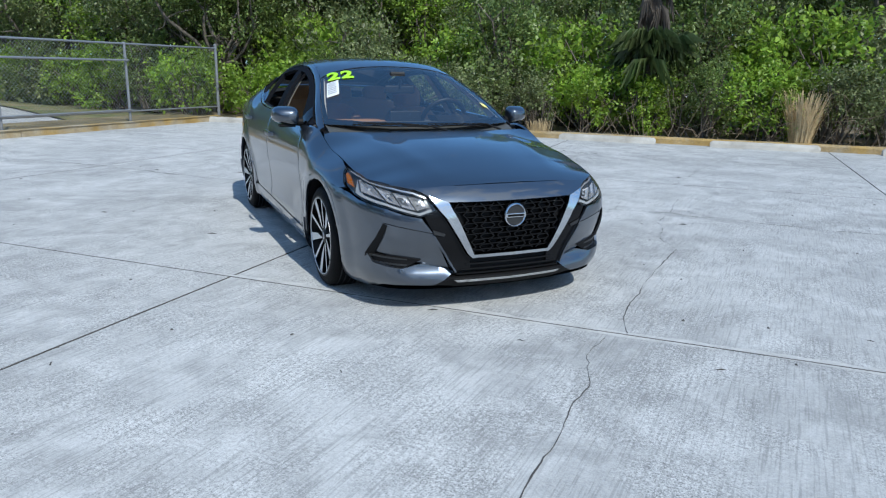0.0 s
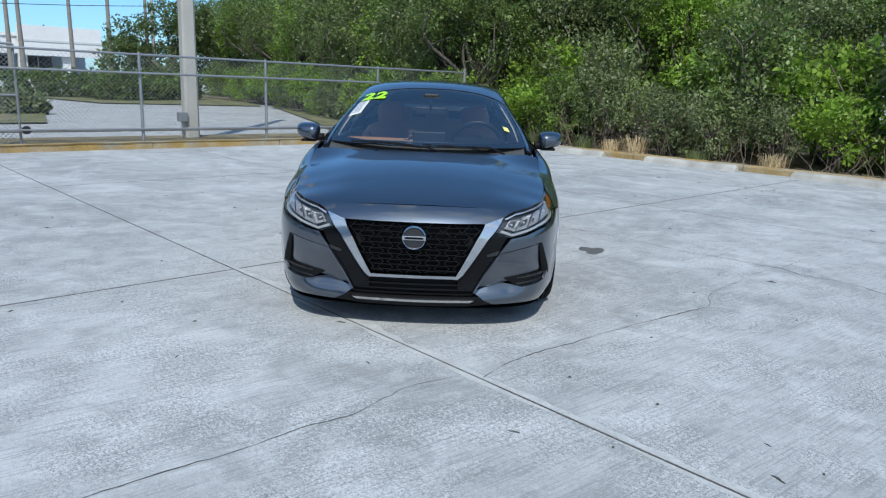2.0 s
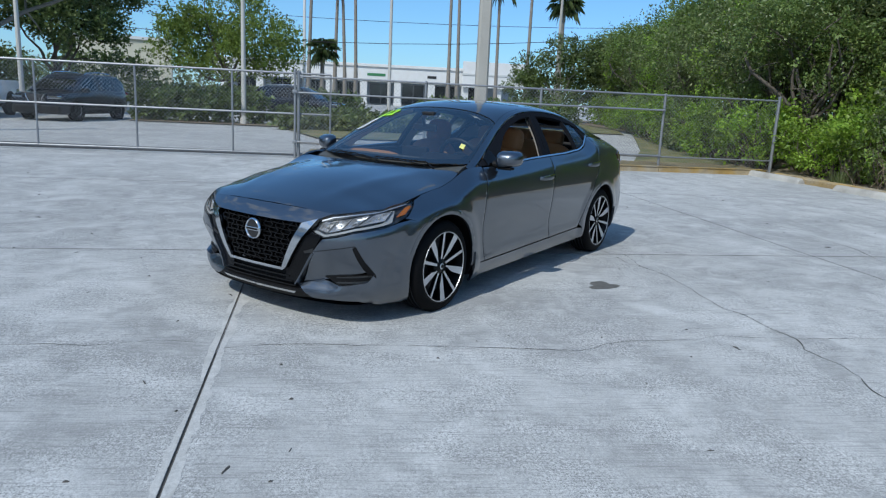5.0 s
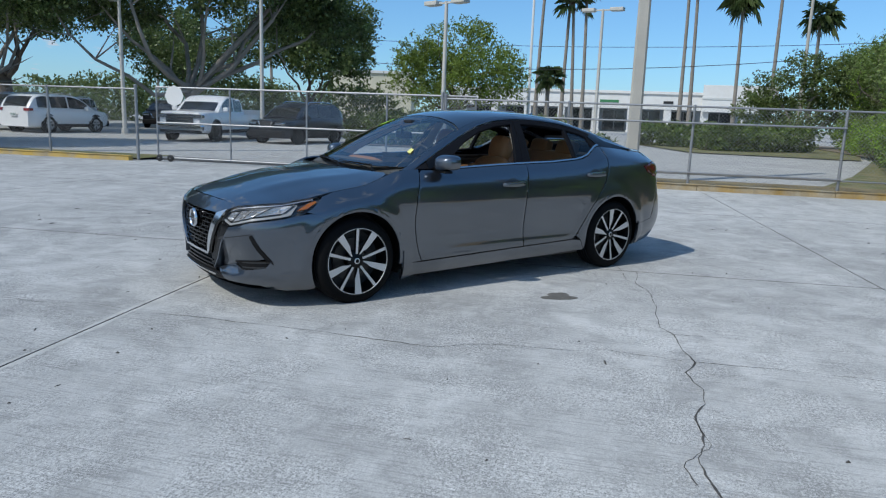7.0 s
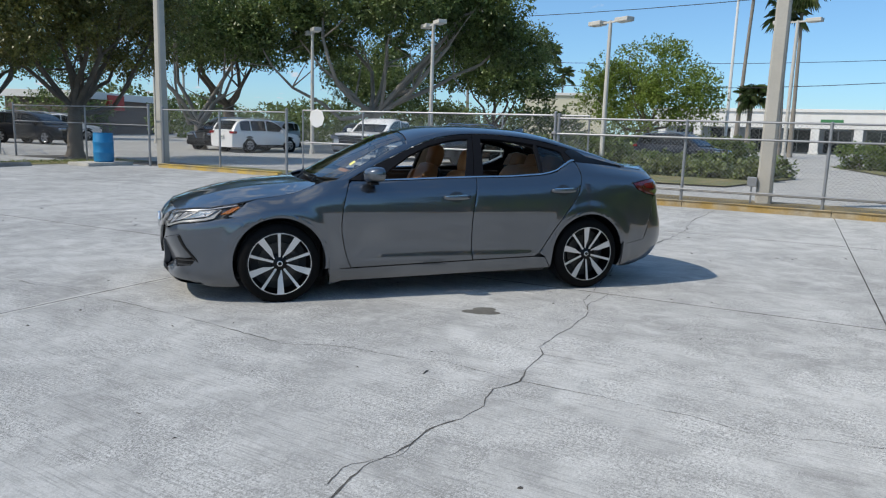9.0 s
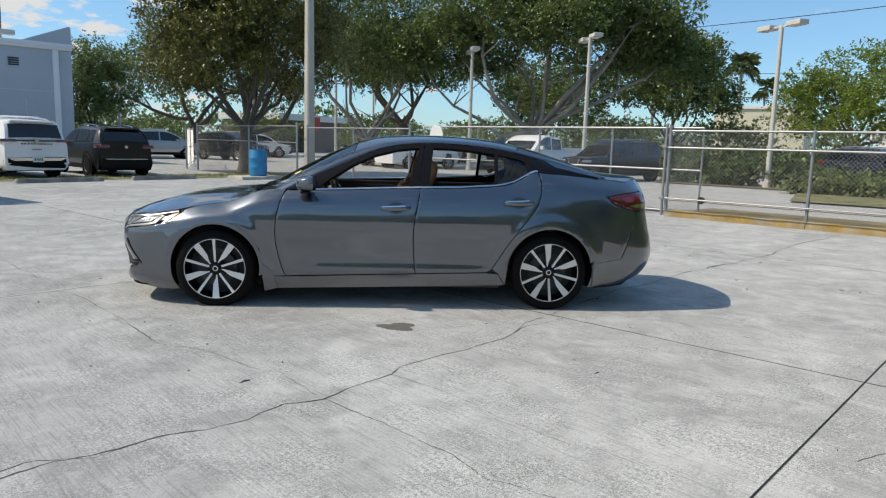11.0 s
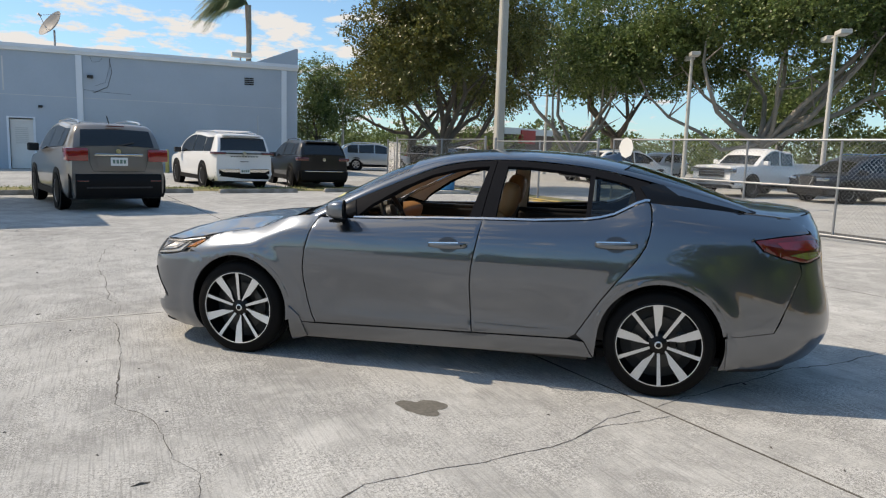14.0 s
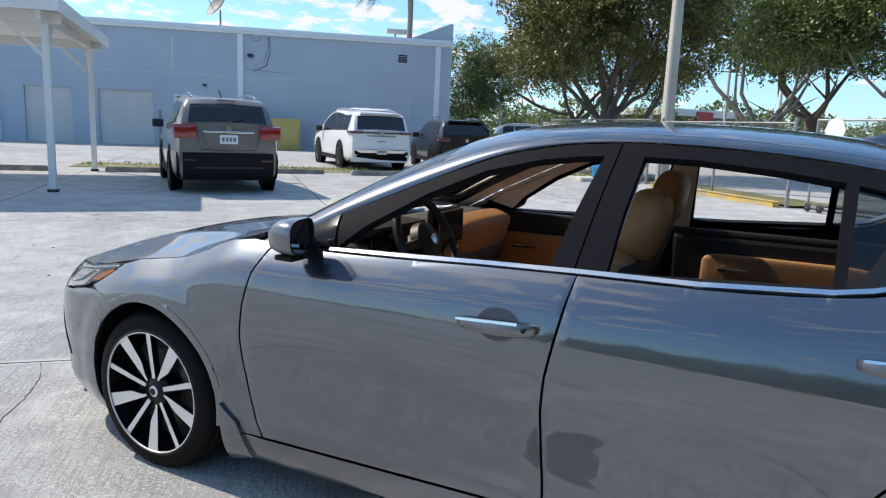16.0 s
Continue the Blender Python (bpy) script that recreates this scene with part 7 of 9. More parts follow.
def front_seat(y, dx=0.0, dz=0.0):
    seat = cushion("front_seat", (0.50, 0.50, 0.16), pose(0.10 + dx, y, 0.50 + dz, 0, -6, 0), M_TAN, car, "tan leather front seat with headrest")
    cushion("backrest", (0.14, 0.48, 0.56), pose(-0.21 + dx, y, 0.74 + dz, 0, -20, 0), M_TAN, seat)
    cushion("backrest_shell", (0.08, 0.45, 0.52), pose(-0.265 + dx, y, 0.74 + dz, 0, -20, 0), M_INBLACK, seat)
    for s in (-1, 1):
        cushion("bolster", (0.17, 0.09, 0.46), pose(-0.18 + dx, y + s * 0.20, 0.72 + dz, 0, -20, 0), M_TAN, seat)
    cushion("shoulder_roll", (0.13, 0.36, 0.12), pose(-0.30 + dx, y, 0.955 + dz, 0, -20, 0), M_TAN, seat, "", 0.6)
    cushion("headrest", (0.14, 0.245, 0.235), pose(-0.365 + dx, y, 1.085 + dz, 0, -14, 0), M_TAN, seat, "", 0.70, (24, 16))
    for s in (-1, 1):
        part("headrest_stem", tube([(-0.325 + dx, y + s * 0.06, 0.95 + dz), (-0.36 + dx, y + s * 0.06, 1.07 + dz)], 0.007, 6), M_CHROME, seat)
    part("seat_base", box((-0.10 + dx, y - 0.2, 0.25), (0.34 + dx, y + 0.2, 0.42), 0.02), M_INBLACK, seat)


front_seat(0.37)
front_seat(-0.37, 0.06, 0.03)
rear = cushion("rear_bench", (0.52, 1.24, 0.18), pose(-0.78, 0, 0.52, 0, -4, 0), M_TAN, car, "tan leather rear bench seat")
cushion("backrest", (0.16, 1.26, 0.58), pose(-1.10, 0, 0.78, 0, -24, 0), M_TAN, rear)
for y in (-0.36, 0.0, 0.36):
    cushion("headrest", (0.12, 0.24, 0.15), pose(-1.22, y, 1.085, 0, -20, 0), M_TAN, rear)
part("parcel_shelf", box((-1.75, -0.60, 1.00), (-1.22, 0.60, 1.03), 0.01), M_CARPET, car, "dark parcel shelf")
part("cabin_floor", box((-1.3, -0.70, 0.235), (0.9, 0.70, 0.26)), M_CARPET, car, "dark carpeted floor")

# dashboard
dash_prof = [(0.96, 0.60), (0.97, 0.915), (0.88, 0.955), (0.72, 0.970), (0.62, 0.955), (0.56, 0.90), (0.54, 0.82), (0.58, 0.70), (0.68, 0.58)]
bm = prism(dash_prof, -0.70, 0.70, "y")
bmesh.ops.bevel(bm, geom=[e for e in bm.edges if abs((e.verts[0].co - e.verts[1].co).y) > 1], offset=0.02, segments=3, affect="EDGES")
# Black dash greyed: sunlight and the windscreen's reflection are put into its colour.
M_DASH = mat("dash_sheen_grey", (0.07, 0.075, 0.075), 0.6, var=0.12, bump=0.1, bump_scale=250)
dash = part("dashboard", bm, M_DASH, car, "black dashboard with a tan padded panel", True, 40)
cushion("dash_pad", (0.13, 0.60, 0.19), pose(0.585, -0.42, 0.880, 0, -18, 0), M_TAN, dash, "tan padded dash panel", 0.5, (24, 16))
part("instrument_hood", prism([(0.66, 0.93), (0.54, 0.985), (0.54, 1.0), (0.66, 1.005), (0.76, 0.965)], 0.19, 0.55, "y"), M_INBLACK, dash, smooth=True, angle=40)
part("instrument_face", box((0.575, 0.21, 0.85), (0.595, 0.53, 0.985), 0.005), M_SCREEN, dash, "dark instrument cluster")
scr = part("centre_screen", box((0.515, -0.115, 0.885), (0.535, 0.115, 1.025), 0.008), M_SCREEN, dash, "upright dark centre screen")
part("screen_bezel", box((0.537, -0.125, 0.87), (0.57, 0.125, 1.033), 0.01), M_INBLACK, scr)
for y in (-0.10, 0.0, 0.10):
    part("air_vent", lathe([(0.0, 0.0), (0.028, 0.0), (0.034, -0.004), (0.036, 0.006), (0.0, 0.02)], 16, "x"), M_CHROME, dash, "round air vent", m=pose(0.535, y * 0.8, 0.835))
part("centre_console", box((-0.10, -0.12, 0.26), (0.55, 0.12, 0.58), 0.03), M_INBLACK, car, "black centre console")
# steering wheel
bm = bmesh.new()
n, m_ = 40, 10
rings = []
for i in range(n):
    a = 2 * math.pi * i / n
    rings.append([bm.verts.new(((0.185 + 0.019 * math.cos(b)) * math.cos(a), (0.185 + 0.019 * math.cos(b)) * math.sin(a) * (0.93 if math.sin(a) < -0.7 else 1), 0.016 * math.sin(b))) for b in (2 * math.pi * j / m_ for j in range(m_))])
for i in range(n):
    for j in range(m_):
        bm.faces.new((rings[i][j], rings[i][(j + 1) % m_], rings[(i + 1) % n][(j + 1) % m_], rings[(i + 1) % n][j]))
SWM = Matrix.Translation((0.43, 0.37, 0.945)) @ Euler((0, radians(-64), 0)).to_matrix().to_4x4() @ Euler((0, 0, radians(-90))).to_matrix().to_4x4()
sw = part("steering_wheel", bm, M_INBLACK, car, "black leather steering wheel", True, 60, m=SWM)
part("airbag_pad", lathe([(0.0, 0.03), (0.05, 0.028), (0.075, 0.012), (0.08, -0.02), (0.0, -0.03)], 20), M_INBLACK, sw, smooth=True)
for a in (0, 180, 250, 290):
    part("wheel_spoke", tube([(0.06 * math.cos(radians(a)), 0.06 * math.sin(radians(a)), -0.005), (0.178 * math.cos(radians(a)), 0.178 * math.sin(radians(a)), -0.002)], [0.022, 0.014], 6), M_DISC if a in (250, 290) else M_INBLACK, sw)
part("badge_ring", lathe([(0.016, 0.033), (0.022, 0.035), (0.022, 0.031)], 18), M_CHROME, sw)
part("column", tube([(0, 0, -0.02), (0, 0, -0.2)], 0.05, 10), M_INBLACK, sw)

# door cards
for s in (1, -1):
    for x0, x1 in ((0.80, -0.24), (-0.28, -1.15)):
        c = part("door_card", box((x1, s * 0.735 - 0.02, 0.28), (x0, s * 0.735 + 0.02, 0.93), 0.02), M_INBLACK, car, "black door card with tan insert")
        cushion("door_insert", (abs(x0 - x1) * 0.80, 0.05, 0.22), pose((x0 + x1) / 2 - 0.05, s * 0.712, 0.745), M_TAN, c, "tan padded insert", 0.25)
        cushion("armrest", (abs(x0 - x1) * 0.62, 0.09, 0.06), pose((x0 + x1) / 2 - 0.05, s * 0.69, 0.62), M_INBLACK, c, "", 0.35)
        part("inner_handle", tube([((x0 + x1) / 2 + 0.1, s * 0.684, 0.79), ((x0 + x1) / 2 + 0.22, s * 0.676, 0.79)], 0.011, 8), M_CHROME, c, "chrome inner handle", True)
        part("card_top", box((x1, s * 0.74 - 0.03, 0.925), (x0, s * 0.74 + 0.02, 0.958), 0.012), M_INBLACK, c)
# headliner and pillar trims
hl_bm = skin([(0.20, -TH + 0.1), (0.20, 0), (0.20, TH - 0.1), (-1.0, TH - 0.1), (-1.05, 0), (-1.0, -TH + 0.1)], on_top, 0.08, thick=0.0, lift=-0.03)
part("headliner", hl_bm, M_TRIMGREY, car, "pale grey headliner", True)
both("a_pillar_lining", [(0.66, 1.005), (0.56, 1.072), (0.45, 1.118), (0.25, 1.208), (0.05, 1.284), (-0.12, 1.322), (-0.12, 1.290), (0.092, 1.238), (0.273, 1.155), (0.455, 1.041), (0.53, 0.972)], lambda x, z: on_pane(x, z) - Vector((0, 0.032 + 0.022 * clamp((RAIL_Z(x) - z) / 0.085), 0)), M_TRIMGREY, car, "pale beige pillar lining", step=0.03, thick=0.0)
both("a_pillar_trim", [(0.84, TH - 0.10), (0.5, TH - 0.11), (0.2, TH - 0.12), (0.2, 1.5), (0.5, 1.5), (0.80, 1.5)], on_top, M_TRIMGREY, car, "pale grey pillar trim", step=0.06, thick=0.0, lift=-0.028)
both("roof_side_trim", [(0.2, TH - 0.1), (-0.4, TH - 0.1), (-1.05, TH - 0.1), (-1.2, 1.45), (-0.4, 1.5), (0.2, 1.5)], on_top, M_TRIMGREY, car, "pale grey roof side trim", step=0.08, thick=0.0, lift=-0.032)
both("b_pillar_trim", [(-0.21, 0.98), (-0.29, 1.32), (-0.39, 1.32), (-0.345, 0.98)], on_pane, M_TRIMGREY, car, "pale grey pillar trim", step=0.08, thick=0.0, lift=-0.05)
both("c_pillar_trim", [(-1.20, 1.06), (-1.22, 1.18), (-1.30, 1.21), (-1.6, 1.12), (-1.6, 1.06)], on_pane, M_TRIMGREY, car, "pale grey pillar trim", step=0.08, thick=0.0, lift=-0.05)
mir = part("cabin_mirror", box((0.42, -0.12, 1.155), (0.44, 0.12, 1.215), 0.012), M_INBLACK, car, "interior rear-view mirror")
part("mirror_stalk", tube([(0.435, 0, 1.19), (0.46, 0, 1.262)], 0.012, 6), M_INBLACK, mir)
part("sensor_pod", box((0.30, -0.06, 1.285), (0.40, 0.06, 1.315), 0.012), M_INBLACK, car, "black camera pod behind the windscreen")


# ---- plants ----
def rng_of(seed):
    return np.random.default_rng(seed)


def leaf_mesh(name, centres, dirs, length, width_, material, rng, flat=0.5):
    """Small folded leaves at given places, each pointing roughly along its direction."""
    n = len(centres)
    d = dirs + rng.normal(0, flat, (n, 3))
    d /= np.linalg.norm(d, axis=1)[:, None] + 1e-9
    up = rng.normal(0, 0.6, (n, 3)) + np.array([0, 0, 1.0])
    side = np.cross(d, up)
    side /= np.linalg.norm(side, axis=1)[:, None] + 1e-9
    nor = np.cross(side, d)
    ln = length * rng.uniform(0.65, 1.3, (n, 1))
    wd = width_ * rng.uniform(0.65, 1.3, (n, 1))
    base = centres
    tip = centres + d * ln - nor * ln * 0.12
    mid = centres + d * ln * 0.45 + nor * wd * 0.18
    l, r = mid + side * wd, mid - side * wd
    verts = np.stack([base, l, tip, r], axis=1).reshape(-1, 3)
    me = bpy.data.meshes.new(name)
    me.vertices.add(4 * n)
    me.vertices.foreach_set("co", verts.astype(np.float32).ravel())
    idx = np.arange(n)[:, None] * 4
    loops = np.concatenate([idx, idx + 1, idx + 2, idx, idx + 2, idx + 3], axis=1).ravel()
    me.loops.add(6 * n)
    me.loops.foreach_set("vertex_index", loops.astype(np.int32))
    me.polygons.add(2 * n)
    me.polygons.foreach_set("loop_start", (np.arange(2 * n) * 3).astype(np.int32))
    me.polygons.foreach_set("loop_total", np.full(2 * n, 3, np.int32))
    me.update(calc_edges=True)
    me.materials.append(material)
    return me


def crown_points(blobs, twigs, per, rng, twig_len=0.3, shell=0.55, holes=0.35, freq=0.9):
    """Leaf places grouped along twigs that fill a set of ellipsoids, thick near the skin, with ragged holes."""
    vol = np.array([b[3] * b[4] * b[5] for b in blobs]) ** 0.67
    pick = rng.choice(len(blobs), twigs, p=vol / vol.sum())
    B = np.array(blobs)
    u = rng.normal(0, 1, (twigs, 3))
    u /= np.linalg.norm(u, axis=1)[:, None]
    rad = shell + (1.06 - shell) * rng.random((twigs, 1)) ** 0.7
    lump = np.array([0.16 * noise.noise(Vector(v * 2.3) + Vector((float(k), 0, 0))) for v, k in zip(u, pick)])[:, None]
    c = B[pick, :3] + u * (rad + lump) * B[pick, 3:6]
    keep = np.array([noise.noise(Vector(p * freq)) > -holes + 0.35 * rng.random() - 0.175 for p in c])
    c, u = c[keep], u[keep]
    n = len(c)
    d = u * 0.8 + rng.normal(0, 0.6, (n, 3)) + np.array([0, 0, 0.12])
    d /= np.linalg.norm(d, axis=1)[:, None]
    t = rng.random((n, per, 1)) * twig_len
    pts = (c[:, None, :] + d[:, None, :] * t + rng.normal(0, twig_len * 0.13, (n, per, 3))).reshape(-1, 3)
    dirs = np.repeat(d, per, axis=0) + rng.normal(0, 0.5, (n * per, 3))
    return pts, dirs


def limbs(bm, start, ends, r0, rng, bend=0.25, sides=7, sub=2):
    """Curved tapering limbs from one fork to several ends, each with a few smaller branches."""
    for e in ends:
        s, e = Vector(start), Vector(e)
        n = 6
        off = Vector(rng.normal(0, bend, 3)) * (e - s).length * 0.3
        pts = []
        for k in range(n + 1):
            t = k / n
            pts.append(s.lerp(e, t) + off * math.sin(math.pi * t) + Vector(rng.normal(0, 0.02, 3)) * (e - s).length)
        rr = [r0 * (1 - 0.8 * k / n) + 0.008 for k in range(n + 1)]
        add_tube(bm, pts, rr, sides, cap=False)
        for _ in range(sub):
            k = int(rng.integers(2, n))
            q = pts[k] + Vector(rng.normal(0, 1, 3)).normalized() * (e - s).length * 0.28 + Vector((0, 0, 0.12 * (e - s).length))
            mid = pts[k].lerp(q, 0.5) + Vector(rng.normal(0, 0.06, 3))
            add_tube(bm, [pts[k], mid, q], [rr[k] * 0.6, rr[k] * 0.4, 0.006], 5, cap=False)


def shrub(label, category, leaf, blobs, twigs, per, seed, size=(0.075, 0.022), bark=None, trunk=None, m=None, name="shrub", holes=0.35, twig_len=0.3, shell=0.5, freq=0.9, group=""):
    """A bush or tree: tapered stems and limbs with a crown of many leaves."""
    rng = rng_of(seed)
    root = empty(name, m if m is not None else Matrix.Identity(4), label, category, group)
    bm = bmesh.new()
    if trunk:
        h, r = trunk
        lean = Vector((rng.normal(0, 0.06), rng.normal(0, 0.06), 0)) * h
        add_tube(bm, [(0, 0, -0.05), Vector((0, 0, 0.15 * h)) + lean * 0.1, Vector((0, 0, 0.6 * h)) + lean * 0.6, Vector((0, 0, h)) + lean], [r * 1.5, r * 1.05, r * 0.9, r * 0.85], 10, cap=False)
        limbs(bm, Vector((0, 0, h * 0.96)) + lean, [Vector(b[:3]) for b in blobs], r * 0.40, rng, bend=0.5, sub=3)
    else:
        for b in blobs:
            for _ in range(3):
                a = rng.uniform(0, 6.28)
                limbs(bm, (b[0] * 0.4 + 0.15 * math.cos(a), b[1] * 0.4 + 0.15 * math.sin(a), -0.02), [(b[0] + rng.normal(0, 0.4 * b[3]), b[1] + rng.normal(0, 0.4 * b[4]), b[2] + 0.3 * b[5])], 0.022, rng, sub=2, sides=5)
    part("trunk" if trunk else "stem", bm, bark or M_BARK, root, smooth=True, angle=80)
    p, d = crown_points(blobs, twigs, per, rng, twig_len, shell, holes, freq)
    ob = new("crown", leaf_mesh("crown", p, d, size[0], size[1], leaf, rng))
    ob.parent = root
    return root


def blob_set(rng, n, rx, rz, zc, spread, base=0.0):
    out = []
    for _ in range(n):
        a, q = rng.uniform(0, 6.28), spread * math.sqrt(rng.random())
        k = rng.uniform(0.6, 1.1)
        z = zc + rng.normal(0, rz * 0.45)
        out.append((q * math.cos(a), q * math.sin(a), max(base + rz * k * 0.85, z), rx * k, rx * k * rng.uniform(0.8, 1.1), rz * k))
    return out


# thicket along the north kerb: three kinds of shrubs, then taller trees behind
R0 = rng_of(11)
protos = []
for i, (lf, lab) in enumerate(((M_LEAF_BRIGHT, "bright green leafy shrub at the edge of the thicket"), (M_LEAF_BRIGHT, "bright green leafy shrub at the edge of the thicket"),
                               (M_LEAF_DULL, "dull grey-green tangled shrub at the edge of the thicket"), (M_LEAF_MID, "dense mid-green shrub at the edge of the thicket"), (M_LEAF_DULL, "dull grey-green tangled shrub at the edge of the thicket"))):
    protos.append(shrub(lab, "shrub", lf, blob_set(R0, 6, 0.72, 0.62, 1.05, 0.80, 0.05), 760, 9, 100 + i, (0.100, 0.034) if lf is M_LEAF_BRIGHT else (0.080, 0.023), m=pose(0, 200, 0), holes=0.14, freq=1.5, group="thicket shrubs"))
tall = []
for i, (lf, lab) in enumerate(((M_LEAF_MID, "tall tangled green tree of the thicket"), (M_LEAF_BRIGHT, "tall bright green tree of the thicket"), (M_LEAF_DULL, "tall dull green tree hung with vines"))):
    tall.append(shrub(lab, "tree", lf, blob_set(R0, 12, 1.05, 0.95, 3.4, 1.5, 0.5), 1700, 9, 200 + i, (0.098, 0.030), trunk=(1.5, 0.13), m=pose(0, 200, 0), name="thicket_tree", holes=0.14, freq=1.1, twig_len=0.4, group="thicket trees"))


def plant_at(proto, x, y, turn, s, z=0.05):
    ob = copy_thing(proto, pose(x, y, z, 0, 0, turn) @ Matrix.Diagonal((s, s, s * 1.0, 1)))
    ob.matrix_basis = pose(x, y, z, 0, 0, turn) @ Matrix.Diagonal((s, s, s, 1))
    return ob


ORDER = [0, 1, 3, 2, 4, 2, 4, 0, 1, 3, 0, 4, 2, 1, 0, 3]
k = 0
x = -11.9
while x < 3.2:
    p = kerb_n(x, 1.15 + 0.3 * R0.random())
    plant_at(protos[ORDER[k % len(ORDER)]], p.x, p.y, R0.uniform(0, 360), R0.uniform(0.72, 1.0))
    k += 1
    x += R0.uniform(1.0, 1.35)
x = -12.6
k = 0
while x < 3.4:
    p = kerb_n(x, 2.7 + 0.6 * R0.random())
    plant_at(protos[(3, 0, 4, 1, 3, 0, 2)[k % 7]], p.x, p.y, R0.uniform(0, 360), R0.uniform(1.25, 1.6))
    k += 1
    x += R0.uniform(1.5, 1.9)
x = -14.5
k = 0
while x < 3.8:
    p = kerb_n(x, 4.6 + 0.9 * R0.random())
    plant_at(tall[(0, 2, 0, 1, 2, 0)[k % 6]], p.x, p.y, R0.uniform(0, 360), R0.uniform(0.85, 1.1))
    k += 1
    x += R0.uniform(1.9, 2.5)
x = -18
while x < 4:
    p = kerb_n(x, 7.6 + 1.2 * R0.random())
    plant_at(tall[int(R0.integers(0, 3))], p.x, p.y, R0.uniform(0, 360), R0.uniform(1.05, 1.3))
    x += R0.uniform(2.3, 3.0)
# low shrubs carry on east along the kerb, past the end of the walk; unseen, added to darken the flank's reflection
RE = rng_of(77)
for off, step, kinds, lo, hi in ((1.3, 1.3, (protos[0], protos[3], protos[4], protos[2]), 0.75, 1.0), (2.7, 1.7, (protos[3], protos[4], protos[1]), 0.95, 1.2)):
    k = 0
    x = 3.9
    while x < 19.0:
        p = kerb_n(x, off + RE.uniform(-0.2, 0.3))
        plant_at(kinds[k % len(kinds)], p.x, p.y, RE.uniform(0, 360), RE.uniform(lo, hi))
        k += 1
        x += step * RE.uniform(0.9, 1.15)
# the thicket runs on west behind the fence and along the drive
k = 0
x = -13.8
while x > -62:
    d_ = -13.8 - x
    plant_at(tall[(0, 2, 0, 1, 2)[k % 5]], x, 15.7 + 0.215 * d_ + R0.uniform(-0.3, 0.5), R0.uniform(0, 360), R0.uniform(0.95, 1.15) + 0.012 * d_, -0.03)
    plant_at(tall[(2, 0, 0)[k % 3]], x + 0.8, 18.6 + 0.215 * d_ + R0.uniform(-0.3, 0.5), R0.uniform(0, 360), R0.uniform(1.3, 1.6) + 0.008 * d_, -0.03)
    if d_ < 40:
        plant_at(protos[(0, 3, 1)[k % 3]], x, 14.75 + 0.2 * d_, R0.uniform(0, 360), R0.uniform(0.85, 1.1) + 0.01 * d_, -0.03)
    k += 1
    x -= R0.uniform(1.7, 2.3) + 0.035 * d_
for ob in protos + tall:
    for o in list(ob.children_recursive):
        bpy.data.objects.remove(o)
    bpy.data.objects.remove(ob)

# far woods that close the view behind the thicket
rng = rng_of(5)
far_b = [(float(xx), 34 + float(rng.uniform(-2, 3)), float(rng.uniform(0.8, 5.5)), 3.2, 2.5, 2.8) for xx in np.arange(-44, 4, 1.3)]
p, d = crown_points(far_b, 9500, 7, rng, 0.7, 0.5, 0.5, 0.4)
ob = new("far_woods", leaf_mesh("far_woods", p, d, 0.32, 0.11, M_LEAF_MID, rng))
tagged(ob, "dark green woods far behind the thicket", "woods", kind="stuff")

# bare stems, dry twigs and vines in front of the thicket
def twig_tangle(x, y, seed, h, n, label):
    rng = rng_of(seed)
    bm = bmesh.new()
    for _ in range(n):
        a = rng.uniform(0, 6.28)
        s = Vector((rng.normal(0, 0.35), rng.normal(0, 0.2), 0))
        e = s + Vector((math.cos(a) * h * rng.uniform(0.3, 0.9), math.sin(a) * h * 0.4, h * rng.uniform(0.3, 1.0)))
        mid = s.lerp(e, 0.5) + Vector(rng.normal(0, 0.10, 3)) + Vector((0, 0, 0.15 * h))
        add_tube(bm, [s, s.lerp(mid, 0.5) + Vector(rng.normal(0, 0.03, 3)), mid, mid.lerp(e, 0.5) + Vector(rng.normal(0, 0.04, 3)), e], [0.007, 0.006, 0.005, 0.003, 0.0015], 4, cap=False)
        q = mid + Vector(rng.normal(0, 0.25, 3))
        add_tube(bm, [mid, mid.lerp(q, 0.5), q], [0.004, 0.003, 0.0015], 3, cap=False)
    ob = part("dry_brush", bm, M_TWIG, m=pose(x, y, 0.05), smooth=True, angle=80)
    return tagged(ob, label, "brush", "dry brush", "stuff")


for i, x in enumerate((-9.6, -8.2, -6.7, -5.1, -3.6, -2.3, -1.0, 0.4, 1.5, 2.6)):
    p = kerb_n(x, 0.55)
    twig_tangle(p.x, p.y, 300 + i, 0.75 + 0.5 * (i % 3) / 2, 11, "tangle of bare dry brush stems by the kerb")


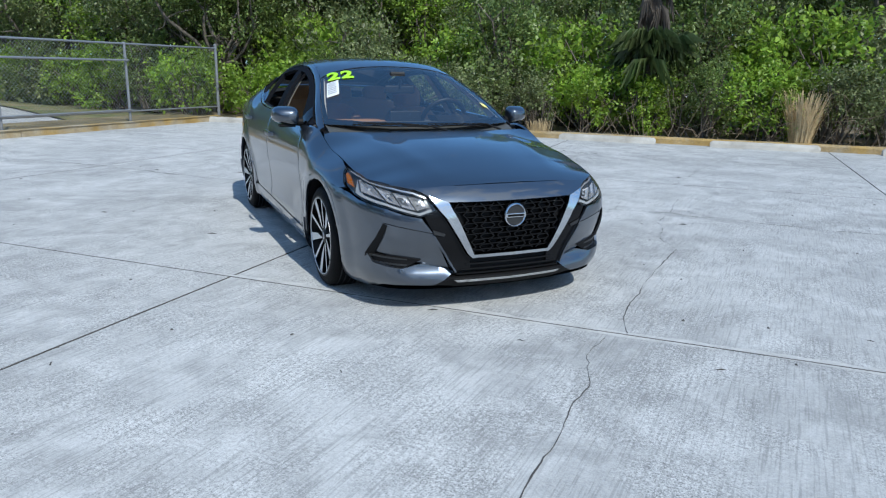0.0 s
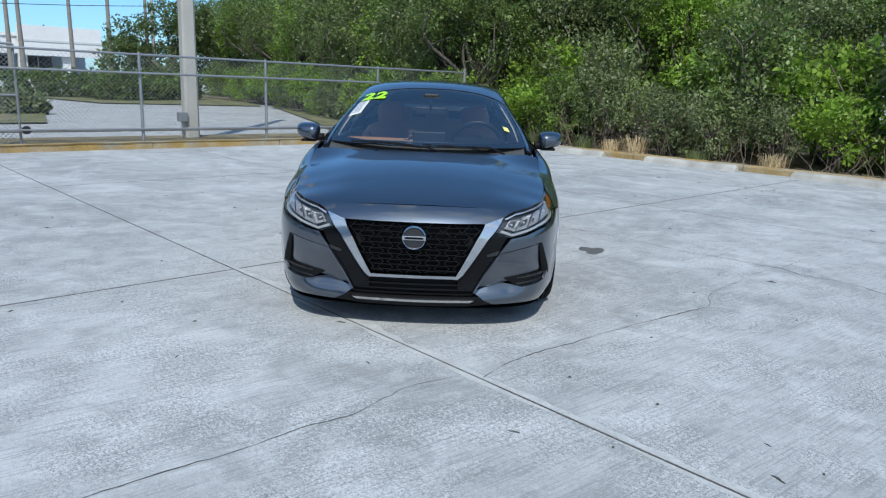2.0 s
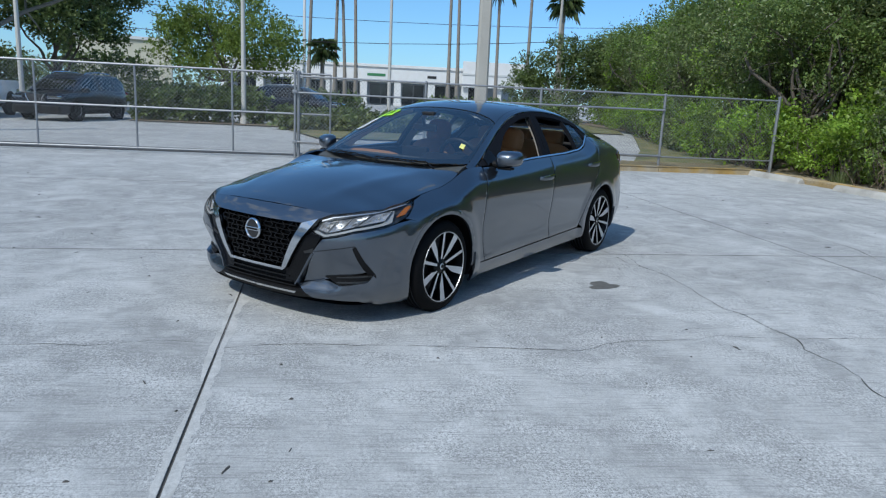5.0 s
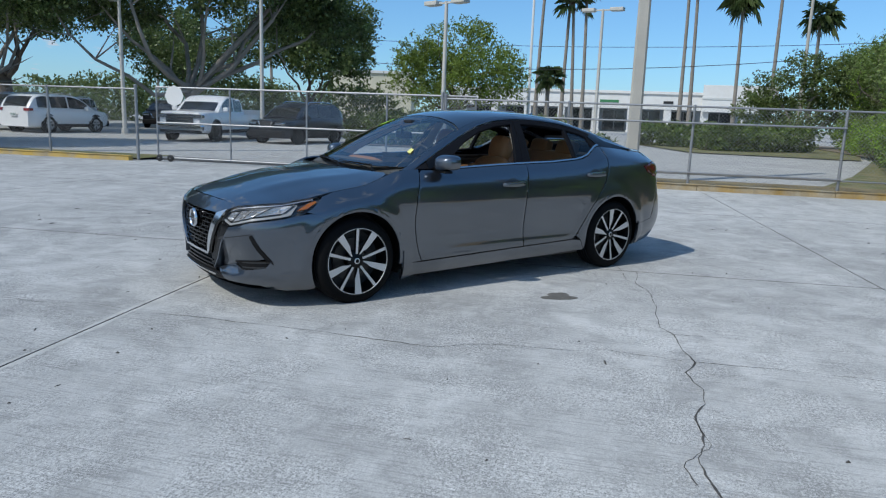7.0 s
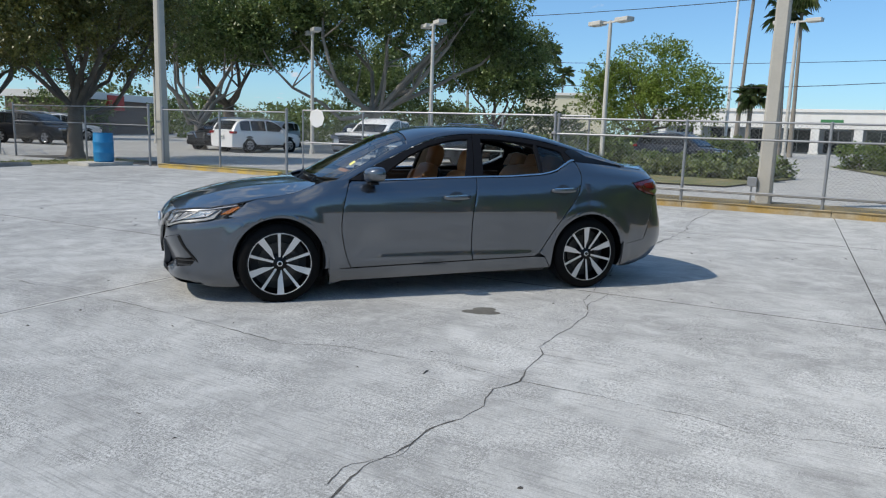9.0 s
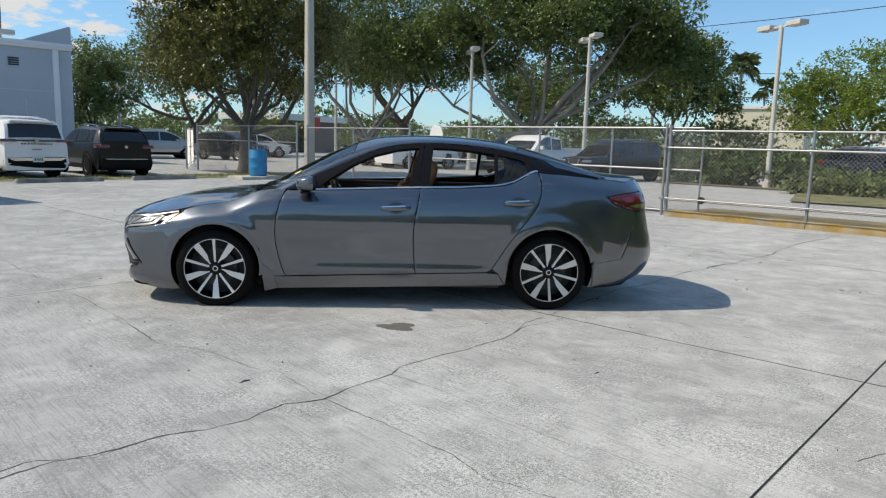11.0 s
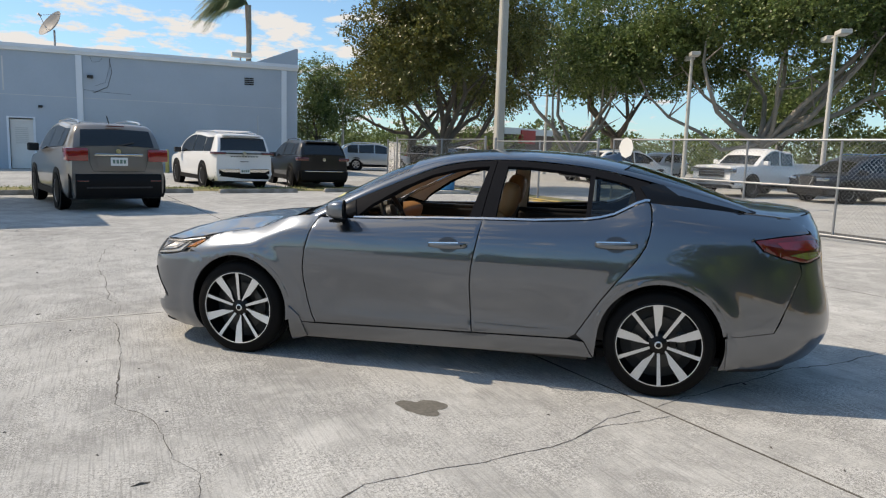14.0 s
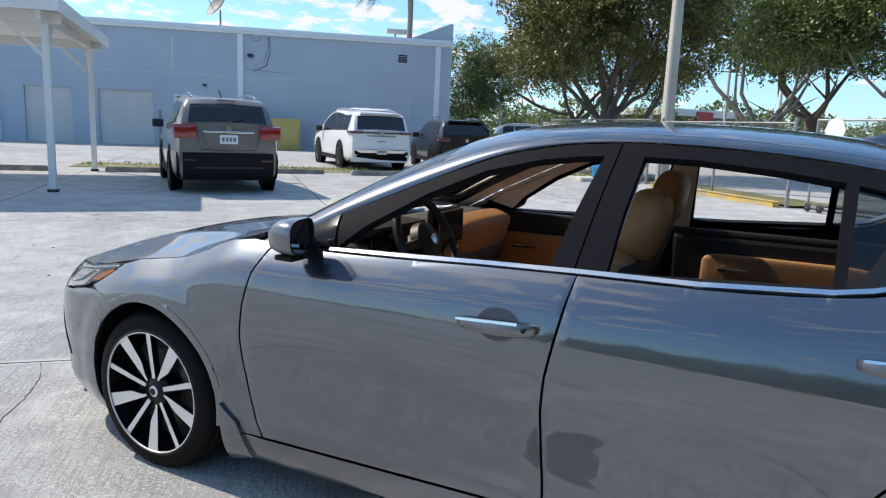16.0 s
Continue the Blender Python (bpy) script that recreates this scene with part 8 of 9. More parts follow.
def grass_tuft(x, y, h, n, seed, material, label, spread=0.12, splay=0.35):
    rng = rng_of(seed)
    verts, faces = [], []
    for _ in range(n):
        a = rng.uniform(0, 6.28)
        r = spread * math.sqrt(rng.random())
        s = np.array([r * math.cos(a), r * math.sin(a), 0])
        hh = h * rng.uniform(0.5, 1.05)
        out = np.array([math.cos(a), math.sin(a), 0]) * splay * hh * rng.uniform(0.1, 1.0)
        w = 0.006 * rng.uniform(0.7, 1.5)
        t = np.array([-math.sin(a), math.cos(a), 0]) * w
        p1, p2, p3 = s + np.array([0, 0, hh * 0.45]) + out * 0.25, s + np.array([0, 0, hh * 0.85]) + out * 0.65, s + np.array([0, 0, hh * (0.97 - 0.12 * rng.random())]) + out
        o = len(verts)
        verts += [tuple(s - t), tuple(s + t), tuple(p1 - t), tuple(p1 + t), tuple(p2 - t * 0.7), tuple(p2 + t * 0.7), tuple(p3)]
        faces += [(o, o + 1, o + 3, o + 2), (o + 2, o + 3, o + 5, o + 4), (o + 4, o + 5, o + 6)]
    ob = data_part("grass_tuft", verts, faces, material)
    ob.location = (x, y, 0.05)
    return tagged(ob, label, "grass", "grass tufts")


p = kerb_n(0.62, 0.30)
grass_tuft(p.x, p.y, 1.15, 420, 400, M_DRYGRASS, "tall clump of dry straw-coloured grass by the kerb", 0.20, 0.55)
for i, (x, h) in enumerate(((-7.3, 0.5), (-7.9, 0.38), (-4.4, 0.35), (-8.6, 0.4), (2.4, 0.4), (-5.9, 0.3), (-10.1, 0.35))):
    p = kerb_n(x, 0.32)
    grass_tuft(p.x, p.y, h, 150, 410 + i, M_DRYGRASS if i < 3 else M_LEAF_DULL, "low tuft of dry weeds behind the kerb", 0.25, 0.5)


# sparse weeds on the median between the parking rows
def weeds():
    rng = rng_of(431)
    n = 2600
    x = rng.uniform(-12, 4, n)
    y = -11.75 + (x - 4) * 0.087 + rng.normal(0, 0.38, n)
    keep = np.array([noise.noise(Vector((a * 0.9, b * 1.4, 3.0))) > -0.05 for a, b in zip(x, y)])
    c = np.stack([x, y, np.full(n, 0.012)], axis=1)[keep]
    d = rng.normal(0, 0.5, (len(c), 3)) + np.array([0, 0, 1.0])
    ob = new("weeds", leaf_mesh("weeds", c, d, 0.11, 0.012, M_LEAF_DULL, rng))
    tagged(ob, "sparse dry weeds on the worn median", "weeds", kind="stuff")


weeds()


# ---- fan palms ----
def fan_frond(bm, base, d, size, rng, droop=0.4):
    """A fan of pointed leaflets on a stalk."""
    d = Vector(d).normalized()
    side = d.cross(Vector((0, 0, 1)))
    if side.length < 1e-3:
        side = Vector((1, 0, 0))
    side.normalize()
    up = side.cross(d)
    hub = Vector(base) + d * size * 0.45 - Vector((0, 0, droop * 0.12 * size))
    add_tube(bm, [base, hub], [0.014 * size + 0.004, 0.006 * size + 0.002], 4, cap=False)
    n = 15
    for k in range(n):
        a = radians(-105 + 210 * k / (n - 1))
        q = d * math.cos(a) + side * math.sin(a)
        ln = size * 0.62 * (1 - 0.25 * abs(math.sin(a))) * rng.uniform(0.85, 1.1)
        w = side * math.cos(a) - d * math.sin(a)
        mid = hub + q * ln * 0.55 - Vector((0, 0, droop * 0.06 * size)) + up * 0.03 * size
        tip = hub + q * ln - Vector((0, 0, droop * 0.40 * size * rng.uniform(0.7, 1.3)))
        v = [bm.verts.new(c) for c in (hub, mid + w * 0.035 * size, tip, mid - w * 0.035 * size)]
        bm.faces.new((v[0], v[1], v[2]))
        bm.faces.new((v[0], v[2], v[3]))


def fan_palm(x, y, h, r, crown, seed, label, lean=0.0, n=26, z=-0.03, wind=(0, 0, 0)):
    rng = rng_of(seed)
    root = empty("fan_palm", pose(x, y, z), label, "palm", "fan palms")
    lx, ly = rng.normal(0, 0.02) * h + lean * h, rng.normal(0, 0.02) * h
    pts = [(0, 0, 0), (lx * 0.2, ly * 0.2, h * 0.3), (lx * 0.55, ly * 0.55, h * 0.65), (lx, ly, h)]
    part("trunk", tube(pts, [r * 1.5, r, r * 0.85, r * 0.8], 9), M_PALMTRUNK, root, smooth=True, angle=80)
    bm = bmesh.new()
    top = Vector(pts[-1])
    for k in range(n):
        a = 2 * math.pi * k / n * 2.618
        el = rng.uniform(-0.75, 1.0)
        dd = Vector((math.cos(a) * math.cos(el), math.sin(a) * math.cos(el), math.sin(el))) + Vector(wind)
        fan_frond(bm, top + Vector((0, 0, 0.1)), dd, crown * rng.uniform(0.8, 1.15), rng, 0.5 if el > 0 else 0.9)
    part("crown", bm, M_LEAF_PALM, root)
    bm = bmesh.new()
    for k in range(14):
        a = 2 * math.pi * k / 14
        e = top + Vector((math.cos(a) * 0.25, math.sin(a) * 0.25, -0.9 * crown * rng.uniform(0.4, 0.8)))
        add_tube(bm, [top + Vector((math.cos(a) * r * 0.7, math.sin(a) * r * 0.7, 0)), e], [0.06, 0.02], 4)
    part("dry_skirt", bm, M_TWIG, root, "dry brown hanging fronds")
    return root


def feather_palm(x, y, h, r, length, seed, label, wind):
    """A palm with long drooping feather fronds blown to one side."""
    rng = rng_of(seed)
    root = empty("feather_palm", pose(x, y, -0.03), label, "palm")
    part("trunk", tube([(0, 0, 0), (0.05, 0, h * 0.4), (-0.05, 0, h * 0.8), (0, 0, h)], [r * 1.4, r, r * 0.9, r * 1.1], 10), M_PALMTRUNK, root, smooth=True, angle=80)
    wind = Vector(wind)
    for k in range(30):
        a = 2.4 * k
        d = (Vector((math.cos(a), math.sin(a), 0)) * 0.42 + wind * rng.uniform(0.45, 1.1)).normalized()
        rise = rng.uniform(0.1, 1.0)
        ln = length * rng.uniform(0.8, 1.1)
        bm = bmesh.new()
        pts = [Vector((0, 0, h)) + d * ln * t + Vector((0, 0, ln * (rise * t * 0.9 - (0.55 + 0.55 * rise) * t * t))) for t in [i / 12 for i in range(13)]]
        add_tube(bm, pts, [0.035 * (1 - 0.8 * i / 12) for i in range(13)], 4, cap=False)
        for i in range(52):
            t = 0.10 + 0.9 * i / 52
            j = min(11, int(t * 12))
            p = pts[j].lerp(pts[j + 1], t * 12 - j)
            u = (pts[j + 1] - pts[j]).normalized()
            sd = u.cross(Vector((0, 0, 1))).normalized()
            for q in (1, -1):
                e = p + (sd * q * rng.uniform(0.25, 0.5) + u * 0.55 + wind * 0.35 - Vector((0, 0, rng.uniform(0.3, 0.9)))) * ln * 0.27 * math.sin(math.pi * (0.15 + 0.8 * t)) ** 0.5
                w = u * 0.028
                vs = [bm.verts.new(c) for c in (p - w, p + w, e)]
                bm.faces.new(vs)
        part("frond", bm, M_LEAF_PALM, root)
    return root


# palmetto in the thicket
pm = kerb_n(-2.3, 1.6)
rng = rng_of(77)
root = empty("palmetto", pose(pm.x, pm.y, 0.05), "dusty green palmetto with drooping fan leaves in the thicket", "palm")
bm = bmesh.new()
for k in range(26):
    a = k * 2.4
    el = rng.uniform(0.0, 0.9)
    fan_frond(bm, (0, 0, 1.75 + 0.012 * k), (math.cos(a) * math.cos(el), math.sin(a) * math.cos(el), math.sin(el)), 1.15 * rng.uniform(0.8, 1.1), rng, 1.2)
part("crown", bm, M_LEAF_PALM, root)
for k in range(9):
    a = k * 2.4
    bm = bmesh.new()
    fan_frond(bm, (0, 0, 2.3 + 0.15 * k), (math.cos(a), math.sin(a), -1.2), 0.6, rng, 2.0)
    part("dry_frond", bm, M_BARK, root, "dry brown hanging frond")
part("trunk", tube([(0, 0, 0), (0.05, 0, 0.7), (0, 0, 1.8), (-0.1, 0.1, 3.2), (-0.15, 0.2, 4.6)], [0.17, 0.15, 0.15, 0.14, 0.13], 10), M_BARK, root, smooth=True)


# ---- trees and palms beyond the fence ----
def big_tree(x, y, blobs, leaf, bark, seed, label, trunk, twigs, per=8, size=(0.17, 0.06), holes=0.32, twig_len=0.55, freq=0.55, shell=0.45, z=-0.03):
    return shrub(label, "tree", leaf, blobs, twigs, per, seed, size, bark=bark, trunk=trunk, m=pose(x, y, z), name="tree", holes=holes, twig_len=twig_len, freq=freq, shell=shell)


# olive-tinged tree behind the barrel
big_tree(-12.24, -16.0, [(2.0, 1.2, 4.9, 1.9, 1.9, 1.5), (-1.8, 0.6, 5.2, 2.0, 2.0, 1.6), (0.3, -0.8, 6.6, 2.3, 2.2, 1.6), (2.2, -0.9, 4.2, 1.4, 1.5, 1.2), (-3.0, -0.8, 4.4, 1.5, 1.5, 1.2), (0.2, 1.6, 5.6, 1.8, 1.6, 1.5), (1.4, 0.2, 7.8, 2.0, 2.0, 1.4), (-1.4, 0.2, 8.0, 2.0, 2.0, 1.4), (2.5, 0.4, 5.8, 1.5, 1.5, 1.2), (-3.5, 0.3, 6.0, 1.4, 1.4, 1.2)],
         M_LEAF_OLIVE, M_BARK, 31, "broad tree with olive-yellow leaves and dark forked trunk", (1.7, 0.27), 15500, 9, (0.105, 0.040), 0.16, 0.36, 0.75, 0.30)
big_tree(-12.7, -36.8, [(1.0, 0.4, 4.6, 1.5, 1.5, 1.3), (-1.2, 0.2, 4.2, 1.6, 1.6, 1.4), (0.0, -0.4, 5.8, 1.6, 1.6, 1.3), (0.4, 0.8, 3.0, 1.5, 1.5, 1.1), (-1.8, -0.5, 5.6, 1.1, 1.1, 0.9)],
         M_LEAF_OAK, M_BARK, 42, "dark narrow tree at the end of the white building", (1.3, 0.16), 3800, 9, (0.125, 0.046), 0.10, 0.45, 0.7, 0.35)
# big pale-limbed oaks in the far car park; offsets along r run north-west, along f towards the lot
def spread(rows):
    return [(-0.66 * r + 0.75 * f, 0.75 * r + 0.66 * f, z, a, b, c) for r, f, z, a, b, c in rows]


big_tree(-29.7, -15.6, spread([(-4.8, 0.0, 7.0, 2.5, 2.5, 1.5), (-2.5, 1.5, 8.6, 3.0, 3.0, 2.0), (0.0, -1.0, 9.9, 3.6, 3.4, 2.0), (3.0, 1.0, 8.8, 3.0, 3.0, 1.9), (5.5, 0.0, 7.3, 2.6, 2.6, 1.5), (8.0, 0.5, 6.3, 2.0, 2.0, 1.2), (1.0, 3.0, 7.6, 2.4, 2.4, 1.3), (-3.0, -2.5, 6.8, 2.2, 2.2, 1.3), (4.2, -3.0, 7.0, 2.2, 2.2, 1.4), (-6.6, 1.0, 6.3, 1.7, 1.7, 1.1), (6.8, 1.8, 8.0, 1.8, 1.8, 1.2)]),
         M_LEAF_OAK, M_BARKPALE, 32, "spreading oak with pale heavy limbs and dark leaves", (2.1, 0.35), 15500, 9, (0.17, 0.066), 0.14, 0.6, 0.5, 0.35)
big_tree(-50.9, -19.0, spread([(-3.2, 0.0, 7.0, 2.9, 2.9, 1.8), (-0.4, 0.6, 8.4, 3.0, 3.0, 2.0), (2.4, 0.0, 6.8, 2.3, 2.3, 1.6), (0.2, 2.0, 5.6, 2.6, 2.6, 1.5), (3.8, 0.4, 5.5, 1.3, 1.3, 1.0)]),
         M_LEAF_OAK, M_BARK, 41, "low dark tree at the end of the parked row", (2.2, 0.32), 3200, 9, (0.23, 0.088), 0.20, 0.7, 0.45)
big_tree(-24.0, -23.4, [(2.5, 1.0, 6.4, 2.2, 2.2, 1.6), (-2.4, 0.5, 6.8, 2.3, 2.3, 1.7), (0.4, -0.6, 8.6, 3.0, 2.8, 2.0), (0.0, 2.4, 6.8, 2.0, 2.0, 1.4), (4.0, -1.0, 7.4, 2.0, 2.0, 1.5), (-4.0, 1.5, 7.8, 2.0, 2.0, 1.5)],
         M_LEAF_OAK, M_BARKPALE, 33, "dark oak with several pale stems", (1.4, 0.30), 4600, 9, (0.15, 0.056), 0.18, 0.55, 0.5)
big_tree(-33.0, -31.0, [(2.5, 1.0, 7.5, 3.4, 3.4, 2.2), (-3.2, 0.5, 8.0, 3.4, 3.4, 2.2), (0.4, -0.6, 10.5, 4.0, 3.8, 2.4), (5.0, 2.4, 7.0, 2.6, 2.6, 1.8)],
         M_LEAF_OAK, M_BARK, 34, "large dark oak far behind the parked cars", (2.8, 0.45), 4200, 9, (0.20, 0.075), 0.20, 0.7, 0.4)
big_tree(-23.0, -46.0, [(2.5, 1.0, 6.6, 3.2, 3.2, 2.2), (-3.2, 0.5, 7.0, 3.2, 3.2, 2.2), (0.4, -0.6, 9.0, 3.4, 3.2, 2.2), (-6.0, 2.4, 5.8, 2.6, 2.6, 1.8), (6, -2, 6, 2.4, 2.4, 1.8)],
         M_LEAF_OAK, M_BARK, 35, "dark tree beyond the end of the white building", (2.4, 0.4), 4600, 9, (0.19, 0.07), 0.20, 0.7, 0.4)
big_tree(-61.4, -8.9, [(3.1, 3.6, 5.3, 2.9, 2.9, 2.1), (-3.1, -3.1, 5.6, 3.1, 3.1, 2.2), (0.6, 0.8, 7.7, 3.1, 3.1, 2.0), (1.4, -4.2, 4.8, 2.2, 2.2, 1.8), (0.0, 4.1, 4.2, 2.1, 2.1, 1.8), (-1.4, 2.0, 8.3, 1.8, 1.8, 1.4), (0.8, -2.0, 8.4, 1.7, 1.7, 1.3), (2.2, 0.6, 3.6, 2.8, 3.4, 1.5), (0.8, -4.2, 7.1, 1.4, 1.4, 1.1)],
         M_LEAF_FRESH, M_BARK, 36, "rounded green tree beyond the road", (2.1, 0.32), 5200, 9, (0.21, 0.080), 0.06, 0.7, 0.42)
big_tree(-51.0, 18.0, [(0.8, 1.6, 4.2, 1.4, 1.4, 1.1), (-0.8, -1.8, 4.0, 1.4, 1.4, 1.1), (0.2, 0.1, 5.3, 1.4, 1.4, 1.0), (0.2, 3.0, 3.0, 1.2, 1.3, 1.1), (0, -2.8, 2.6, 1.0, 1.1, 0.9), (0.4, 2.6, 5.4, 0.9, 0.9, 0.7), (0.2, 4.6, 4.4, 1.0, 1.0, 0.8), (0.2, 0.0, 2.4, 1.5, 2.0, 1.0)],
         M_LEAF_OAK, M_BARKPALE, 37, "dark evergreen tree beside the plaza lawn", (1.3, 0.20), 2600, 9, (0.18, 0.068), 0.12, 0.6, 0.8)
big_tree(-44.0, -26.5, [(2.5, 1.0, 5.0, 3.0, 3.0, 1.8), (-3.0, 0.5, 5.2, 3.0, 3.0, 1.8), (0.4, -0.6, 6.4, 3.0, 3.0, 1.8), (4.0, 4.0, 4.2, 2.4, 2.4, 1.5)],
         M_LEAF_OAK, M_BARK, 38, "dark tree behind the parked pickup", (1.8, 0.3), 3200, 9, (0.20, 0.075), 0.20, 0.7, 0.45)
# far green belt along the horizon
rng = rng_of(6)
belt_b = []
for k in range(70):
    a = radians(360 * k / 69)
    rr = 150 + float(rng.uniform(-15, 15))
    k_ = 0.45 if a < 1.4 or a > 5.6 else 1.0
    belt_b.append((3 + rr * math.cos(a), 6 + rr * math.sin(a), k_ * float(rng.uniform(1.5, 3.5)), 6.5, 6.5, k_ * float(rng.uniform(2.6, 4.6))))
p, d = crown_points(belt_b, 12000, 7, rng, 1.2, 0.5, 0.6, 0.12)
ob = new("far_tree_belt", leaf_mesh("far_tree_belt", p, d, 0.7, 0.26, M_LEAF_OAK, rng))
tagged(ob, "dark green belt of trees along the horizon", "woods", kind="stuff")
near_b = []
for xx, yy in ((-52, -26), (-50, -38), (-44, -48), (-36, -58), (-20, -62), (-58, -18), (-12, -70), (-28, -66), (-62, -30), (-55, -48)):
    near_b.append((xx, yy, float(rng.uniform(1.3, 2.2)), 4.2, 4.2, float(rng.uniform(1.5, 2.6))))
p, d = crown_points(near_b, 8000, 8, rng, 0.7, 0.5, 0.4, 0.3)
ob = new("distant_trees", leaf_mesh("distant_trees", p, d, 0.28, 0.10, M_LEAF_OAK, rng))
tagged(ob, "dark distant trees behind the car park", "woods", kind="stuff")

for i, (x, y, h, lean) in enumerate(((-76, 17.0, 14.2, 0.02), (-78, 24.6, 12.8, -0.02), (-84, -29.0, 11.8, 0.0), (-76, 0.4, 14.0, 0.03), (-75, 11.6, 17.5, 0.0), (-75, 12.6, 17.8, 0.02), (-76, 20.4, 18.5, 0.03),
                                      (-74, -3.4, 18.0, 0.03), (-75, 1.6, 16.0, -0.03), (-76, -0.8, 17.0, 0.0), (-78, -37, 12.0, 0.0), (-70, -43, 11.5, 0.02), (-115.7, -39.4, 11.8, 0.0), (-118, -46.0, 8.2, 0.0), (-113, -44.0, 7.2, 0.0))):
    fan_palm(x, y, h, 0.19, 2.3, 500 + i, "tall slender fan palm with a small crown", lean)
fan_palm(-68, -1.4, 5.6, 0.24, 1.75, 530, "short full fan palm near the plaza", 0.0, 34)
feather_palm(-9.45, -45.0, 11.6, 0.22, 3.7, 531, "wind-blown palm with drooping fronds behind the white building", (1.0, 0.1, 0.0))
# low clipped hedge rows and shrubs on the islands
def hedge_row(a, b, h, w, leaf, seed, label):
    rng = rng_of(seed)
    L_ = (Vector(b) - Vector(a)).length
    n = max(2, int(L_ / 0.8))
    blobs = [(L_ * (k + 0.5) / n, float(rng.normal(0, 0.06)), h * 0.5, L_ / n * 0.75, w / 2, h * 0.52) for k in range(n)]
    root = empty("hedge", along(a, b, -0.03), label, "hedge")
    p, d = crown_points(blobs, int(L_ * 200), 8, rng, 0.22, 0.35, 0.5, 1.0)
    ob = new("foliage", leaf_mesh("foliage", p, d, 0.15, 0.06, leaf, rng))
    ob.parent = root
    bm = bmesh.new()
    for k in range(n * 2):
        x = L_ * (k + 0.5) / (2 * n)
        add_tube(bm, [(x, 0, 0), (x + rng.normal(0, 0.1), rng.normal(0, 0.1), h * 0.7)], [0.02, 0.008], 4)
    tagged(part("stem", bm, M_TWIG, root), kind="stuff")
    return root


hedge_row((-27.4, 6.2), (-26.9, 0.4), 0.7, 0.9, M_LEAF_OAK, 60, "low sparse clipped hedge along the drive")
hedge_row((-26.9, 0.0), (-26.4, -5.1), 1.25, 1.2, M_LEAF_OAK, 61, "low dark clipped hedge along the drive")
hedge_row((-24.4, 6.0), (-24.0, 1.0), 0.55, 0.7, M_LEAF_DULL, 62, "low sparse hedge on the small island")
hedge_row((-38, 11.0), (-42, 17.0), 1.5, 2.4, M_LEAF_MID, 63, "broad green shrubs on the grassy island")
hedge_row((-44, 7.5), (-41, 12.5), 1.4, 2.2, M_LEAF_MID, 64, "broad green shrubs on the grassy island")
hedge_row((-56, 0.0), (-54, -14.0), 1.6, 1.6, M_LEAF_DULL, 65, "dull hedge at the far side of the road")
# dark foliage stands for parked cars and hedges in the tree's shade
hedge_row((-37.0, -7.0), (-38.0, 3.5), 1.4, 1.6, M_LEAF_OAK, 67, "tall dark hedge standing in for shaded cars and hedges behind the far row")
hedge_row((-20.5, 15.8), (-25.5, 17.0), 1.2, 1.6, M_LEAF_DULL, 66, "weedy shrubs by the drive edge")
flat("island_grass", [(-27.6, 6.6), (-19.6, 5.4), (-19.2, 2.8), (-26.4, 0.4)], 0.02, M_GRASS_G, "dry grass island with a kerb", "grass")
flat("lawn", [(-34, 10.0), (-48, 6.5), (-56, 14), (-50, 22), (-33, 17.5)], 0.02, M_GRASS_G, "dry lawn in front of the plaza", "grass")
flat("verge", [(-14.2, 11.4), (-14.5, 14.5), (-30, 18.6), (-33, 18), (-20, 13.7)], 0.01, M_GRASS_G, "weedy verge at the edge of the drive", "grass")
flat("hedge_bed", [(-28.2, 6.2), (-25.6, 6.2), (-25.3, -5.2), (-27.6, -5.2)], 0.015, M_SOIL, "bare soil bed under the hedge", "ground")
# overhead cables
for (a, b, sag) in (((-59.8, -40, 8.2), (-60.8, 30.0, 8.0), 2.4), ((-52, -60, 13.0), (-60, 20.0, 13.6), 1.6), ((-80, -60, 12.6), (-82, 40.0, 11.0), 2.0)):
    pts = []
    for k in range(15):
        t = k / 14
        pts.append(Vector(a).lerp(Vector(b), t) - Vector((0, 0, sag * 4 * t * (1 - t))))
    tagged(part("overhead_cable", tube(pts, 0.035, 4), M_CABLE), "black overhead cable strung across the sky", "cable", "overhead cables", "structure")
for (x, y, h) in ((-59.8, -40, 8.4), (-60.8, 30.0, 8.2), (-52, -60, 13.3), (-60, 20.0, 13.9)):
    tagged(part("cable_pole", tube([(0, 0, 0), (0, 0, h)], [0.16, 0.1], 8), M_POLE, m=pose(x, y, -0.03), smooth=True), "wooden pole that carries the overhead cables", "pole", "cable poles")

mast = empty("mast", pose(-65.0, -2.8, -0.03), "tall slender white mast beside the plaza", "mast")
part("shaft", tube([(0, 0, 0), (0, 0, 9), (0, 0, 19)], [0.16, 0.13, 0.09], 10), M_WHITEPAINT, mast, smooth=True)
part("base_plate", box((-0.3, -0.3, 0.0), (0.3, 0.3, 0.12), 0.02), M_POLE, mast)


# ---- parked vehicles ----
M_VGLASS = mat("privacy_glass", (0.012, 0.014, 0.016), 0.05, var=0.05, spec=0.7)
M_PLATE = mat("plate_white", (0.70, 0.71, 0.70), 0.5, var=0.03)
M_PLATEINK = mat("plate_bars", (0.12, 0.20, 0.16), 0.6, var=0.03)
M_WHEELGREY = mat("grey_alloy", (0.35, 0.35, 0.36), 0.35, metal=0.7, var=0.08)


def vpaint(name, c, metal=0.5, coat=0.8):
    return mat(name, c, 0.3, metal=metal, var=0.04, coat=coat, local=True, spec=0.3)


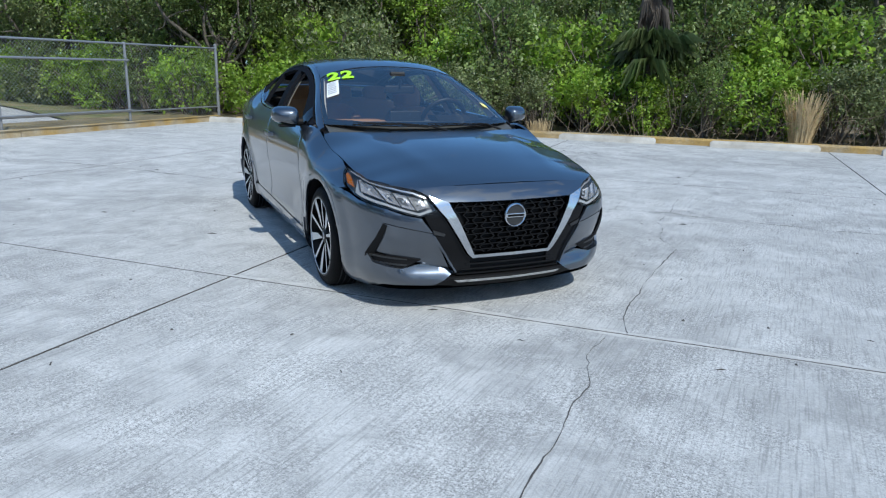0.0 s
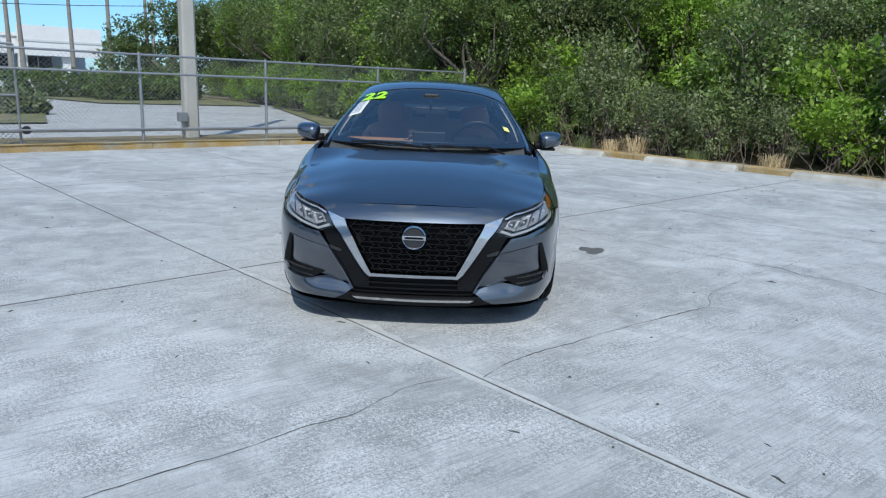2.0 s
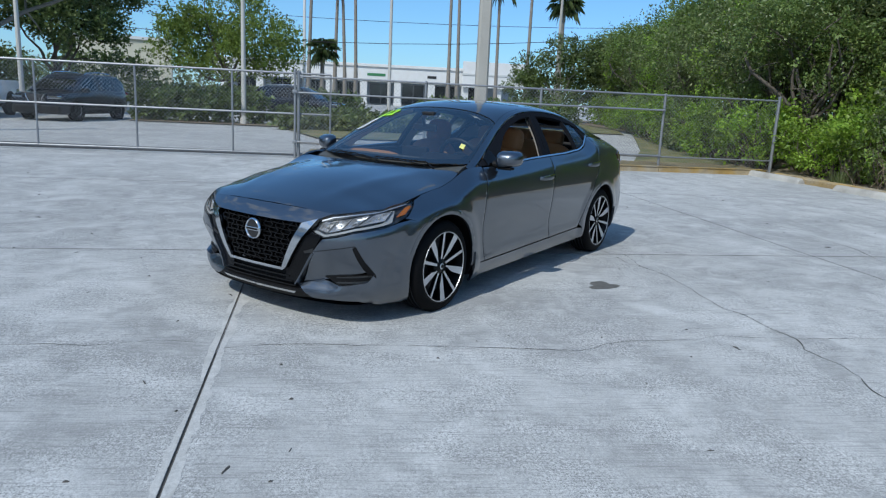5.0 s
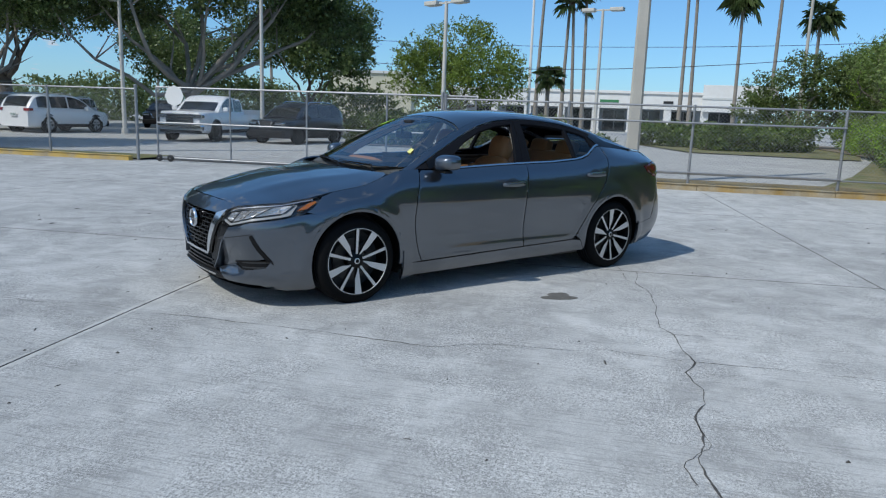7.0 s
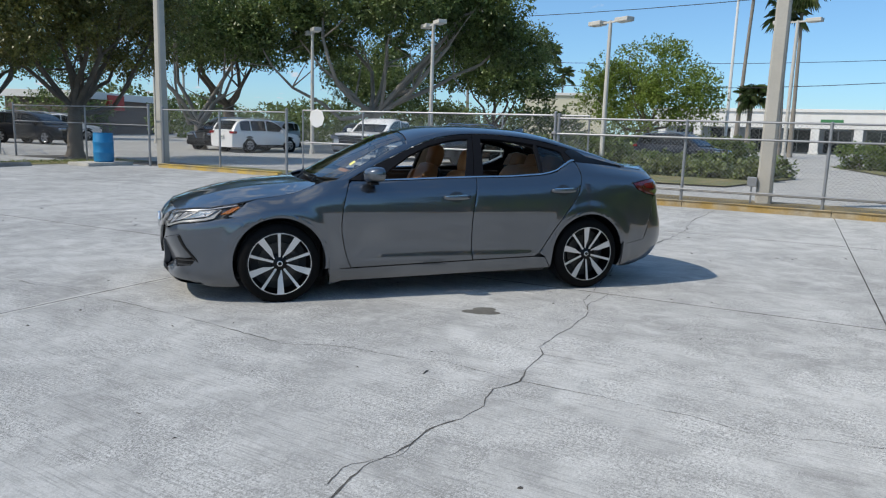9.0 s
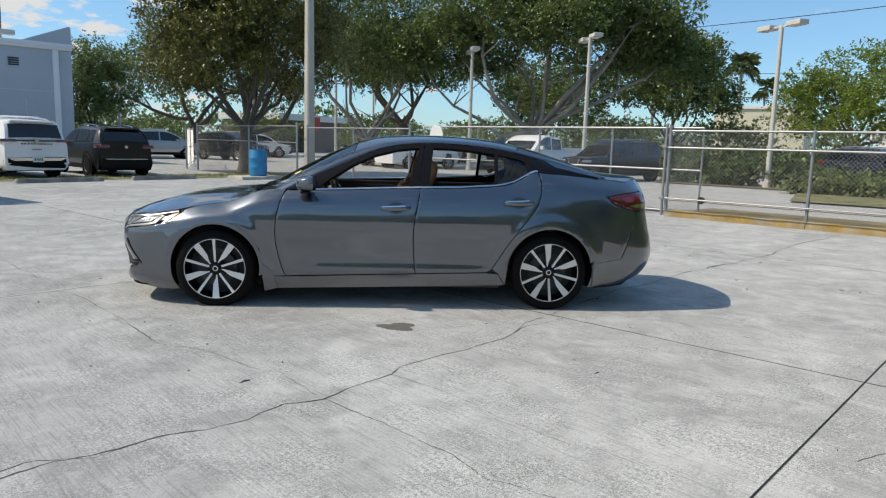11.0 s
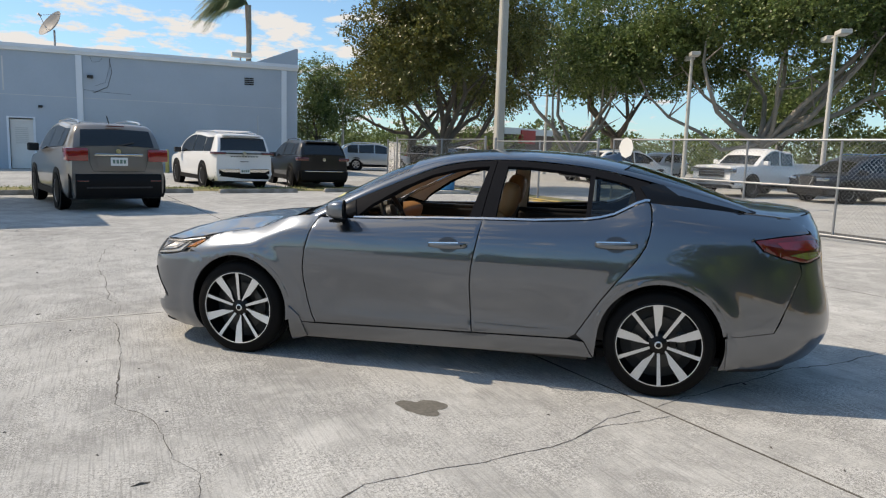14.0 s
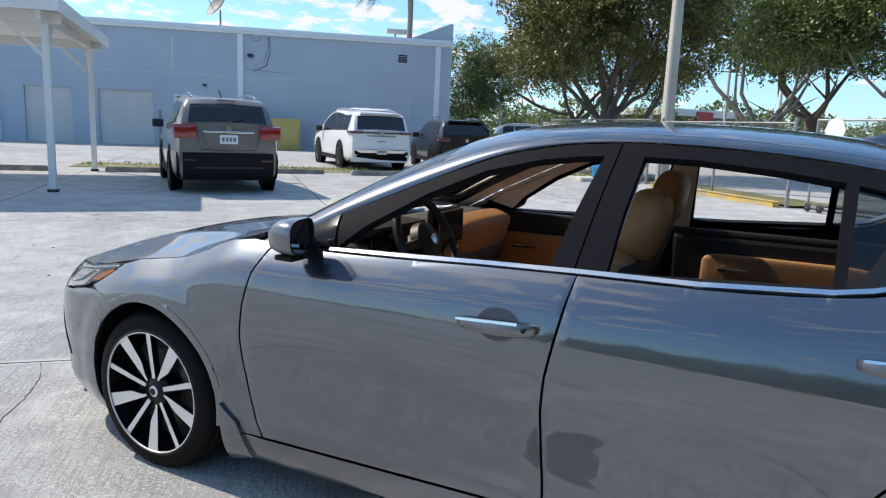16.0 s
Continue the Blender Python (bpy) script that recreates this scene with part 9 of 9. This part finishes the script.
def small_wheel(parent, x, y, r, w, s):
    t = part("wheel", lathe([(r * 0.62, -w / 2), (r * 0.9, -w / 2), (r, -w * 0.3), (r, w * 0.3), (r * 0.9, w / 2), (r * 0.62, w / 2)], 30, "y", close=True), M_TYRE, parent, "black tyre on alloy wheel", True, 40)
    t.matrix_basis = pose(x, y, r, 0, 0, 0 if s > 0 else 180)
    part("rim", lathe([(r * 0.56, w * 0.40), (r * 0.63, w * 0.47), (r * 0.63, w * 0.36)], 30, "y", close=True), M_WHEELGREY, t, "grey alloy rim", True)
    part("wheel_back", lathe([(0.0, w * 0.12), (r * 0.6, w * 0.12), (r * 0.6, 0.0), (0.0, 0.0)], 24, "y"), M_DARK, t)
    for k in range(5):
        a = 2 * math.pi * k / 5
        bm = prism([(-0.03, 0.03), (0.03, 0.03), (0.05, r * 0.6), (-0.05, r * 0.6)], w * 0.2, w * 0.42, "y")
        part("spoke", bm, M_WHEELGREY, t, m=Matrix.Rotation(a, 4, "Y"))


def vehicle(name, label, category, m, paint, L, W, belt_h, roof, wb, wr, gh, wt=0.80, clad=None, nose=None, rails=True, pillars=(), group="parked vehicles", bed=None, end_round=0.075, low=0.27):
    """A parked vehicle. roof: (x, z) along the middle, from rear to front, meeting the belt at both ends. gh: belt heights at rear and front."""
    root = empty(name, m, label, category, group)
    hw = W / 2
    rz = Spline(roof)
    x_r, x_f = roof[0][0], roof[-1][0]
    bz = Spline([(-L / 2, gh[0]), (0, (gh[0] + gh[1]) / 2 + 0.01), (L / 2 - 1.2, gh[1]), (L / 2, nose or gh[1] - 0.12)])

    def hw_at(x):
        e = clamp((abs(x) - (L / 2 - 0.55)) / 0.55)
        return hw * (1 - end_round * 2.2 * e * e)
    bm = bmesh.new()
    rings = []
    n = 26
    for i in range(n + 1):
        x = -L / 2 + L * i / n
        h = hw_at(x)
        z1 = bz(x)
        sec = [(h * 0.90, low), (h * 0.975, low + 0.10), (h * 0.99, 0.45), (h, 0.62), (h * 0.985, z1 - 0.14), (h * 0.95, z1 - 0.03), (h * 0.90, z1), (h * 0.45, z1 + 0.02), (0, z1 + 0.028)]
        tuck = clamp((abs(x) - (L / 2 - 0.12)) / 0.12)
        sx = x - math.copysign(0.07 * tuck, x)
        rings.append([bm.verts.new((x - math.copysign(0.06, x) * tuck * (1 if (z > z1 - 0.05 or z < 0.35) else 0), y, z)) for y, z in sec] + [bm.verts.new((x - math.copysign(0.06, x) * tuck * (1 if (z > z1 - 0.05 or z < 0.35) else 0), -y, z)) for y, z in sec[-2::-1]])
    for a, b in zip(rings, rings[1:]):
        for k in range(len(a) - 1):
            bm.faces.new((a[k], a[k + 1], b[k + 1], b[k]))
        bm.faces.new((a[-1], a[0], b[0], b[-1]))
    bm.faces.new(rings[0])
    bm.faces.new(rings[-1])
    body = part("body", bm, paint, root, smooth=True, angle=32)

    def gw(x, z):
        t = clamp((z - bz(x)) / (max(r[1] for r in roof) - bz(x) + 1e-6))
        return hw_at(x) * (0.93 + (wt - 0.93) * t)
    bm = bmesh.new()
    rings = []
    n = 28
    for i in range(n + 1):
        x = x_r + (x_f - x_r) * i / n
        zt = max(rz(x), bz(x) + 0.012)
        sec = [(gw(x, bz(x) - 0.03), bz(x) - 0.03), (gw(x, zt - 0.05), max(bz(x) - 0.02, zt - 0.05)), (gw(x, zt) * 0.93, zt - 0.008), (gw(x, zt) * 0.5, zt + 0.012), (0, zt + 0.018)]
        rings.append([bm.verts.new((x, y, z)) for y, z in sec] + [bm.verts.new((x, -y, z)) for y, z in sec[-2::-1]])
    for a, b in zip(rings, rings[1:]):
        for k in range(len(a) - 1):
            bm.faces.new((a[k], a[k + 1], b[k + 1], b[k]))
    part("cabin", bm, paint, root, smooth=True, angle=40)
    # side windows between the pillars
    for x0, x1 in pillars:
        for s in (False, True):
            def side(x, z):
                return Vector((x, gw(x, z) + 0.004, z))
            top = lambda x: rz(x) - 0.085
            o = [(x0, bz(x0) + 0.02), (x1, bz(x1) + 0.02)]
            k = 5
            ups = [(x1 + (x0 - x1) * j / k, max(bz(x1 + (x0 - x1) * j / k) + 0.05, top(x1 + (x0 - x1) * j / k))) for j in range(k + 1)]
            part("side_window", skin(o + ups, side, 0.12, thick=0.0, mirror=s), M_VGLASS, root, "dark privacy side window", True)
    hi = max(r[1] for r in roof)

    def end_glass(xa, xb, f0, f1, nm):
        """Glass on the sloping end of the cabin between two x places."""
        bm = bmesh.new()
        rows = []
        for i in range(7):
            x = xa + (xb - xa) * i / 6
            z = max(rz(x), bz(x)) + 0.016
            wq = gw(x, z) * (f0 + (f1 - f0) * i / 6)
            rows.append([bm.verts.new((x + math.copysign(0.012, x), wq * c, z - 0.02 * c * c)) for c in (-1, -0.6, -0.2, 0.2, 0.6, 1)])
        for a, b in zip(rows, rows[1:]):
            for k in range(5):
                bm.faces.new((a[k], a[k + 1], b[k + 1], b[k]))
        return part(nm, bm, M_VGLASS, root, "dark glass", True, 60)
    for sx in wb:
        for s in (1, -1):
            # flat dark disc stands for the arch trim and the shade in the well
            part("wheel_arch", lathe([(0.0, 0.0), (wr + 0.085, 0.0), (wr + 0.085, 0.014), (0.0, 0.014)], 30, "y"), clad or M_BLACKMATTE, root, "flat dark disc for the arch trim and shaded well", m=pose(sx, s * (hw_at(sx) - 0.006), wr + 0.02))
            small_wheel(root, sx, s * (hw - 0.092), wr * 1.03, 0.235, s)
    sill_m = clad or M_BLACKMATTE
    for s in (1, -1):
        part("sill", box((wb[0] + wr + 0.08, s * hw * 0.985 - 0.03, low), (wb[1] - wr - 0.08, s * hw * 0.985 + 0.025, low + 0.13), 0.015), sill_m, root)
    part("underbody", box((-L / 2 + 0.25, -hw * 0.86, low - 0.03), (L / 2 - 0.25, hw * 0.86, low + 0.05)), M_DARK, root)
    if rails:
        for s in (1, -1):
            x0, x1 = rails
            yy = s * gw(0, hi) * 0.86
            r = part("roof_rail", tube([(x0, yy, rz(x0) + 0.01), (x0 + 0.12, yy, rz(x0 + 0.12) + 0.06), ((x0 + x1) / 2, yy, rz((x0 + x1) / 2) + 0.075), (x1 - 0.15, yy, rz(x1 - 0.15) + 0.06), (x1, yy, rz(x1) + 0.01)], 0.02, 6), M_CHROME, root, "silver roof rail", True)
    return root, body, end_glass, gw, bz, rz, hw_at


def plate(root, x, y, z, s):
    p = part("licence_plate", box((x - 0.012, y - 0.155, z - 0.08), (x + 0.012, y + 0.155, z + 0.08), 0.008), M_PLATE, root, "white licence plate with plain bars")
    for k in range(4):
        part("plate_bar", box((x + s * 0.013 - 0.002, y - 0.12 + 0.065 * k, z - 0.035), (x + s * 0.013 + 0.002, y - 0.075 + 0.065 * k, z + 0.035)), M_PLATEINK, p)
    return p


def mirror_pair(root, x, y, z, material):
    for s in (1, -1):
        part("door_mirror", box((x - 0.09, s * y - 0.11, z - 0.08), (x + 0.06, s * y + 0.11, z + 0.09), 0.035), material, root, "door mirror")


def tail_pair(root, x, y0, y1, z0, z1, wrap, material, label, low=None):
    """Tail lamps that wrap round the corner: a lens on the tail and a piece on the flank, with a paler foot."""
    for s in (1, -1):
        lo, hi = sorted((s * y0, s * y1))
        lamp = part("tail_lamp", box((x - 0.02, lo, z0), (x + wrap, hi, z1), 0.035), material, root, label, True, 50)
        if low:
            part("reverse_lens", box((x - 0.026, lo + 0.05, z0 + 0.02), (x - 0.012, hi - 0.06, z0 + low), 0.004), M_PLATE, lamp, "clear reverse lens")


# grey crossover seen from behind
P_GREY = vpaint("warm_grey_metallic", (0.185, 0.178, 0.17), 0.35)
suv, body, glass, gw, bz, rz, hwf = vehicle("crossover", "warm grey crossover with dark rear glass parked nose-in", "car", pose(0.22, -7.28, 0, 0, 0, -77), P_GREY, 4.68, 1.88, 1.06,
    [(-2.28, 1.25), (-2.19, 1.44), (-2.06, 1.62), (-1.75, 1.70), (-0.6, 1.745), (0.3, 1.71), (0.75, 1.54), (1.35, 1.14)], (-1.35, 1.35), 0.37, (1.25, 1.10), wt=0.70, pillars=((-1.72, -1.235), (-1.20, -0.20), (-0.165, 0.95)), rails=(-1.75, 0.35), end_round=0.05)
g = glass(-2.27, -2.09, 0.86, 0.90, "rear_window")
part("rear_wiper", tube([(-2.32, 0, 1.29), (-2.27, -0.3, 1.36)], 0.010, 5), M_DARK, g)
part("brake_light", box((-2.12, -0.16, 1.655), (-2.05, 0.16, 1.675), 0.004), M_REDDARK, suv, "dark red high brake light")
tail_pair(suv, -2.34, 0.54, 0.925, 0.985, 1.235, 0.34, M_REDLENS, "red wraparound tail lamp")
part("garnish", box((-2.385, -0.44, 1.095), (-2.345, 0.44, 1.135), 0.012), M_CHROME, suv, "chrome tailgate garnish")
part("tailgate_recess", prism([(-0.42, 1.085), (0.42, 1.085), (0.36, 0.86), (-0.36, 0.86)], -2.352, -2.345, "x"), P_GREY, suv, "shallow plate recess")
plate(suv, -2.365, 0, 0.985, -1)
for s in (1, -1):
    part("gate_seam", tube([(-2.350, s * 0.53, 1.22), (-2.352, s * 0.52, 0.95), (-2.352, s * 0.47, 0.80), (-2.352, 0, 0.785)], 0.005, 4), M_DARK, suv, "dark tailgate shut line")
    part("reflector", box((-2.415, s * 0.66 - 0.10, 0.60), (-2.385, s * 0.66 + 0.10, 0.625), 0.004), M_REDDARK, suv)
bm = prism([(-2.06, 0.27), (-2.30, 0.27), (-2.385, 0.36), (-2.41, 0.56), (-2.40, 0.70), (-2.36, 0.745), (-2.06, 0.745)], -0.88, 0.88, "y")
bmesh.ops.bevel(bm, geom=[e for e in bm.edges if abs(e.verts[0].co.y - e.verts[1].co.y) < 0.01 and e.verts[0].co.x < -2.2 and e.verts[1].co.x < -2.2], offset=0.10, segments=4, affect="EDGES")
part("rear_bumper", bm, M_BLACKMATTE, suv, "black textured rear bumper", True, 40)
part("bumper_sill", box((-2.42, -0.60, 0.47), (-2.40, 0.60, 0.50), 0.006), M_DARK, suv)
part("badge", lathe([(0.0, 0.0), (0.05, 0.0), (0.05, 0.008), (0, 0.01)], 16, "x"), M_CHROME, suv, m=pose(-2.345, 0, 1.185))
mirror_pair(suv, 0.85, 1.02, 1.20, M_DARK)
part("aerial", tube([(-1.85, 0.05, 1.70), (-1.98, 0.12, 1.86)], 0.010, 5), M_DARK, suv)

# white three-row wagon from behind
P_WHITE = vpaint("white_car_paint", (0.78, 0.785, 0.78), 0.0)
suv, body, glass, gw, bz, rz, hwf = vehicle("white_wagon", "white three-row utility wagon with black lower trim", "car", pose(-3.43, -15.05, -0.02, 0, 0, -79), P_WHITE, 5.0, 1.96, 1.08,
    [(-2.46, 1.17), (-2.38, 1.42), (-2.26, 1.62), (-1.9, 1.71), (-0.5, 1.77), (0.4, 1.73), (0.95, 1.55), (1.6, 1.14)], (-1.40, 1.50), 0.39, (1.16, 1.08), wt=0.74, clad=M_BLACKMATTE, pillars=((-2.02, -1.315), (-1.27, -0.235), (-0.20, 1.15)), rails=(-1.9, 0.4), end_round=0.045)
glass(-2.45, -2.28, 0.90, 0.93, "rear_window")
part("rear_spoiler", box((-2.36, -0.62, 1.655), (-2.05, 0.62, 1.705), 0.02), P_WHITE, suv)
part("light_bar", box((-2.515, -0.60, 1.105), (-2.38, 0.60, 1.145), 0.012), M_DARK, suv, "black tailgate strip")
tail_pair(suv, -2.495, 0.56, 0.965, 1.085, 1.17, 0.36, M_REDDARK, "slim dark red tail lamp")
for k in range(10):
    part("letter_bar", box((-2.508, -0.43 + 0.090 * k, 1.015), (-2.498, -0.38 + 0.090 * k, 1.05)), M_DARK, suv)
part("badge", lathe([(0.0, 0.0), (0.06, 0.0), (0.06, 0.008), (0, 0.01)], 16, "x"), M_CHROME, suv, m=pose(-2.52, 0, 1.125))
part("gate_handle", box((-2.512, -0.13, 0.865), (-2.495, 0.13, 0.885), 0.004), M_DARK, suv)
bm = prism([(-2.10, 0.26), (-2.36, 0.26), (-2.47, 0.34), (-2.525, 0.50), (-2.53, 0.60), (-2.48, 0.645), (-2.10, 0.645)], -0.90, 0.90, "y")
bmesh.ops.bevel(bm, geom=[e for e in bm.edges if abs(e.verts[0].co.y - e.verts[1].co.y) < 0.01 and e.verts[0].co.x < -2.3 and e.verts[1].co.x < -2.3], offset=0.09, segments=3, affect="EDGES")
part("rear_bumper", bm, M_BLACKMATTE, suv, "black lower rear bumper", True, 40)
part("skid_plate", prism([(-0.84, 0.635), (0.84, 0.635), (0.66, 0.545), (-0.66, 0.545)], -2.555, -2.515, "x"), M_CHROME, suv, "silver bumper skid trim")
for s in (1, -1):
    part("skid_end", prism([(s * 0.86, 0.635), (s * 0.66, 0.545), (s * 0.80, 0.42), (s * 0.90, 0.46)], -2.52, -2.47, "x"), P_WHITE, suv, "white bumper corner")
plate(suv, -2.56, 0, 0.585, -1)
mirror_pair(suv, 1.05, 1.06, 1.17, M_DARK)
for x_ in (-1.4, -0.7, 0.0):
    part("cross_bar", tube([(x_, -0.62, 1.835), (x_, 0.62, 1.835)], 0.018, 6), M_CHROME, suv)

# black compact crossover
P_BLACK = vpaint("black_car_paint", (0.006, 0.006, 0.007), 0.0, 0.5)
suv, body, glass, gw, bz, rz, hwf = vehicle("black_crossover", "black compact crossover parked beside the white wagon", "car", pose(-6.50, -15.35, -0.02, 0, 0, -87), P_BLACK, 4.4, 1.84, 1.02,
    [(-2.13, 1.12), (-2.02, 1.34), (-1.86, 1.52), (-1.5, 1.59), (-0.4, 1.62), (0.3, 1.57), (0.75, 1.40), (1.3, 1.05)], (-1.30, 1.32), 0.36, (1.12, 1.0), wt=0.70, pillars=((-1.62, -1.2), (-1.12, -0.2), (-0.12, 0.9)), rails=(-1.4, 0.3), end_round=0.055)
glass(-2.12, -1.88, 0.88, 0.92, "rear_window")
part("rear_spoiler", box((-1.98, -0.55, 1.545), (-1.70, 0.55, 1.59), 0.018), P_BLACK, suv)
tail_pair(suv, -2.19, 0.52, 0.90, 0.93, 1.05, 0.34, M_REDDARK, "dark red tail lamp")
part("badge", lathe([(0.0, 0.0), (0.055, 0.0), (0.055, 0.008), (0, 0.01)], 16, "x"), M_CHROME, suv, m=pose(-2.205, 0, 0.98))
part("chrome_strip", box((-2.245, -0.66, 0.575), (-2.215, 0.66, 0.60), 0.006), M_CHROME, suv, "chrome bumper strip")
bm = prism([(-1.90, 0.22), (-2.10, 0.22), (-2.20, 0.30), (-2.235, 0.48), (-2.23, 0.60), (-2.19, 0.64), (-1.90, 0.64)], -0.86, 0.86, "y")
bmesh.ops.bevel(bm, geom=[e for e in bm.edges if abs(e.verts[0].co.y - e.verts[1].co.y) < 0.01 and e.verts[0].co.x < -2.05 and e.verts[1].co.x < -2.05], offset=0.08, segments=3, affect="EDGES")
part("rear_bumper", bm, M_BLACKMATTE, suv, "", True, 40)
mirror_pair(suv, 0.8, 0.98, 1.08, M_DARK)


def pickup(m, paint, label, name="pickup_truck"):
    root, body, glass, gw, bz, rz, hwf = vehicle(name, label, "pickup", m, paint, 5.85, 2.03, 1.25,
        [(-0.95, 1.24), (-0.85, 1.62), (-0.6, 1.80), (0.0, 1.86), (0.6, 1.82), (0.95, 1.65), (1.5, 1.24)], (-1.85, 1.80), 0.41, (1.20, 1.22), 0.84, pillars=((-0.78, -0.02), (0.08, 1.1)), rails=False, nose=1.18, low=0.36)
    glass(1.48, 1.02, 0.84, 0.84, "windscreen")
    part("bed", box((-2.80, -0.80, 0.9), (-1.02, 0.80, 1.26)), M_DARK, root, "dark open cargo bed")
    for s in (1, -1):
        part("bed_side", box((-2.90, s * 0.90 - 0.09, 1.0), (-0.98, s * 0.90 + 0.08, 1.34), 0.03), paint, root)
        part("headlamp", box((2.70, s * 0.77 - 0.20, 0.93), (2.95, s * 0.77 + 0.19, 1.10), 0.03), M_CHROME, root, "bright headlamp")
        part("fog_lamp", box((2.88, s * 0.72 - 0.11, 0.52), (2.95, s * 0.72 + 0.11, 0.62), 0.02), M_CHROME, root)
    part("tailgate", box((-2.93, -0.82, 0.78), (-2.84, 0.82, 1.32), 0.02), paint, root)
    gr = part("grille", box((2.84, -0.56, 0.74), (2.945, 0.56, 1.10), 0.02), M_DARK, root, "dark grille with chrome bars")
    for z in (0.76, 0.87, 0.98, 1.08):
        part("grille_bar", box((2.935, -0.58, z - 0.018), (2.965, 0.58, z + 0.018), 0.008), M_CHROME, gr, "chrome grille bar")
    part("front_bumper", box((2.75, -0.96, 0.46), (3.02, 0.96, 0.68), 0.05), M_CHROME, root, "chrome front bumper")
    part("skid", box((2.72, -0.86, 0.36), (2.94, 0.86, 0.47), 0.03), M_DARK, root)
    mirror_pair(root, 1.2, 1.14, 1.32, paint)
    return root


pickup(pose(-23.95, -10.55, -0.03, 0, 0, 6.6), P_WHITE, "white pickup truck with a chrome grille and bumper")


def front_face(suv, L, paint, z=0.78):
    for s in (1, -1):
        part("headlamp", box((L / 2 - 0.25, s * 0.66 - 0.20, z), (L / 2 + 0.01, s * 0.66 + 0.20, z + 0.11), 0.03), M_CHROME, suv, "bright headlamp")
        part("grille_arm", tube([(L / 2 + 0.02, s * 0.34, z + 0.14), (L / 2 + 0.03, s * 0.20, z - 0.16)], 0.025, 6), M_CHROME, suv, "chrome grille arm")
    part("grille", box((L / 2 - 0.1, -0.36, z - 0.18), (L / 2 + 0.015, 0.36, z + 0.14), 0.02), M_DARK, suv, "dark grille")
    part("front_bumper", box((L / 2 - 0.2, -0.86, 0.28), (L / 2 + 0.05, 0.86, 0.55), 0.06), M_BLACKMATTE, suv)


def crossover(name, label, m, paint, front=True):
    suv, body, glass, gw, bz, rz, hwf = vehicle(name, label, "car", m, paint, 4.75, 1.92, 1.05,
        [(-2.30, 1.10), (-2.12, 1.40), (-1.85, 1.62), (-1.3, 1.69), (-0.4, 1.71), (0.35, 1.66), (0.8, 1.48), (1.4, 1.08)], (-1.38, 1.42), 0.37, (1.10, 1.05), 0.78, pillars=((-1.9, -1.25), (-1.17, -0.22), (-0.14, 0.98)), rails=(-1.5, 0.35))
    glass(-2.28, -1.92, 0.82, 0.85, "rear_window")
    glass(1.36, 0.80, 0.86, 0.84, "windscreen")
    front_face(suv, 4.75, paint)
    for s in (1, -1):
        part("tail_lamp", box((-2.40, s * 0.74 - 0.16, 0.95), (-2.15, s * 0.74 + 0.15, 1.08), 0.03), M_REDLENS, suv, "red tail lamp")
    plate(suv, -2.39, 0, 0.80, -1)
    mirror_pair(suv, 0.85, 1.0, 1.10, paint)
    return suv


P_SILVER = vpaint("silver_car_paint", (0.42, 0.44, 0.46), 0.5)
P_NAVY = vpaint("dark_blue_car_paint", (0.015, 0.02, 0.03), 0.3)
crossover("black_crossover", "black crossover parked beside the white pickup", pose(-25.0, -6.95, -0.03, 0, 0, -9), P_NAVY)
crossover("white_wagon", "white utility wagon parked with its tail to the fence", pose(-24.2, -19.1, -0.03, 0, 0, 178.7), P_WHITE)
crossover("black_crossover", "black utility wagon parked by the white one", pose(-25.0, -22.3, -0.03, 0, 0, 12), P_BLACK)
crossover("silver_wagon", "silver wagon parked far behind the fence", pose(-15.5, -33.5, -0.03, 0, 0, 172), P_SILVER)
crossover("black_crossover", "black wagon parked far behind the fence", pose(-19.0, -31.0, -0.03, 0, 0, 110), P_BLACK)
crossover("silver_wagon", "silver wagon parked in the far row", pose(-33.0, -26.5, -0.03, 0, 0, 20), P_SILVER)
crossover("black_crossover", "black wagon parked in the far row", pose(-36.5, -22.0, -0.03, 0, 0, 20), P_BLACK)
crossover("blue_wagon", "dark blue wagon parked in the far row", pose(-36.0, 0.2, -0.03, 0, 0, 75), P_NAVY)
crossover("white_wagon", "white wagon parked far down the road", pose(-24.5, -38.0, -0.03, 0, 0, 165), P_WHITE)
